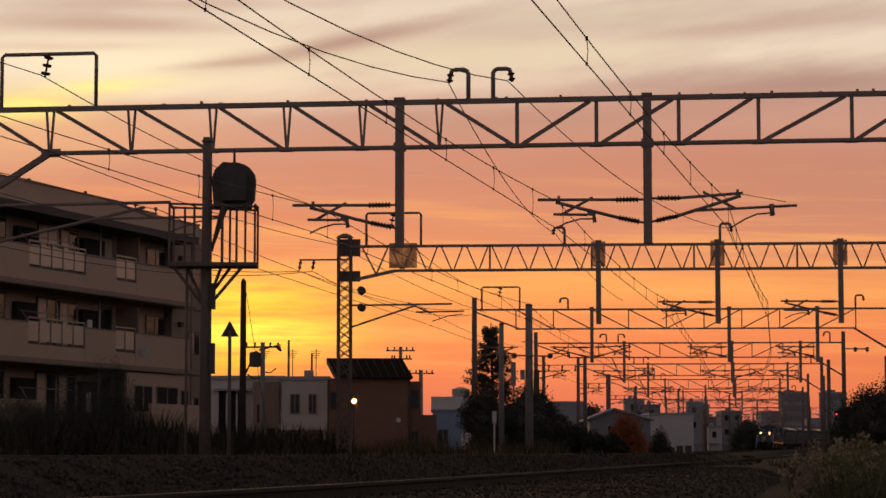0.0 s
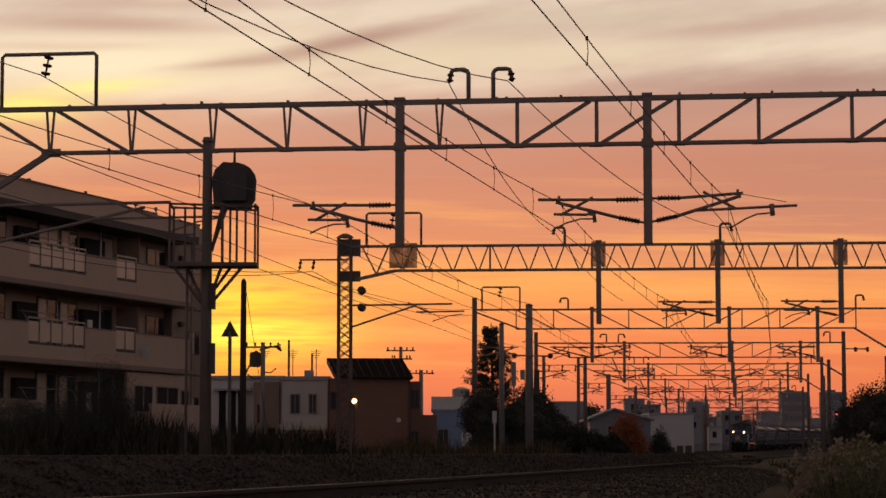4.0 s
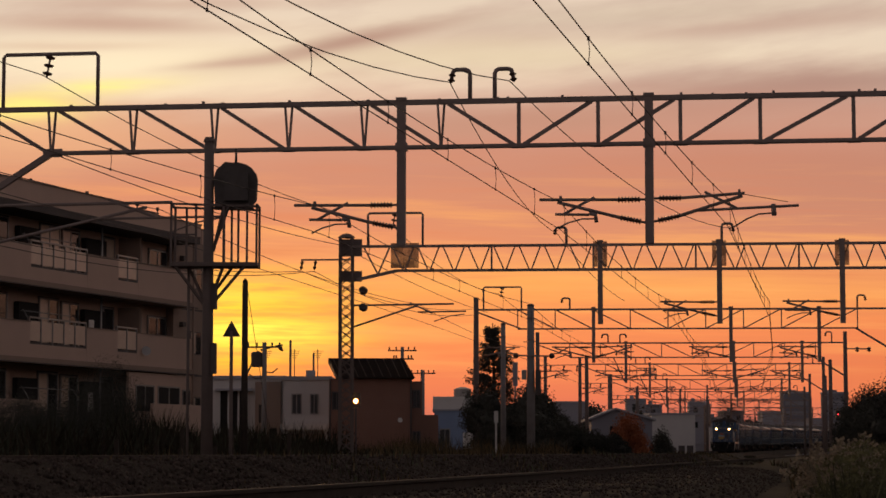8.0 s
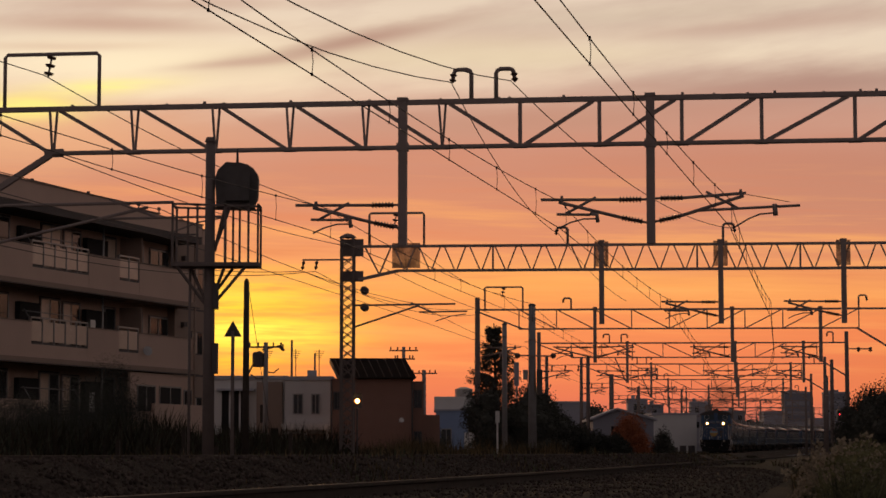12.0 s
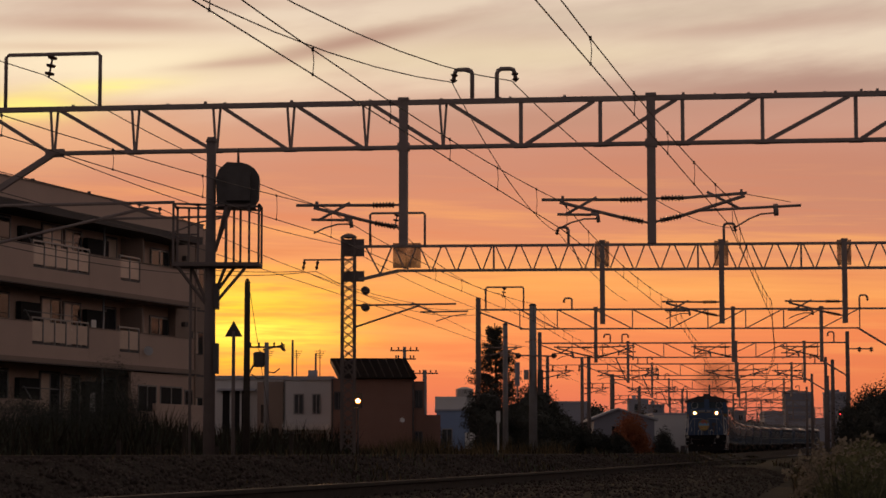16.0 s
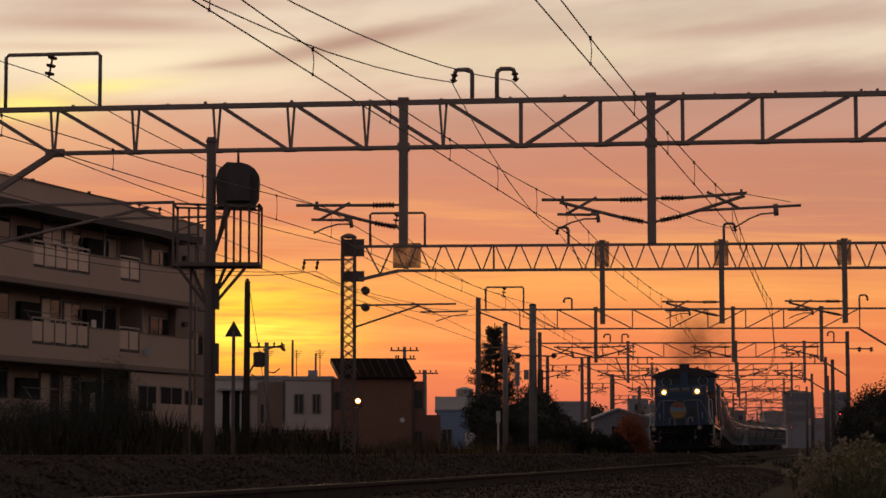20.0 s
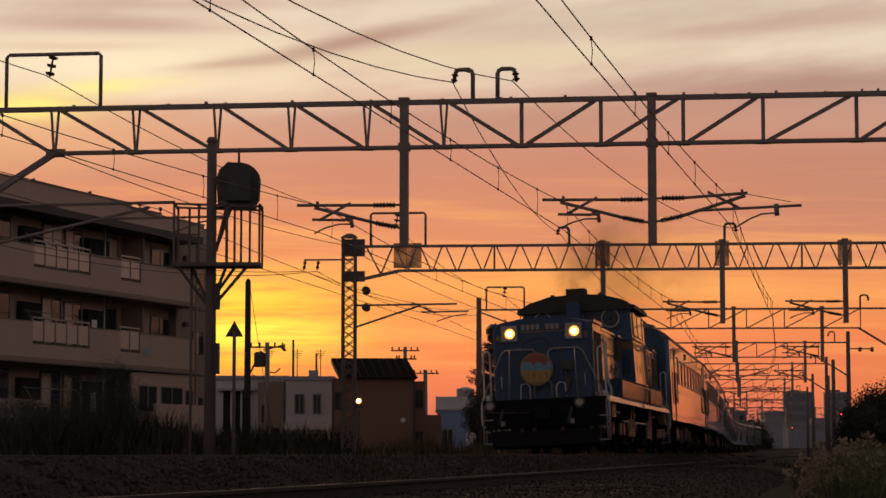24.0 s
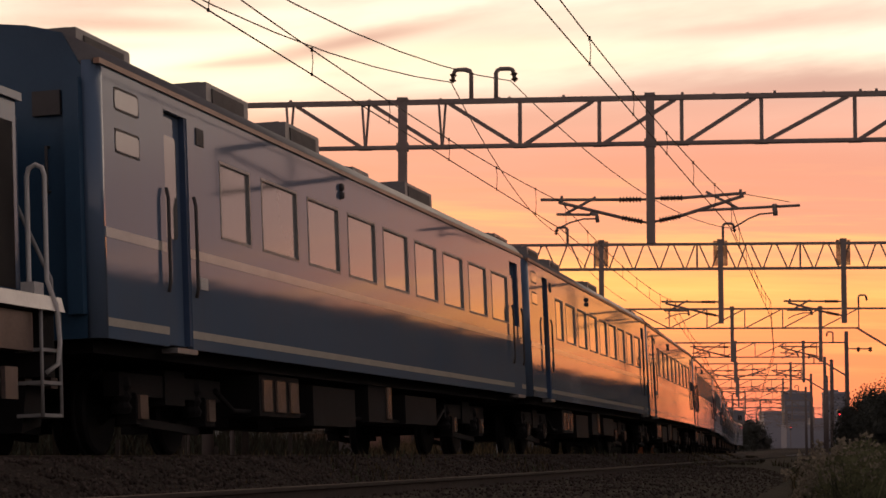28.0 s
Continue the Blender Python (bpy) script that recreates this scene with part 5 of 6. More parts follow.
weeds("yard_weeds", 12000, house_yard, 1.3, [M_GRASS, M_SOIL, M_GRASS], rng, "soft brown weeds in front of the houses", .016)
weeds("mid_weeds", 4000, between, .12, [M_SOIL, M_GREENG, M_SOIL], rng, "dull weeds between the main line and the siding", .03)
weeds("siding_weeds", 11000, siding_verge, .34, [M_SOIL, M_WEED, M_SOIL], rng, "dull low weeds beside the siding", .03)


def near_strip(r):
    y = r.uniform(12, 60)
    x = y * r.uniform(.150, .2) + .1
    return x, y, -.62 - .1 * r.random(), .4 + .6 * max(0, noise.noise((x * .5, y * .5, 7)) + .5)


weeds("trackside_weeds", 7000, near_strip, .42, [M_GREENG, M_GRASS, M_SOIL], rng, "low dark weeds along the near track", .012)


def shoulder(r):
    s = r.uniform(-10, 90)
    o = r.choice((r.gauss(1.75, .3), r.gauss(2.6, .25)))
    x, y, _ = on_line(s, o)
    return x, y, bed_height(o) - .02, .12 + 1.3 * max(0, noise.noise((x * .5, y * .35, 21)) + .1)


weeds("shoulder_weeds", 9000, shoulder, .2, [M_SOIL, M_GREENG, M_SOIL, M_GRASS], rng, "sparse dull weeds on the ballast shoulder", .008)

# the low woods on the skyline, beyond the town
def far_woods():
    bm = bmesh.new()
    rows = []
    for i in range(420):
        x = -260 + i * 1.5
        h = 9.6 + 2.2 * noise.noise((x * .03, 0, 0)) + 1.6 * noise.noise((x * .16, 3, 0)) + .9 * noise.noise((x * .5, 5, 0)) - max(0, 60 - x) * .03
        y = 770 - x * .1
        rows.append([bm.verts.new((x, y + d, z)) for d, z in ((-6, -.8), (-5, h * .55), (-2.5, h * .9), (0, h), (6, h * .8), (9, -.8))])
    for u, v in zip(rows, rows[1:]):
        for i in range(5):
            bm.faces.new((u[i], u[i + 1], v[i + 1], v[i]))
    tagged(part("far_woods", bm, M_FARWOOD), "low hazy woods on the skyline", "woods", kind="stuff")


far_woods()


# ---- the train ----
M_SIDE = M_BLUE
M_NOSE = material("worn_blue_paint", (.062, .106, .19), .45, 0, (.047, .08, .145), 1.5, 25, .08, .003, .6, 0, .0, .3)
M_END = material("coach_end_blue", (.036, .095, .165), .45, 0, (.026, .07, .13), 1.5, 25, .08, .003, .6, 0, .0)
# pale warm metallic base puts the golden sky's reflection on the blue lockers
M_LOCK = material("worn_locker_sky_tone", (.68, .545, .485), .2, .8, (.5, .41, .37), 2.5, 30, .06, .003, .7, 0, .0, 1.0)
M_CABF = material("cab_front_blue", (.09, .165, .27), .5, 0, (.03, .075, .15), 1.5, 25, .08, .003, .6, 0, .0, .3)
M_RAILP = material("dull_rail_paint", (.36, .35, .34), .6, 0, (.24, .23, .22), 4, 40, .1)
# copper base colour carries the sunset light along the roof edge
M_GUTTER = material("sunset_toned_gutter", (.34, .2, .13), .4, .3, (.22, .13, .09), 3, 30, .1)
M_CABGLASS = material("cab_front_glass", (.035, .065, .08), .3, 0, (.03, .055, .07), 2, 10, .02, .002, .5, 0, 0, .4)
M_SILVER = material("lamp_reflector", (.4, .36, .3), .3, .8, None, 3, 20, .1)
M_COACHWIN = material("coach_window_glass", (.2, .205, .185), .05, 0, (.17, .175, .155), 1, 8, .0, .001, .5, 0, .6, .8)
M_GRILLE = material("radiator_mesh", (.02, .016, .014), .7, .2, (.035, .025, .02), 12, 160, .6, .01)


def bogie(e, x, base=2.1, wheel=.43, axle_boxes=True):
    b = empty("bogie", pose(x, 0, -.1))
    b.parent = e
    for s in (-1, 1):
        for a in (-base / 2, base / 2):
            w = part("wheel", L((a, s * .60, wheel), (a, s * .47, wheel), [(0, wheel - .03), (.2, wheel), (.75, wheel), (.8, wheel + .03), (1, wheel + .03)], n=24), M_BLACKP, b)
            part("hub", L((a, s * .66, wheel), (a, s * .6, wheel), [(0, .1), (1, .14)], n=12), M_BLACKP, b)
            part("axle_box", bevel(B(a - .16, a + .16, min(s * .82, s * 1.02), max(s * .82, s * 1.02), wheel - .15, wheel + .15), .03, 1), M_BLACKP, b)
            part("axle_box_cover", bevel(B(a - .11, a + .11, min(s * 1.02, s * 1.05), max(s * 1.02, s * 1.05), wheel - .1, wheel + .13), .02, 1), M_SIDEBOX, b)
            part("spring", L((a + .3, s * .92, wheel - .05), (a + .3, s * .92, wheel + .3), [(0, .09), (.15, .11), (.3, .08), (.45, .11), (.6, .08), (.75, .11), (1, .09)], n=10), M_BLACKP, b)
        part("side_frame", bevel(B(-base / 2 - .5, base / 2 + .5, min(s * .82, s * .98), max(s * .82, s * .98), wheel + .12, wheel + .34), .04, 1), M_BLACKP, b)
        part("brake_rigging", S((-base / 2 + .1, s * .9, wheel - .2), (base / 2 - .1, s * .9, wheel - .12), .06, .08), M_BLACKP, b)
    part("bolster", bevel(B(-.3, .3, -1.0, 1.0, wheel + .05, wheel + .4), .03, 1), M_BLACKP, b)
    for a in (-base / 2, base / 2):
        part("axle", T([(a, -.8, wheel), (a, .8, wheel)], .08, 8), M_BLACKP, b)
    return b


M_EDGE = material("smooth_white_edge_paint", (.62, .58, .55), .25, .25, (.47, .43, .4), 2.5, 30, .06, .003, .6, 0, 0, 1.0)
# tan base holds the orange sky glow seen on the underfloor boxes
M_SIDEBOX = material("sky_toned_box_cover", (.3, .22, .18), .2, .3, (.18, .135, .11), 3, 30, .2, .01, .6, 0, 0, 1.0)


def rbox(*a, w=.02, seg=2):
    return bevel(B(*a), w, seg)


def build_coach():
    e = empty("passenger_coach")
    W, LEN, RC = 1.46, 20.8, .14
    roof = [(W, 3.34), (1.43, 3.42), (1.33, 3.53), (1.15, 3.63), (.8, 3.72), (.4, 3.77)]
    prof = [(a, b) for a, b in roof] + [(-a, b) for a, b in roof[::-1]]
    bm = extrude_x(bmesh.new(), prof, -LEN + .03, -.03)
    for f in bm.faces:
        f.smooth = abs(f.normal.x) < .5
    part("roof", bm, M_ROOFP, e, "smooth grey vaulted roof")
    for s in (1, -1):
        part("gutter", bevel(B(-LEN + .02, -.02, min(s * (W - .03), s * (W + .025)), max(s * (W - .03), s * (W + .025)), 3.325, 3.375), .01, 1), M_GUTTER, e)
    # near-black core and ceiling stand in for the unlit cabin
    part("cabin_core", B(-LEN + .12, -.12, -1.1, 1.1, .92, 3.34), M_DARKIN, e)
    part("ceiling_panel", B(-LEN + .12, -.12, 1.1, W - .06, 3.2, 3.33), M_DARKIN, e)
    starts = [(-3.46, -4.52)] + [(-4.93 - 1.85 * k, -6.36 - 1.85 * k) for k in range(8)]
    Z0, Z1, DZ = 2.07, 2.88, 3.17
    for s in (1, -1):
        def wall(x0, x1, z0, z1, name="side_panel"):
            y0, y1 = sorted((s * (W - .06), s * W))
            return part(name, B(x0, x1, y0, y1, z0, z1), M_SIDE, e)
        wall(-LEN + RC, -2.46, .89, Z0)
        wall(-1.76, -RC, .89, 2.58)
        wall(-LEN + RC, -RC, DZ, 3.34)
        wall(-1.76, -RC, 2.8, 2.98)
        for a, b in ((-RC, -.42), (-1.07, -1.76)):
            wall(b, a, 2.58, 2.8), wall(b, a, 2.98, DZ)
        wall(-19.55, -2.46, Z1, DZ)
        wall(-3.46, -2.46, Z0, Z1)
        wall(-LEN + RC, -20.3, Z0, DZ)
        for (a, b), (c, d) in zip(starts, starts[1:]):
            wall(c, b, Z0, Z1, "window_pillar")
        wall(-19.75, starts[-1][1], Z0, Z1, "window_pillar")
        for a, b in starts:
            w = empty("window")
            w.parent = e
            y0, y1 = sorted((s * (W - .035), s * (W - .022)))
            part("pane", B(b + .02, a - .02, y0, y1, Z0 + .02, Z1 - .02), M_COACHWIN, w)
            for p, q, c, d in ((a - .035, a, Z0, Z1), (b, b + .035, Z0, Z1), (b, a, Z0, Z0 + .03), (b, a, Z1 - .03, Z1)):
                y0, y1 = sorted((s * (W - .05), s * (W + .004)))
                part("frame", B(p, q, y0, y1, c, d), M_ALU, w)
        for z0, z1 in ((2.6, 2.78), (2.99, 3.16)):
            w = empty("small_window")
            w.parent = e
            y0, y1 = sorted((s * (W - .02), s * (W + .004)))
            part("pane", rrect(-1.05, -.44, y0, y1, z0, z1, .05), M_COACHWIN, w)
            y0, y1 = sorted((s * (W - .05), s * (W + .002)))
            part("frame", rrect(-1.07, -.42, y0, y1, z0 - .025, z1 + .025, .06), M_DARK, w)
        for x0, x1 in ((-2.46, -1.76), (-20.3, -19.55)):
            d = empty("folding_door")
            d.parent = e
            y0, y1 = sorted((s * (W - .10), s * (W - .07)))
            part("leaf", B(x0, x1, y0, y1, .92, DZ), M_SIDE, d)
            y0, y1 = sorted((s * (W - .075), s * (W - .06)))
            part("pane", rrect(x0 + .18, x1 - .08, y0, y1, 1.95, 2.95, .07), M_COACHWIN, d)
            y0, y1 = sorted((s * (W - .09), s * (W - .01)))
            part("jamb", B(x0, x0 + .06, y0, y1, .92, DZ), M_NOSE, d)
            part("jamb", B(x1 - .03, x1, y0, y1, .92, DZ), M_NOSE, d)
            for x in (x0 - .06, x1 + .06):
                part("handrail", T([(x, s * (W + .03), 1.4), (x, s * (W + .05), 1.5), (x, s * (W + .05), 2.3), (x, s * (W + .03), 2.4)], .018, 6), M_DARK, d)
            y0, y1 = sorted((s * (W - .1), s * (W + .06)))
            part("door_step", rbox(x0 + .05, x1 - .05, y0, y1, .83, .88, w=.01), M_ALU, d)
        for z0, z1 in ((1.0, 1.075), (1.79, 1.88)):
            for x0, x1 in ((-1.76, -RC), (-19.55, -2.46), (-LEN + RC, -20.3)):
                y0, y1 = sorted((s * W, s * (W + .004)))
                part("stripe", B(x0, x1, y0, y1, z0, z1), M_CREAM, e, "thin cream stripe")
        for z in (3.06, 3.16):
            part("marker_lamp", L((-8.34, s * W, z), (-8.34, s * (W + .05), z), [(0, .05), (.6, .05), (1, .03)], n=10), M_DARK, e)
        y0, y1 = sorted((s * W, s * (W + .012)))
        part("destination_plate", B(-2.95, -2.72, y0, y1, 2.95, 3.12), M_DARK, e)
        part("number_panel", B(-2.95, -2.72, y0, y1, 1.5, 1.62), M_WHITEP, e)
        for x0, x1, z0, z1 in ((-5.4, -7.0, .30, .76), (-7.6, -9.6, .22, .7), (-10.3, -11.6, .30, .84), (-12.4, -14.4, .3, .7)):
            y0, y1 = sorted((s * .7, s * 1.22))
            u = empty("underfloor_box")
            u.parent = e
            part("case", rbox(x1, x0, y0, y1, z0, z1, w=.03), M_BLACKP, u)
            n = 3
            for k in range(n):
                a = x1 + (x0 - x1) * k / n
                y0, y1 = sorted((s * 1.22, s * 1.245))
                if x0 > -6 or k == 0 and x0 < -10 and x0 > -11:
                    part("cover", rbox(a + .1, a + (x0 - x1) / n - .1, y0, y1, z0 + .05, z1 - .06, w=.02), M_SIDEBOX, u)
        part("pipe", T([(-4.2, s * 1.1, .55), (-4.8, s * 1.1, .35), (-14.8, s * 1.1, .33), (-15.4, s * 1.1, .55)], .03, 6), M_BLACKP, e)
    for x in (-.06, -LEN):
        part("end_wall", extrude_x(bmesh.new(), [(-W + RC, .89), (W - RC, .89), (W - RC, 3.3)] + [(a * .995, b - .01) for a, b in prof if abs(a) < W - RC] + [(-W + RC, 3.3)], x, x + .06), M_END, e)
        for s in (1, -1):
            f = 1 if x > -1 else -1
            xe = 0 if f > 0 else -LEN
            arc = [(xe - f * RC + f * RC * math.sin(a), s * (W - RC + RC * math.cos(a))) for a in np.linspace(0, math.pi / 2, 7)] + [(xe - f * RC, s * (W - RC))]
            bm = bmesh.new()
            r = [[bm.verts.new((a, b, z)) for a, b in arc] for z in (.89, 3.36)]
            for i in range(8):
                bm.faces.new((r[0][i], r[0][(i + 1) % 8], r[1][(i + 1) % 8], r[1][i])).smooth = i < 6
            bm.faces.new(r[0][::-1]), bm.faces.new(r[1])
            part("corner_post", bm, M_SIDE, e)
    part("gangway", rbox(0, .22, -.45, .45, .95, 3.1, w=.04), M_DARK, e, "black folded gangway bellows")
    part("gangway", rbox(-LEN - .22, -LEN, -.45, .45, .95, 3.1, w=.04), M_DARK, e)
    for y in (-1.0, 1.0):
        part("tail_lamp", rbox(0, .05, y - .13, y + .13, 2.88, 3.1, w=.025), M_DARK, e)
        part("grab_iron", T([(0, y, 2.2), (.07, y, 2.2), (.07, y, 2.6), (0, y, 2.6)], .015, 5), M_DARK, e)
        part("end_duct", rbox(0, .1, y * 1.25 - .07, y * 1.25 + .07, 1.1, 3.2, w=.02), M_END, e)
    for x0, x1, h in ((-1.7, -3.2, .3), (-5.7, -7.3, .4), (-8.9, -10.5, .4), (-12.3, -13.2, .24), (-15.5, -17.4, .4), (-18.3, -18.9, .12)):
        u = empty("roof_unit")
        u.parent = e
        part("casing", rbox(x1, x0, -.62, .62, 3.6, 3.73 + h, w=.06), M_ROOFP, u)
        part("grille", rbox(x1 + .2, x0 - .2, .615, .632, 3.76, 3.68 + h, w=.01), M_DARK, u)
        part("grille", rbox(x1 + .2, x0 - .2, -.632, -.615, 3.76, 3.68 + h, w=.01), M_DARK, u)
        part("lid", rbox(x1 + .12, x0 - .12, -.5, .5, 3.73 + h, 3.76 + h, w=.02), M_ROOFP, u)
    part("underframe", rbox(-LEN + .3, -.3, -1.25, 1.25, .78, .9, w=.02), M_BLACKP, e)
    for x in (.1, -LEN - .1):
        part("coupler", rbox(x - .3, x + .3, -.14, .14, .74, 1.0, w=.04), M_BLACKP, e)
    bogie(e, -3.2)
    bogie(e, -17.6)
    return tagged(e, "glossy blue passenger coach with thin cream stripes", "train coach", "coaches of the train")


def hood_profile(w=1.12, z0=1.17):
    h = [(w, z0), (w, 2.72), (w - .04, 2.84), (w - .14, 2.92), (.55, 2.985), (0, 3.01)]
    return h + [(-a, b) for a, b in h[-2::-1]]


def build_loco():
    e = empty("diesel_locomotive")
    part("deck", rbox(-17.45, -.12, -1.40, 1.40, 1.05, 1.17, w=.01), M_BLACKP, e)
    for s in (1, -1):
        y0, y1 = sorted((s * 1.40, s * 1.425))
        bm = rbox(-17.47, -.10, y0, y1, 1.06, 1.185, w=.008, seg=1)
        for v in bm.verts:
            v.co.y += s * .03 * (1.185 - v.co.z) / .125
        part("deck_edge", bm, M_EDGE, e, "white painted deck edge")
    # buffer beams, ploughs and couplers
    for x, f in ((-.12, 1), (-17.45, -1)):
        x0, x1 = sorted((x, x - f * .28))
        part("buffer_beam", rbox(x0, x1, -1.36, 1.36, .52, 1.16, w=.04), M_BLACKP, e)
        bm = bmesh.new()
        a = [bm.verts.new((x + f * .05, y, z)) for y, z in ((-1.25, .48), (1.25, .48), (1.2, .12), (-1.2, .12))]
        b = [bm.verts.new((x - f * .35, y, z)) for y, z in ((-1.25, .48), (1.25, .48), (1.2, .06), (-1.2, .06))]
        bm.faces.new(a), bm.faces.new(b[::-1])
        for i in range(4):
            bm.faces.new((a[i], a[(i + 1) % 4], b[(i + 1) % 4], b[i]))
        part("snow_plough", bm, M_BLACKP, e)
        part("coupler", rbox(min(x, x + f * .4), max(x, x + f * .4), -.17, .17, .72, 1.02, w=.05), M_BLACKP, e)
        for y in (-.95, .62):
            part("air_hose", T([(x + f * .03, y, .95), (x + f * .16, y, .88), (x + f * .2, y - .05, .7), (x + f * .12, y - .1, .55)], .03, 7), M_DARK, e)
            part("hose_cock", rbox(min(x, x + f * .14), max(x, x + f * .14), y - .045, y + .045, .58, .69, w=.02), M_RAILP, e, "pale hose cock")
            lamp = part("tail_lamp", L((x, y * 1.3, 1.04), (x + f * .1, y * 1.3, 1.04), [(0, .13), (.8, .13), (1, .1)], n=18), M_DARK, e)
            part("lens", L((x + f * .1, y * 1.3, 1.04), (x + f * .112, y * 1.3, 1.04), [(0, .09), (1, .07)], n=16), M_SILVER, lamp, "dull unlit lens")
        for y in (-.62, -.34, .3, .95, 1.18):
            part("air_hose", T([(x + f * .02, y, 1.02), (x + f * .15, y + .02, .95), (x + f * .19, y + .05, .74), (x + f * .13, y + .1, .5)], .024, 7), M_BLACKP, e)
            part("hose_coupling", rbox(min(x, x + f * .15), max(x, x + f * .15), y + .06, y + .14, .43, .52, w=.015), M_RUST, e)
        for y in (-1.1, -.2, .2, 1.1):
            part("beam_rib", rbox(min(x, x + f * .035), max(x, x + f * .035), y - .04, y + .04, .56, 1.14, w=.01), M_BLACKP, e)
        part("uncoupling_lever", T([(x + f * .1, -1.3, .9), (x + f * .14, -.4, .86), (x + f * .2, -.1, .98)], .016, 6), M_RUST, e)
    # bonnets fore and aft
    for x0, x1, way_on in ((-6.95, -.15, 1), (-17.4, -10.5, -1)):
        bm = extrude_x(bmesh.new(), hood_profile(), x0, x1)
        xn = x1 if way_on > 0 else x0
        es = [q for q in bm.edges if all(abs(v.co.x - xn) < .01 for v in q.verts) and max(v.co.z for v in q.verts) > 1.2]
        bmesh.ops.bevel(bm, geom=es, offset=.09, segments=3, profile=.5, affect="EDGES")
        h = part("bonnet", bm, M_NOSE, e, "long blue engine bonnet")
        for s in (1, -1):
            F = lambda x: (x if way_on > 0 else -17.55 - x)
            def plate(name, a, b, z0, z1, mat, d0=1.12, d1=1.135, w=.006):
                xa, xb = sorted((F(a), F(b)))
                y0, y1 = sorted((s * d0, s * d1))
                return part(name, bevel(B(xa, xb, y0, y1, z0, z1), w, 1), mat, h)
            # radiator with two mesh panels in a pale frame
            plate("radiator_frame", -.32, -1.98, 1.2, 2.86, M_SATIN, 1.12, 1.15)
            for a, b in ((-.4, -1.12), (-1.2, -1.92)):
                plate("radiator_mesh", a, b, 1.26, 2.66, M_GRILLE, 1.15, 1.156)
            plate("radiator_cap", -.27, -2.0, 2.85, 2.92, M_SATIN, 1.05, 1.19)
            # engine doors with louvres
            for k in range(6):
                a = -2.12 - k * .5
                plate("engine_door", a, a - .485, 1.22, 2.76, M_SATIN, 1.12, 1.137, .008)
                for j in range(6):
                    z = 2.38 + j * .055
                    plate("louvre", a - .12, a - .38, z, z + .03, M_DARK, 1.137, 1.145, .004)
                if k % 2 == 0:
                    x = F(a - .44)
                    part("door_handle", T([(x - .07, s * 1.14, 1.85), (x - .07, s * 1.2, 1.85), (x - .07, s * 1.2, 2.0), (x + .07, s * 1.2, 2.0), (x + .07, s * 1.2, 1.85), (x + .07, s * 1.14, 1.85)], .012, 5), M_DARK, h)
                for z in (1.5, 2.2):
                    plate("hinge", a + .02, a - .04, z, z + .09, M_DARK, 1.137, 1.155, .004)
            plate("roof_rail", -2.05, -5.2, 2.77, 2.82, M_CREAM, 1.1, 1.16)
            plate("air_intake", -5.25, -6.35, 2.2, 2.72, M_DARK, 1.12, 1.19)
            plate("intake_hood", -5.2, -6.9, 2.74, 2.8, M_SATIN, 1.08, 1.24)
            for j in range(9):
                z = 2.24 + j * .05
                plate("intake_slat", -5.32, -6.28, z, z + .022, M_RUST, 1.19, 1.215, .004)
            plate("service_panel", -5.25, -6.85, 1.22, 2.12, M_NOSE, 1.12, 1.13)
            for z in (1.7, 1.95):
                plate("latch", -5.2, -5.5, z, z + .05, M_DARK, 1.13, 1.2)
            for x in (-.7, -5.0):
                part("lifting_ring", T([(F(x) + .07 * math.cos(a), s * .9, 2.96 + .07 * math.sin(a)) for a in np.linspace(0, 3.14, 7)], .018, 5), M_DARK, h)
    # cab
    before = set(scene.collection.objects)
    cab_prof = [(1.47, 1.67), (1.47, 3.56), (1.43, 3.62)]
    cab_prof += [(-a, b) for a, b in cab_prof[::-1]]
    cab = part("cab_body", bevel(extrude_x(bmesh.new(), cab_prof, -10.5, -7.07), .03, 2, 60), M_SATIN, e, "tall blue driver's cab")
    rp = [(1.52, 3.55), (1.5, 3.63), (1.2, 3.81), (.7, 3.95), (0, 4.0)]
    rp = rp + [(-a, b) for a, b in rp[-2::-1]]
    bm = extrude_x(bmesh.new(), rp, -10.62, -6.92)
    part("cab_roof", bm, M_ROOF, e, "black vaulted cab roof")
    part("roof_vent", rbox(-7.75, -7.05, -.24, .24, 3.9, 4.15, w=.12, seg=3), M_ROOF, e)
    for y in (-.62, .62):
        part("whistle", L((-7.3, y, 3.92), (-7.3, y, 4.03), [(0, .05), (.5, .05), (.6, .07), (1, .05)], n=10), M_DARK, e)
    for x in np.arange(-10.4, -6.9, .42):
        for s in (1, -1):
            part("roof_rivet", rbox(x - .03, x + .03, s * 1.48 - .03, s * 1.48 + .03, 3.6, 3.665, w=.01, seg=1), M_ROOF, e)
    for xc, f in ((-7.07, 1), (-10.5, -1)):
        part("exhaust_casing", rbox(min(xc, xc + f * .75), max(xc, xc + f * .75), -.17, .17, 2.95, 3.74, w=.08, seg=3), M_NOSE, e, "boxed exhaust casing before the cab")
        part("exhaust_outlet", rbox(min(xc + f * .1, xc + f * .6), max(xc + f * .1, xc + f * .6), -.1, .1, 3.7, 3.8, w=.04), M_DARK, e)
        part("front_wall", B(*sorted((xc, xc + f * .004)), -1.44, 1.44, 1.2, 3.55), M_CABF, e)
        for s in (1, -1):
            w = empty("cab_front_window")
            w.parent = e
            y0, y1 = sorted((s * .12, s * 1.16))
            xa, xb = sorted((xc - f * .01, xc + f * .02))
            part("surround", bevel(B(xa, xb, y0, y1, 3.02, 3.57), .01, 1), M_NOSE, w)
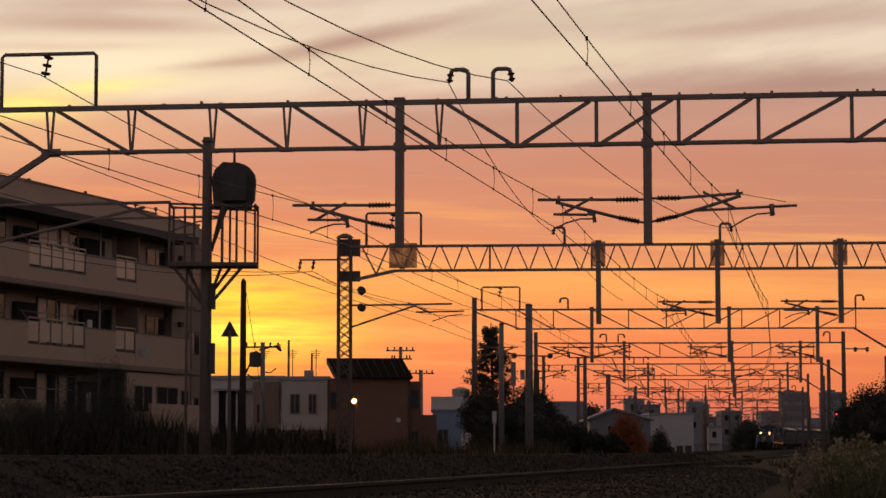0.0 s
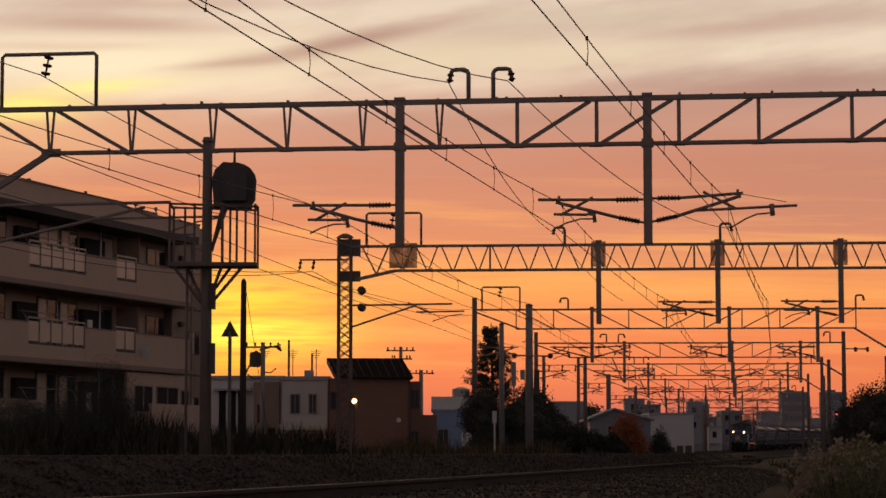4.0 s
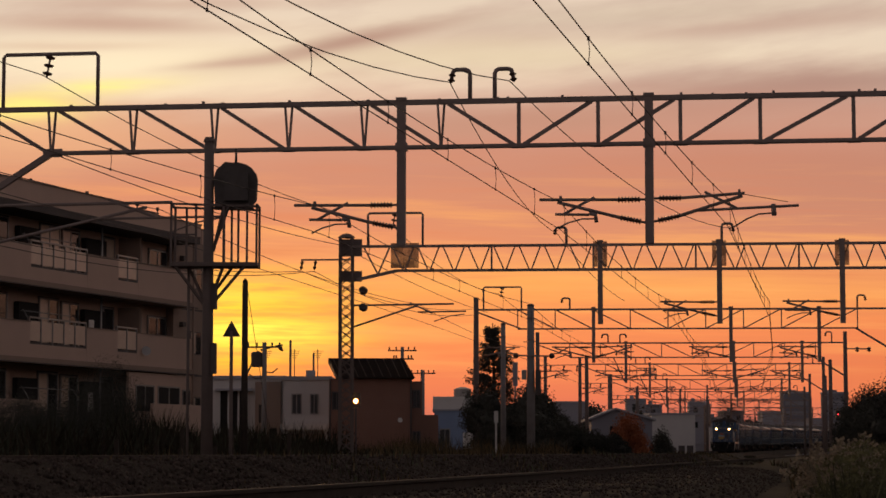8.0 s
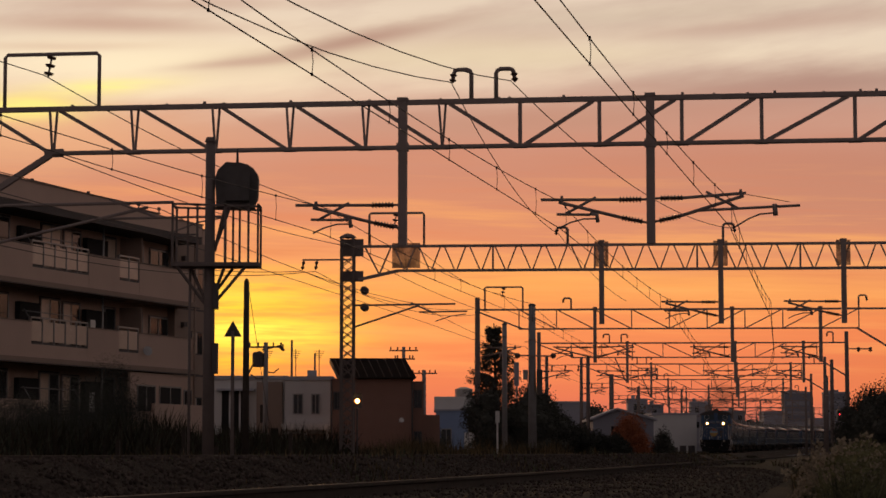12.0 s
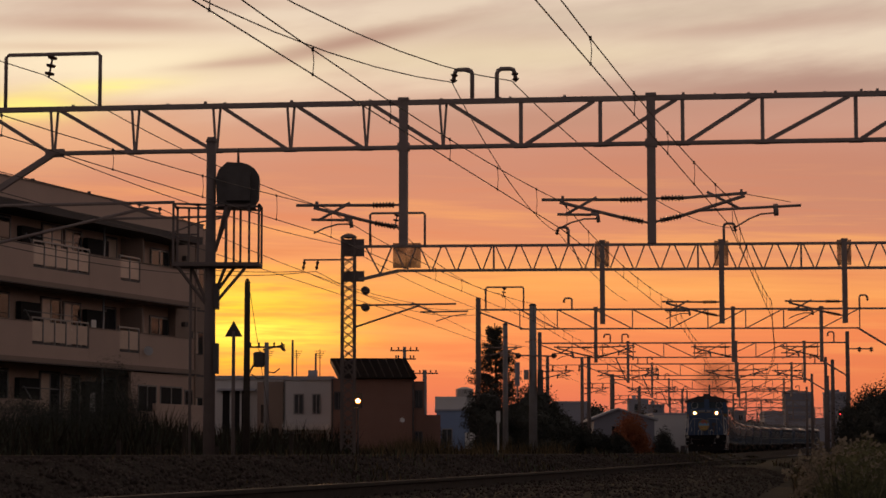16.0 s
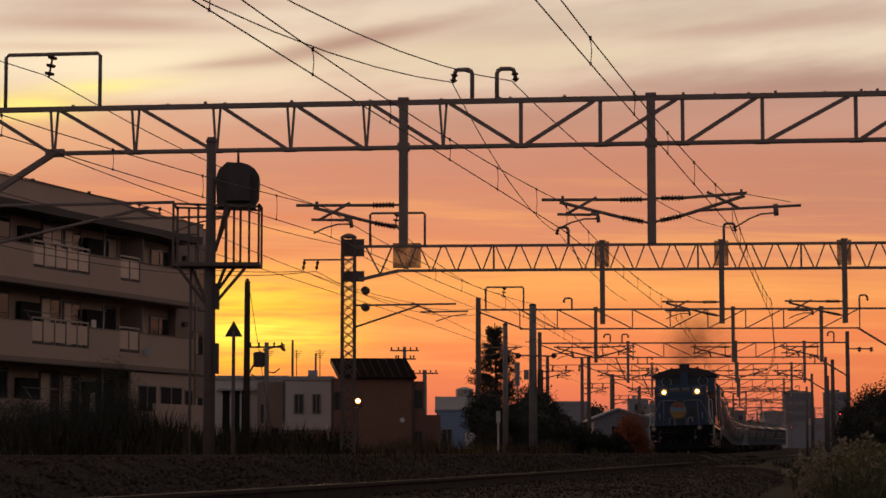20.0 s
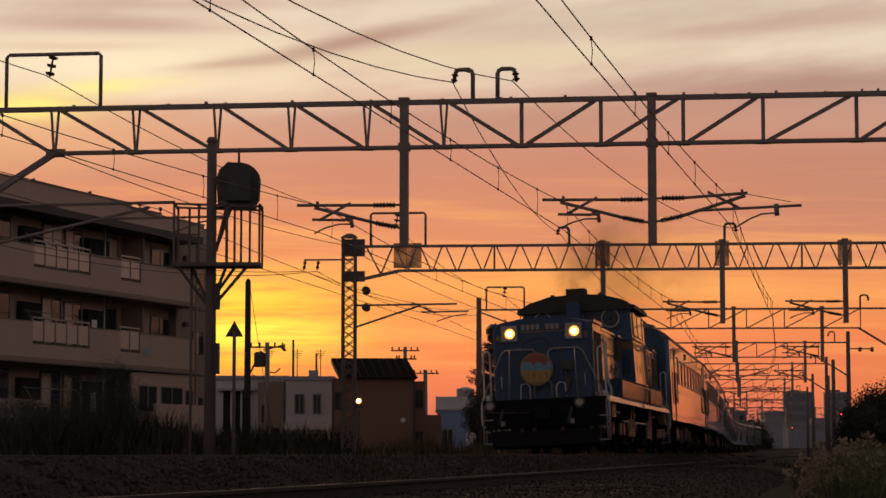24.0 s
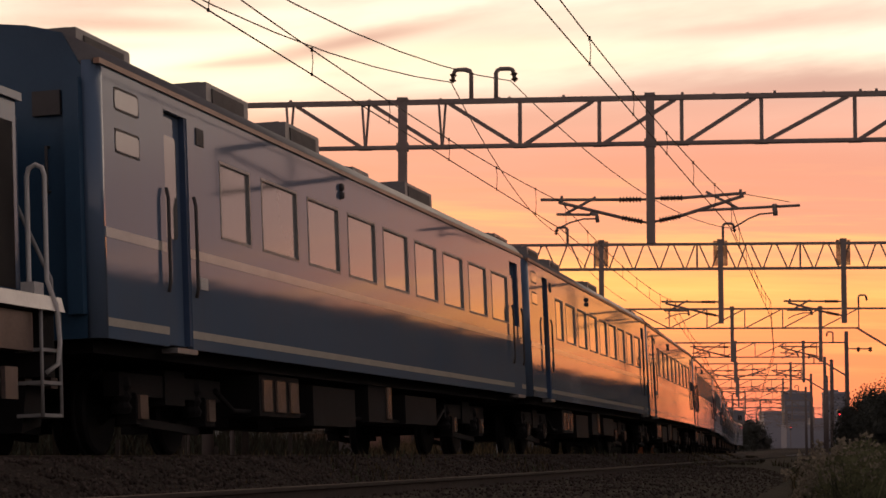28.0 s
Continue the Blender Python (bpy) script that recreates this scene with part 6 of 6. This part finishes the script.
            xa, xb = sorted((xc + f * .012, xc + f * .028))
            part("pane", rbox(xa, xb, y0 + .03, y1 - .03, 3.05, 3.54, w=.005, seg=1), M_CABGLASS, w)
            ring = [(xc + f * .04, s * .87 + .225 * math.cos(a), 3.34 + .225 * math.sin(a)) for a in np.linspace(0, 6.283, 25)]
            part("clear_view_ring", T(ring, .015, 6), M_WHITEP, w, "white ring of the spinning clear-view screen")
            part("spinner_hub", L((xc + f * .03, s * .87, 3.34), (xc + f * .09, s * .87, 3.34), [(0, .04), (1, .02)], n=8), M_DARK, w)
            y0, y1 = sorted((s * .4, s * 1.49))
            xa, xb = sorted((xc, xc + f * .06))
            part("window_sill", rbox(xa, xb, y0, y1, 2.78, 2.82, w=.008, seg=1), M_SATIN, w)
            xa, xb = sorted((xc, xc + f * .006))
            y0, y1 = sorted((s * 1.13, s * 1.47))
            part("gold_band", B(xa, xb, y0, y1, 2.52, 2.72), M_GOLD, e, "gold band round the cab")
            part("cab_locker", rbox(*sorted((xc, xc + f * .03)), *sorted((s * 1.14, s * 1.36)), 1.9, 2.4, w=.01, seg=1), M_NOSE, e)
    for s in (1, -1):
        P = lambda a, b: sorted((s * a, s * b))
        for x0, x1 in ((-8.38, -7.42), (-9.55, -8.65)):
            w = empty("cab_side_window")
            w.parent = e
            part("surround", rbox(x0, x1, *P(1.47, 1.477), 2.86, 3.5, w=.004, seg=1), M_DARK, w)
            part("pane", rbox(x0 + .05, x1 - .05 - (.2 if x1 > -8 else 0), *P(1.477, 1.484), 2.9, 3.46, w=.003, seg=1), M_COACHWIN, w)
            if x1 > -8:
                part("sliding_sash", rbox(x0 + .55, x1 - .04, *P(1.484, 1.496), 2.9, 3.46, w=.003, seg=1), M_COACHWIN, w)
                part("mullion", rbox(x0 + .5, x0 + .55, *P(1.47, 1.5), 2.88, 3.48, w=.004, seg=1), M_ALU, w)
        part("drip_rail", rbox(-9.8, -7.2, *P(1.47, 1.52), 2.78, 2.82, w=.008, seg=1), M_SATIN, e)
        part("gold_band", B(-9.95, -7.08, *P(1.47, 1.475), 2.55, 2.7), M_GOLD, e)
        part("number_plate", rbox(-8.75, -7.75, *P(1.475, 1.485), 2.52, 2.66, w=.004, seg=1), M_DARK, e)
        for k in range(7):
            part("plate_bar", B(-8.68 + k * .135, -8.60 + k * .135, *P(1.485, 1.491), 2.55, 2.63), M_CREAM, e)
        for k in range(2):
            part("plate_bar", B(-7.62 + k * .12, -7.54 + k * .12, *P(1.475, 1.482), 2.52, 2.68), M_CREAM, e)
        part("star_mark", star(-7.75, s, 2.12, .25), M_GOLD, e, "worn pale star on the cab side")
        part("maker_plate", rbox(-8.75, -8.5, *P(1.47, 1.48), 1.95, 2.15, w=.004, seg=1), M_SIDEBOX, e)
        d = empty("cab_door")
        d.parent = e
        part("doorway", rbox(-10.46, -9.98, *P(1.47, 1.478), 1.7, 3.48, w=.004, seg=1), M_NOSE, d)
        part("pane", rbox(-10.38, -10.06, *P(1.478, 1.483), 2.75, 3.4, w=.003, seg=1), M_COACHWIN, d)
        for x in (-10.52, -9.93):
            part("handrail", T([(x, s * 1.48, 1.45), (x, s * 1.53, 1.5), (x, s * 1.53, 2.7), (x, s * 1.48, 2.75)], .015, 6), M_ALU, d)
    # the cab's sides lean in towards the roof
    for ob in set(scene.collection.objects) - before:
        if ob.type == "MESH":
            for v in ob.data.vertices:
                if abs(v.co.y) > 1.2 and v.co.z > 1.17 and ob.name.split(".")[0] not in ("cab_roof", "roof_rivet"):
                    v.co.y -= math.copysign((v.co.z - 1.17) * .036, v.co.y)
    for s in (1, -1):
        P = lambda a, b: sorted((s * a, s * b))
        # running-board lockers
        lk = empty("side_lockers")
        lk.parent = e
        part("case", rbox(-14.75, -3.5, *P(1.12, 1.44), 1.172, 1.64, w=.01, seg=1), M_NOSE, lk)
        xs = [-3.52, -4.3, -4.95, -5.95, -6.9, -7.5, -8.15, -8.75, -9.3, -9.8, -10.1, -11.6, -12.9, -14.73]
        for a, b in zip(xs, xs[1:]):
            part("locker_door", rbox(b + .012, a - .012, *P(1.44, 1.456), 1.2, 1.615, w=.006, seg=1), M_LOCK, lk)
            part("locker_latch", B(a - .16, a - .06, *P(1.456, 1.474), 1.55, 1.575), M_DARK, lk)
            part("locker_hinge", B((a + b) / 2 - .04, (a + b) / 2 + .04, *P(1.456, 1.469), 1.2, 1.24), M_DARK, lk)
        part("top_lip", rbox(-14.78, -3.47, *P(1.1, 1.465), 1.64, 1.66, w=.004, seg=1), M_DARK, lk)
        for x in (-9.95, -10.25):
            part("grab_handle", T([(x - .07, s * 1.45, 1.2), (x - .07, s * 1.5, 1.22), (x - .07, s * 1.5, 1.56), (x + .07, s * 1.5, 1.56), (x + .07, s * 1.5, 1.22), (x + .07, s * 1.45, 1.2)], .014, 5), M_DARK, lk)
        # tanks, pipes and boxes under the deck
        for x0, x1, z0, z1 in ((-7.75, -6.35, .29, .73), (-12.6, -11.4, .28, .75)):
            t = empty("fuel_tank")
            t.parent = e
            part("shell", rbox(x0 + .1, x1 - .1, *P(.7, 1.24), z0, z1, w=.03), M_BLACKP, t)
            part("cover_plate", rbox(x0, x1, *P(1.24, 1.3), z0, z1, w=.015), M_LOCK, t, "worn cover plate with the sky's reflection in its colour")
            for x in (x0 + .6, x1 - .55):
                part("plate_seam", B(x - .012, x + .012, *P(1.3, 1.304), z0 + .02, z1 - .02), M_DARK, t)
            for x in (x0 + .35, x1 - .3):
                part("strap", rbox(x - .05, x + .05, *P(1.3, 1.34), z0 + .2, z1 + .3, w=.008, seg=1), M_SIDEBOX, t)
        for x0, x1, z0, z1 in ((-1.4, -1.08, .32, .62), (-2.2, -1.88, .32, .62), (-3.86, -3.54, .32, .6), (-4.7, -4.38, .32, .6), (-14.35, -14.05, .3, .56), (-15.1, -14.8, .3, .56), (-16.1, -15.85, .32, .58), (-16.7, -16.45, .32, .58)):
            part("equipment_cover", rbox(x0, x1, *P(1.31, 1.35), z0, z1, w=.015, seg=1), M_LOCK, e, "worn equipment cover with the sky's reflection in its colour")
        part("sand_box", rbox(-2.6, -1.7, *P(1.2, 1.36), .72, 1.04, w=.02), M_SIDEBOX, e)
        part("sand_box", rbox(-17.0, -16.3, *P(1.2, 1.36), .72, 1.04, w=.02), M_SIDEBOX, e)
        part("air_pipe", T([(-2.8, s * 1.25, .88), (-4.6, s * 1.25, .86), (-5.1, s * 1.25, .66), (-12.4, s * 1.25, .66), (-12.9, s * 1.25, .9), (-16.2, s * 1.25, .9)], .03, 6), M_SIDEBOX, e)
        part("air_reservoir", L((-8.0, s * 1.0, .55), (-9.8, s * 1.0, .55), [(0, .1), (.05, .2), (.95, .2), (1, .1)], n=14), M_BLACKP, e)
        for k in range(12):
            x = -3 - k * 1.1
            part("hanger_bracket", S((x, s * 1.28, 1.05), (x - .05, s * 1.2, .78), .05, .07), M_BLACKP, e)
        # corner ladders and handrails
        for x in (-.3, -17.25):
            for dz in (.18, .45, .72):
                part("step", rbox(x - .2, x + .2, *P(1.18, 1.42), dz, dz + .03, w=.006, seg=1), M_RAILP, e)
            for dx in (-.2, .2):
                part("ladder_rail", T([(x + dx, s * 1.41, .18), (x + dx, s * 1.41, 1.1)], .016, 5), M_RAILP, e)
            f = 1 if x > -5 else -1
            part("corner_rail", T([(x, s * 1.36, .55), (x + f * .05, s * 1.45, .62), (x + f * .08, s * 1.46, .8), (x + f * .05, s * 1.45, 1.1), (x, s * 1.39, 1.32), (x, s * 1.39, 2.2), (x, s * 1.37, 2.27), (x, s * 1.31, 2.3), (x, s * 1.25, 2.27), (x, s * 1.23, 2.2), (x, s * 1.23, 1.3), (x, s * 1.3, 1.17)], .022, 6), M_WHITEP, e, "white hairpin handrail")
            part("rail_foot", rbox(x - .1 - f * .1, x + .1 - f * .1, *P(1.24, 1.36), 1.17, 1.3, w=.04), M_WHITEP, e)
        for k in range(2):
            x = -2.1 - k * .16
            part("bent_handrail", T([(x, s * 1.3, 1.17), (x - .12, s * 1.3, 1.4), (x - .06, s * 1.24, 1.55), (x - .06, s * 1.2, 2.5), (x - .12, s * 1.16, 2.56)], .025, 6), M_WHITEP, e)
    # the nose: lamps, plate, badge and rails
    nose(e, -.15, 1, True)
    nose(e, -17.4, -1, False)
    part("body_marker", L((-8.9, 1.425, 1.1), (-8.9, 1.46, 1.1), [(0, .06), (1, .06)], n=12), M_WHITEP, e)
    bogie(e, -3.2, 2.2)
    bogie(e, -14.4, 2.2)
    bogie(e, -8.8, 1.9)
    return tagged(e, "blue diesel locomotive with gold bands and lit headlights", "locomotive")


def letter(ch, size, m):
    """One character of the built-in font as a thin mesh."""
    cu = bpy.data.curves.new("letter", "FONT")
    cu.body, cu.size, cu.extrude = ch, size, .004
    ob = new("letter", cu)
    bpy.context.view_layer.update()
    me = bpy.data.meshes.new_from_object(ob.evaluated_get(bpy.context.evaluated_depsgraph_get()))
    bm = bmesh.new()
    bm.from_mesh(me)
    bm.transform(m)
    bpy.data.objects.remove(ob)
    bpy.data.meshes.remove(me)
    return bm


def star(x, s, z, r):
    bm = bmesh.new()
    pts = []
    for k, q in enumerate((1.25, .2, .5, .2, .62, .16, 1.25, .16, .62, .2, .5, .2)):
        a = math.pi / 2 + k * math.pi / 6
        pts.append((x + r * q * math.cos(a), z + r * q * math.sin(a)))
    f = [bm.verts.new((a, s * 1.4715, b)) for a, b in pts]
    g = [bm.verts.new((a, s * 1.474, b)) for a, b in pts]
    bm.faces.new(g)
    for i in range(12):
        bm.faces.new((f[i], f[(i + 1) % 12], g[(i + 1) % 12], g[i]))
    return bm


def nose(e, x, f, lit):
    D = lambda a, b: sorted((x + f * a, x + f * b))
    for s in (-1, 1):
        yc = s * .735
        h = empty("headlight")
        h.parent = e
        part("bezel", rbox(*D(0, .05), yc - .21, yc + .21, 2.47, 2.87, w=.02), M_CABF, h, "square blue bezel")
        part("reflector", rbox(*D(.05, .056), yc - .18, yc + .18, 2.5, 2.84, w=.003, seg=1), M_SILVER, h)
        part("lens_rim", L((x + f * .056, yc + .02, 2.66), (x + f * .08, yc + .02, 2.66), [(0, .135), (1, .125)], n=20), M_SILVER, h)
        part("lens", L((x + f * .08, yc + .02, 2.66), (x + f * .1, yc + .02, 2.66), [(0, .115), (.6, .11), (1, .08)], n=20), M_AMBER if lit else M_SILVER, h, "bright warm lamp" if lit else "")
        part("bulb", L((x + f * .095, yc + .02, 2.66), (x + f * .112, yc + .02, 2.66), [(0, .06), (.6, .056), (1, .04)], n=14), M_HEAD if lit else M_SILVER, h)
        part("side_lamp", L((x + f * .056, yc - s * .12 - .05, 2.58), (x + f * .07, yc - s * .12 - .05, 2.58), [(0, .035), (1, .03)], n=10), M_SILVER, h)
        part("gold_band", B(*D(-.02, .004), *sorted((s * .955, s * 1.035)), 2.52, 2.64), M_GOLD, e)
    part("number_panel", rbox(*D(0, .02), -.5, .44, 2.72, 2.87, w=.004, seg=1), M_NOSE, e)
    for k in range(8):
        if k != 4:
            part("number_bar", B(*D(.02, .03), -.46 + k * .112, -.46 + k * .112 + .08, 2.735, 2.855), M_RAILP, e, "pale raised number shown as bars")
    part("nose_seam", B(*D(0, .008), -.62, .58, 2.685, 2.705), M_GOLD, e)
    # rails on the front deck
    for s in (-1, 1):
        pts = [(x + f * .12, s * .2, 1.17), (x + f * .12, s * .2, 1.45), (x + f * .12, s * .14, 1.6), (x + f * .12, s * .14, 2.2), (x + f * .12, s * .2, 2.28), (x + f * .12, s * .8, 2.29), (x + f * .12, s * .92, 2.22), (x + f * .11, s * 1.32, 1.35), (x + f * .11, s * 1.32, 1.17)]
        part("front_handrail", T(pts, .018, 6), M_RAILP, e, "worn white handrail")
        part("front_handrail", T([(x + f * .12, s * .74, 2.29), (x + f * .12, s * .78, 1.17)], .016, 6), M_RAILP, e)
        part("low_rail", T([(x + f * .12, s * .3, 1.17), (x + f * .12, s * .3, 1.45), (x + f * .12, s * .38, 1.52), (x + f * .12, s * .5, 1.5), (x + f * .12, s * .52, 1.17)], .016, 6), M_WHITEP, e)
        part("nose_hook", T([(x + f * .01, s * .95, 1.7), (x + f * .05, s * .95, 1.7), (x + f * .05, s * .95, 1.45), (x + f * .01, s * .95, 1.45)], .012, 5), M_WHITEP, e)
    for k in range(3):
        part("jumper_cable", T([(x + f * .04, .5 + .06 * k, 1.85 - .1 * k), (x + f * .12, .52 + .05 * k, 1.6), (x + f * .1, .55, 1.35), (x + f * .14, .48, 1.2)], .028, 6), M_DARK, e)
    part("jumper_box", rbox(*D(0, .1), .42, .7, 1.8, 2.0, w=.03), M_DARK, e)
    if not lit:
        return
    # round badge with a flower picture
    b = empty("head_badge")
    b.parent = e
    yb, zb, R = -.12, 1.83, .38
    xb = x + f * .2
    part("disc", L((xb, yb, zb), (xb + f * .03, yb, zb), [(0, R), (.8, R), (1, R - .02)], n=40), M_GOLD, b, "round train badge")
    bands = ((M_B_RED, .12, .34, .28), (M_B_GREEN, .18, .3, .33), (M_B_BLUE, -.02, .16, .34), (M_B_YEL, -.3, -.02, .34))
    for mat, z0, z1, r in bands:
        bm = bmesh.new()
        up, lo = [], []
        for k in range(25):
            y = -r + 2 * r * k / 24
            m = math.sqrt(max(0, .345 ** 2 - y * y))
            if m > z0 and -m < z1:
                up.append((y, min(z1, m))), lo.append((y, max(z0, -m)))
        d = .032 + .002 * bands.index((mat, z0, z1, r))
        vu = [bm.verts.new((xb + f * d, yb + y, zb + z)) for y, z in up]
        vl = [bm.verts.new((xb + f * d, yb + y, zb + z)) for y, z in lo]
        for i in range(len(vu) - 1):
            bm.faces.new((vu[i], vu[i + 1], vl[i + 1], vl[i]))
        part("badge_field", bm, mat, b)
    for dy, dz, r in ((-.14, .22, .07), (0, .26, .085), (.14, .2, .075), (-.05, .15, .06), (.2, .12, .05)):
        part("badge_flower", L((xb + f * .038, yb + dy, zb + dz), (xb + f * .044, yb + dy, zb + dz), [(0, r), (1, r * .9)], n=9), M_B_RED, b)
    for k, ch in enumerate("\u306f\u307e\u306a\u3059"):
        part("badge_letter", letter(ch, .15, Matrix.Translation((xb + f * .044, yb - .285 + k * .148, zb - .2)) @ pose(0, 0, 0, 90, 0, 90)), M_B_RED, b)
    part("badge_hoop", T([(x + f * .02, yb + .42 * math.cos(a), zb + .3 + .42 * math.sin(a)) for a in np.linspace(.2, 2.94, 12)], .014, 5), M_NOSE, b)
    part("badge_bracket", S((x, yb, zb - .4), (xb, yb, zb - .36), .05), M_DARK, b)


M_B_RED = material("badge_red", (.42, .1, .08), .5, 0, (.34, .09, .09), 20, 60, .05)
M_B_GREEN = material("badge_green", (.12, .25, .06), .5, 0, None, 20, 60, .05)
M_B_BLUE = material("badge_sky_blue", (.2, .42, .62), .5, 0, None, 8, 60, .05)
M_B_YEL = material("badge_yellow", (.5, .36, .1), .5, 0, (.44, .29, .08), 8, 60, .05)


def smoke_material():
    m = bpy.data.materials.new("thin_exhaust_smoke")
    m.use_nodes = True
    n = Nodes(m.node_tree)
    at = n.add("ShaderNodeTexCoord").outputs["Object"]
    s = n.add("ShaderNodeSeparateXYZ", Vector=at)
    r2 = n.math("ADD", n.math("POWER", n.math("ABSOLUTE", s.outputs[1]), 2), n.math("POWER", n.math("ABSOLUTE", s.outputs[2]), 2))
    fall = n.math("SUBTRACT", 1, r2, True)
    wisp = n.ramp(n.noise(at, 1.6, 4, .6), [(.3, grey(0)), (.7, grey(1))])
    a = n.math("MULTIPLY", n.math("MULTIPLY", n.math("MULTIPLY", fall, fall), wisp), .4)
    d = n.add("ShaderNodeBsdfDiffuse", Color=(.2, .115, .07, 1))
    t = n.add("ShaderNodeBsdfTransparent")
    mx = n.add("ShaderNodeMixShader", i0=a, i1=t.outputs[0], i2=d.outputs[0])
    n.add("ShaderNodeOutputMaterial", Surface=mx.outputs[0])
    return m


M_SMOKE = smoke_material()


def build_smoke():
    """Puffs of thin smoke that trail from the exhaust."""
    e = empty("exhaust_smoke")
    rng = random.Random(5)
    for k, (x, y, z, r) in enumerate(((-6.8, 0, 4.3, .55), (-8.4, .1, 4.7, 1.2), (-11.0, .3, 5.1, 1.75), (-14.5, .5, 5.4, 2.15), (-19, .8, 5.6, 2.5))):
        bm = bmesh.new()
        bmesh.ops.create_icosphere(bm, subdivisions=4, radius=1)
        bmesh.ops.delete(bm, geom=[v for v in bm.verts if v.co.x < -.02], context="VERTS")
        for v in bm.verts:
            q = 1 + .16 * noise.noise(v.co * 1.7 + Vector((k * 3.1, 0, 0)))
            v.co = Vector((v.co.x * .5, v.co.y, v.co.z)) * q
        ob = part("puff", bm, M_SMOKE, e, smooth=True)
        ob.matrix_basis = Matrix.LocRotScale((x, y, z), Euler((rng.uniform(0, 6), 0, 0)), (r, r, r))
        ob.visible_shadow = False
    return tagged(e, "thin brown exhaust smoke trailing above the locomotive", "smoke")


smoke = build_smoke()
loco = build_loco()
coaches = [build_coach()]
coaches += [copy_thing(coaches[0], Matrix()) for _ in range(12)]


# ---- loose ballast stones ----
def stone_mesh(rng):
    bm = bmesh.new()
    bmesh.ops.create_icosphere(bm, subdivisions=1, radius=.5)
    for v in bm.verts:
        v.co = Vector((v.co.x * rng.uniform(.75, 1.25), v.co.y * rng.uniform(.7, 1.1), v.co.z * rng.uniform(.55, .9)))
    me = bpy.data.meshes.new("stone")
    bm.to_mesh(me)
    bm.free()
    me.materials.append(M_STONE)
    return me


def ballast_stones():
    rng = random.Random(77)
    forms = [stone_mesh(rng) for _ in range(7)]
    for k in range(300):
        s, o = rng.uniform(-9, 9), rng.uniform(1.2, 3.0)
        x, y, _ = on_line(s, o)
        ob = new("stone", forms[k % 7])
        ob.parent = bed
        r = rng.uniform(.032, .06)
        ob.matrix_basis = Matrix.LocRotScale((x, y, bed_height(o) + .025 * noise.noise((x * 1.7, y * 1.7, 0)) + r * .2), Euler([rng.uniform(0, 6.28) for _ in range(3)]), (r, r, r))
    base = [[np.array([v.co for v in m.vertices]), [tuple(p.vertices) for p in m.polygons]] for m in forms]
    vs, fs, n = [], [], 0
    for k in range(46000):
        t = rng.random()
        s = -12 + 70 * t ** 1.6
        near = k % 2 == 0 and s < 50
        o = rng.uniform(-2.4, 2.6) if near else rng.uniform(1.45, 2.9)
        x, y, _ = on_siding(s, o) if near else on_line(s, o)
        co, po = base[k % 7]
        r = rng.uniform(.022, .05)
        R = np.array(Euler([rng.uniform(0, 6.28) for _ in range(3)]).to_matrix())
        z = (float(np.interp(o, [-3.2, -1.6, -.2, .3, 1.5, 2.0, 3.4], [-.6, -.375, -.39, -.41, -.44, -.5, -.95])) if near else bed_height(o)) + .025 * noise.noise((x * 1.7, y * 1.7, 0)) + r * .12
        vs.append(co @ R.T * r + np.array((x, y, z)))
        fs += [tuple(i + n for i in f) for f in po]
        n += len(co)
    me = bpy.data.meshes.new("ballast_stones")
    me.from_pydata(np.concatenate(vs).tolist(), [], fs)
    me.materials.append(M_STONE)
    ob = new("ballast_stones", me)
    tagged(ob, "loose grey brown ballast stones along the track", "stones", kind="stuff")


ballast_stones()

# distance of the train's front end along the line: seconds, metres
FRONT = [(0, 368.0), (1, 353.6), (2, 339.3), (3, 325.0), (4, 310.8), (5, 296.7), (6, 282.6), (7, 268.6), (8, 254.7), (9, 240.8), (10, 226.9), (11, 213.0),
         (12, 199.0), (13, 185.0), (14, 171.0), (15, 157.0), (16, 143.0), (17, 129.0), (18, 115.3), (19, 101.8), (20, 88.5), (21, 75.5), (22, 62.65), (23, 49.95),
         (23.5, 43.6), (24, 37.28), (24.5, 30.95), (25, 24.62), (25.5, 18.32), (26, 12.03), (26.5, 5.77), (27, -.45), (27.5, -6.65), (28, -12.95)]


def ride(s, b0, b1):
    """Pose of a vehicle whose front end is s along the line, with bogies b0 and b1 behind it."""
    xa, ya, _ = on_line(s + b0)
    xb, yb, _ = on_line(s + b1)
    d = math.atan2(ya - yb, xa - xb)
    c = cant(s + (b0 + b1) / 2)
    m = Matrix.Translation((xa, ya, .5 * abs(c) + rise(s + (b0 + b1) / 2))) @ Matrix.Rotation(d, 4, "Z") @ Matrix.Rotation(c, 4, "X")
    return m @ Matrix.Translation((b0, 0, 0))


def motions():
    walk(loco, [(t, ride(s, 3.2, 14.8)) for t, s in FRONT])
    walk(smoke, [(t, ride(s, 3.2, 14.8) @ pose(0, .12 * math.sin(2.1 * t), .1 * math.sin(1.3 * t))) for t, s in FRONT])
    for i, p in enumerate(smoke.children):
        k, size = p.matrix_basis.copy(), p.scale.copy()
        walk(p, [(t, k @ pose(.0, .05 * math.sin(t * 1.7 + i), .06 * math.sin(t * 2.3 + 2 * i), 12 * t + 40 * i)) for t in range(0, 29)])
        p.scale = size
    for i, c in enumerate(coaches):
        walk(c, [(t, ride(s + 18.25 + 21.3 * i, 3.2, 17.6)) for t, s in FRONT])


motions()
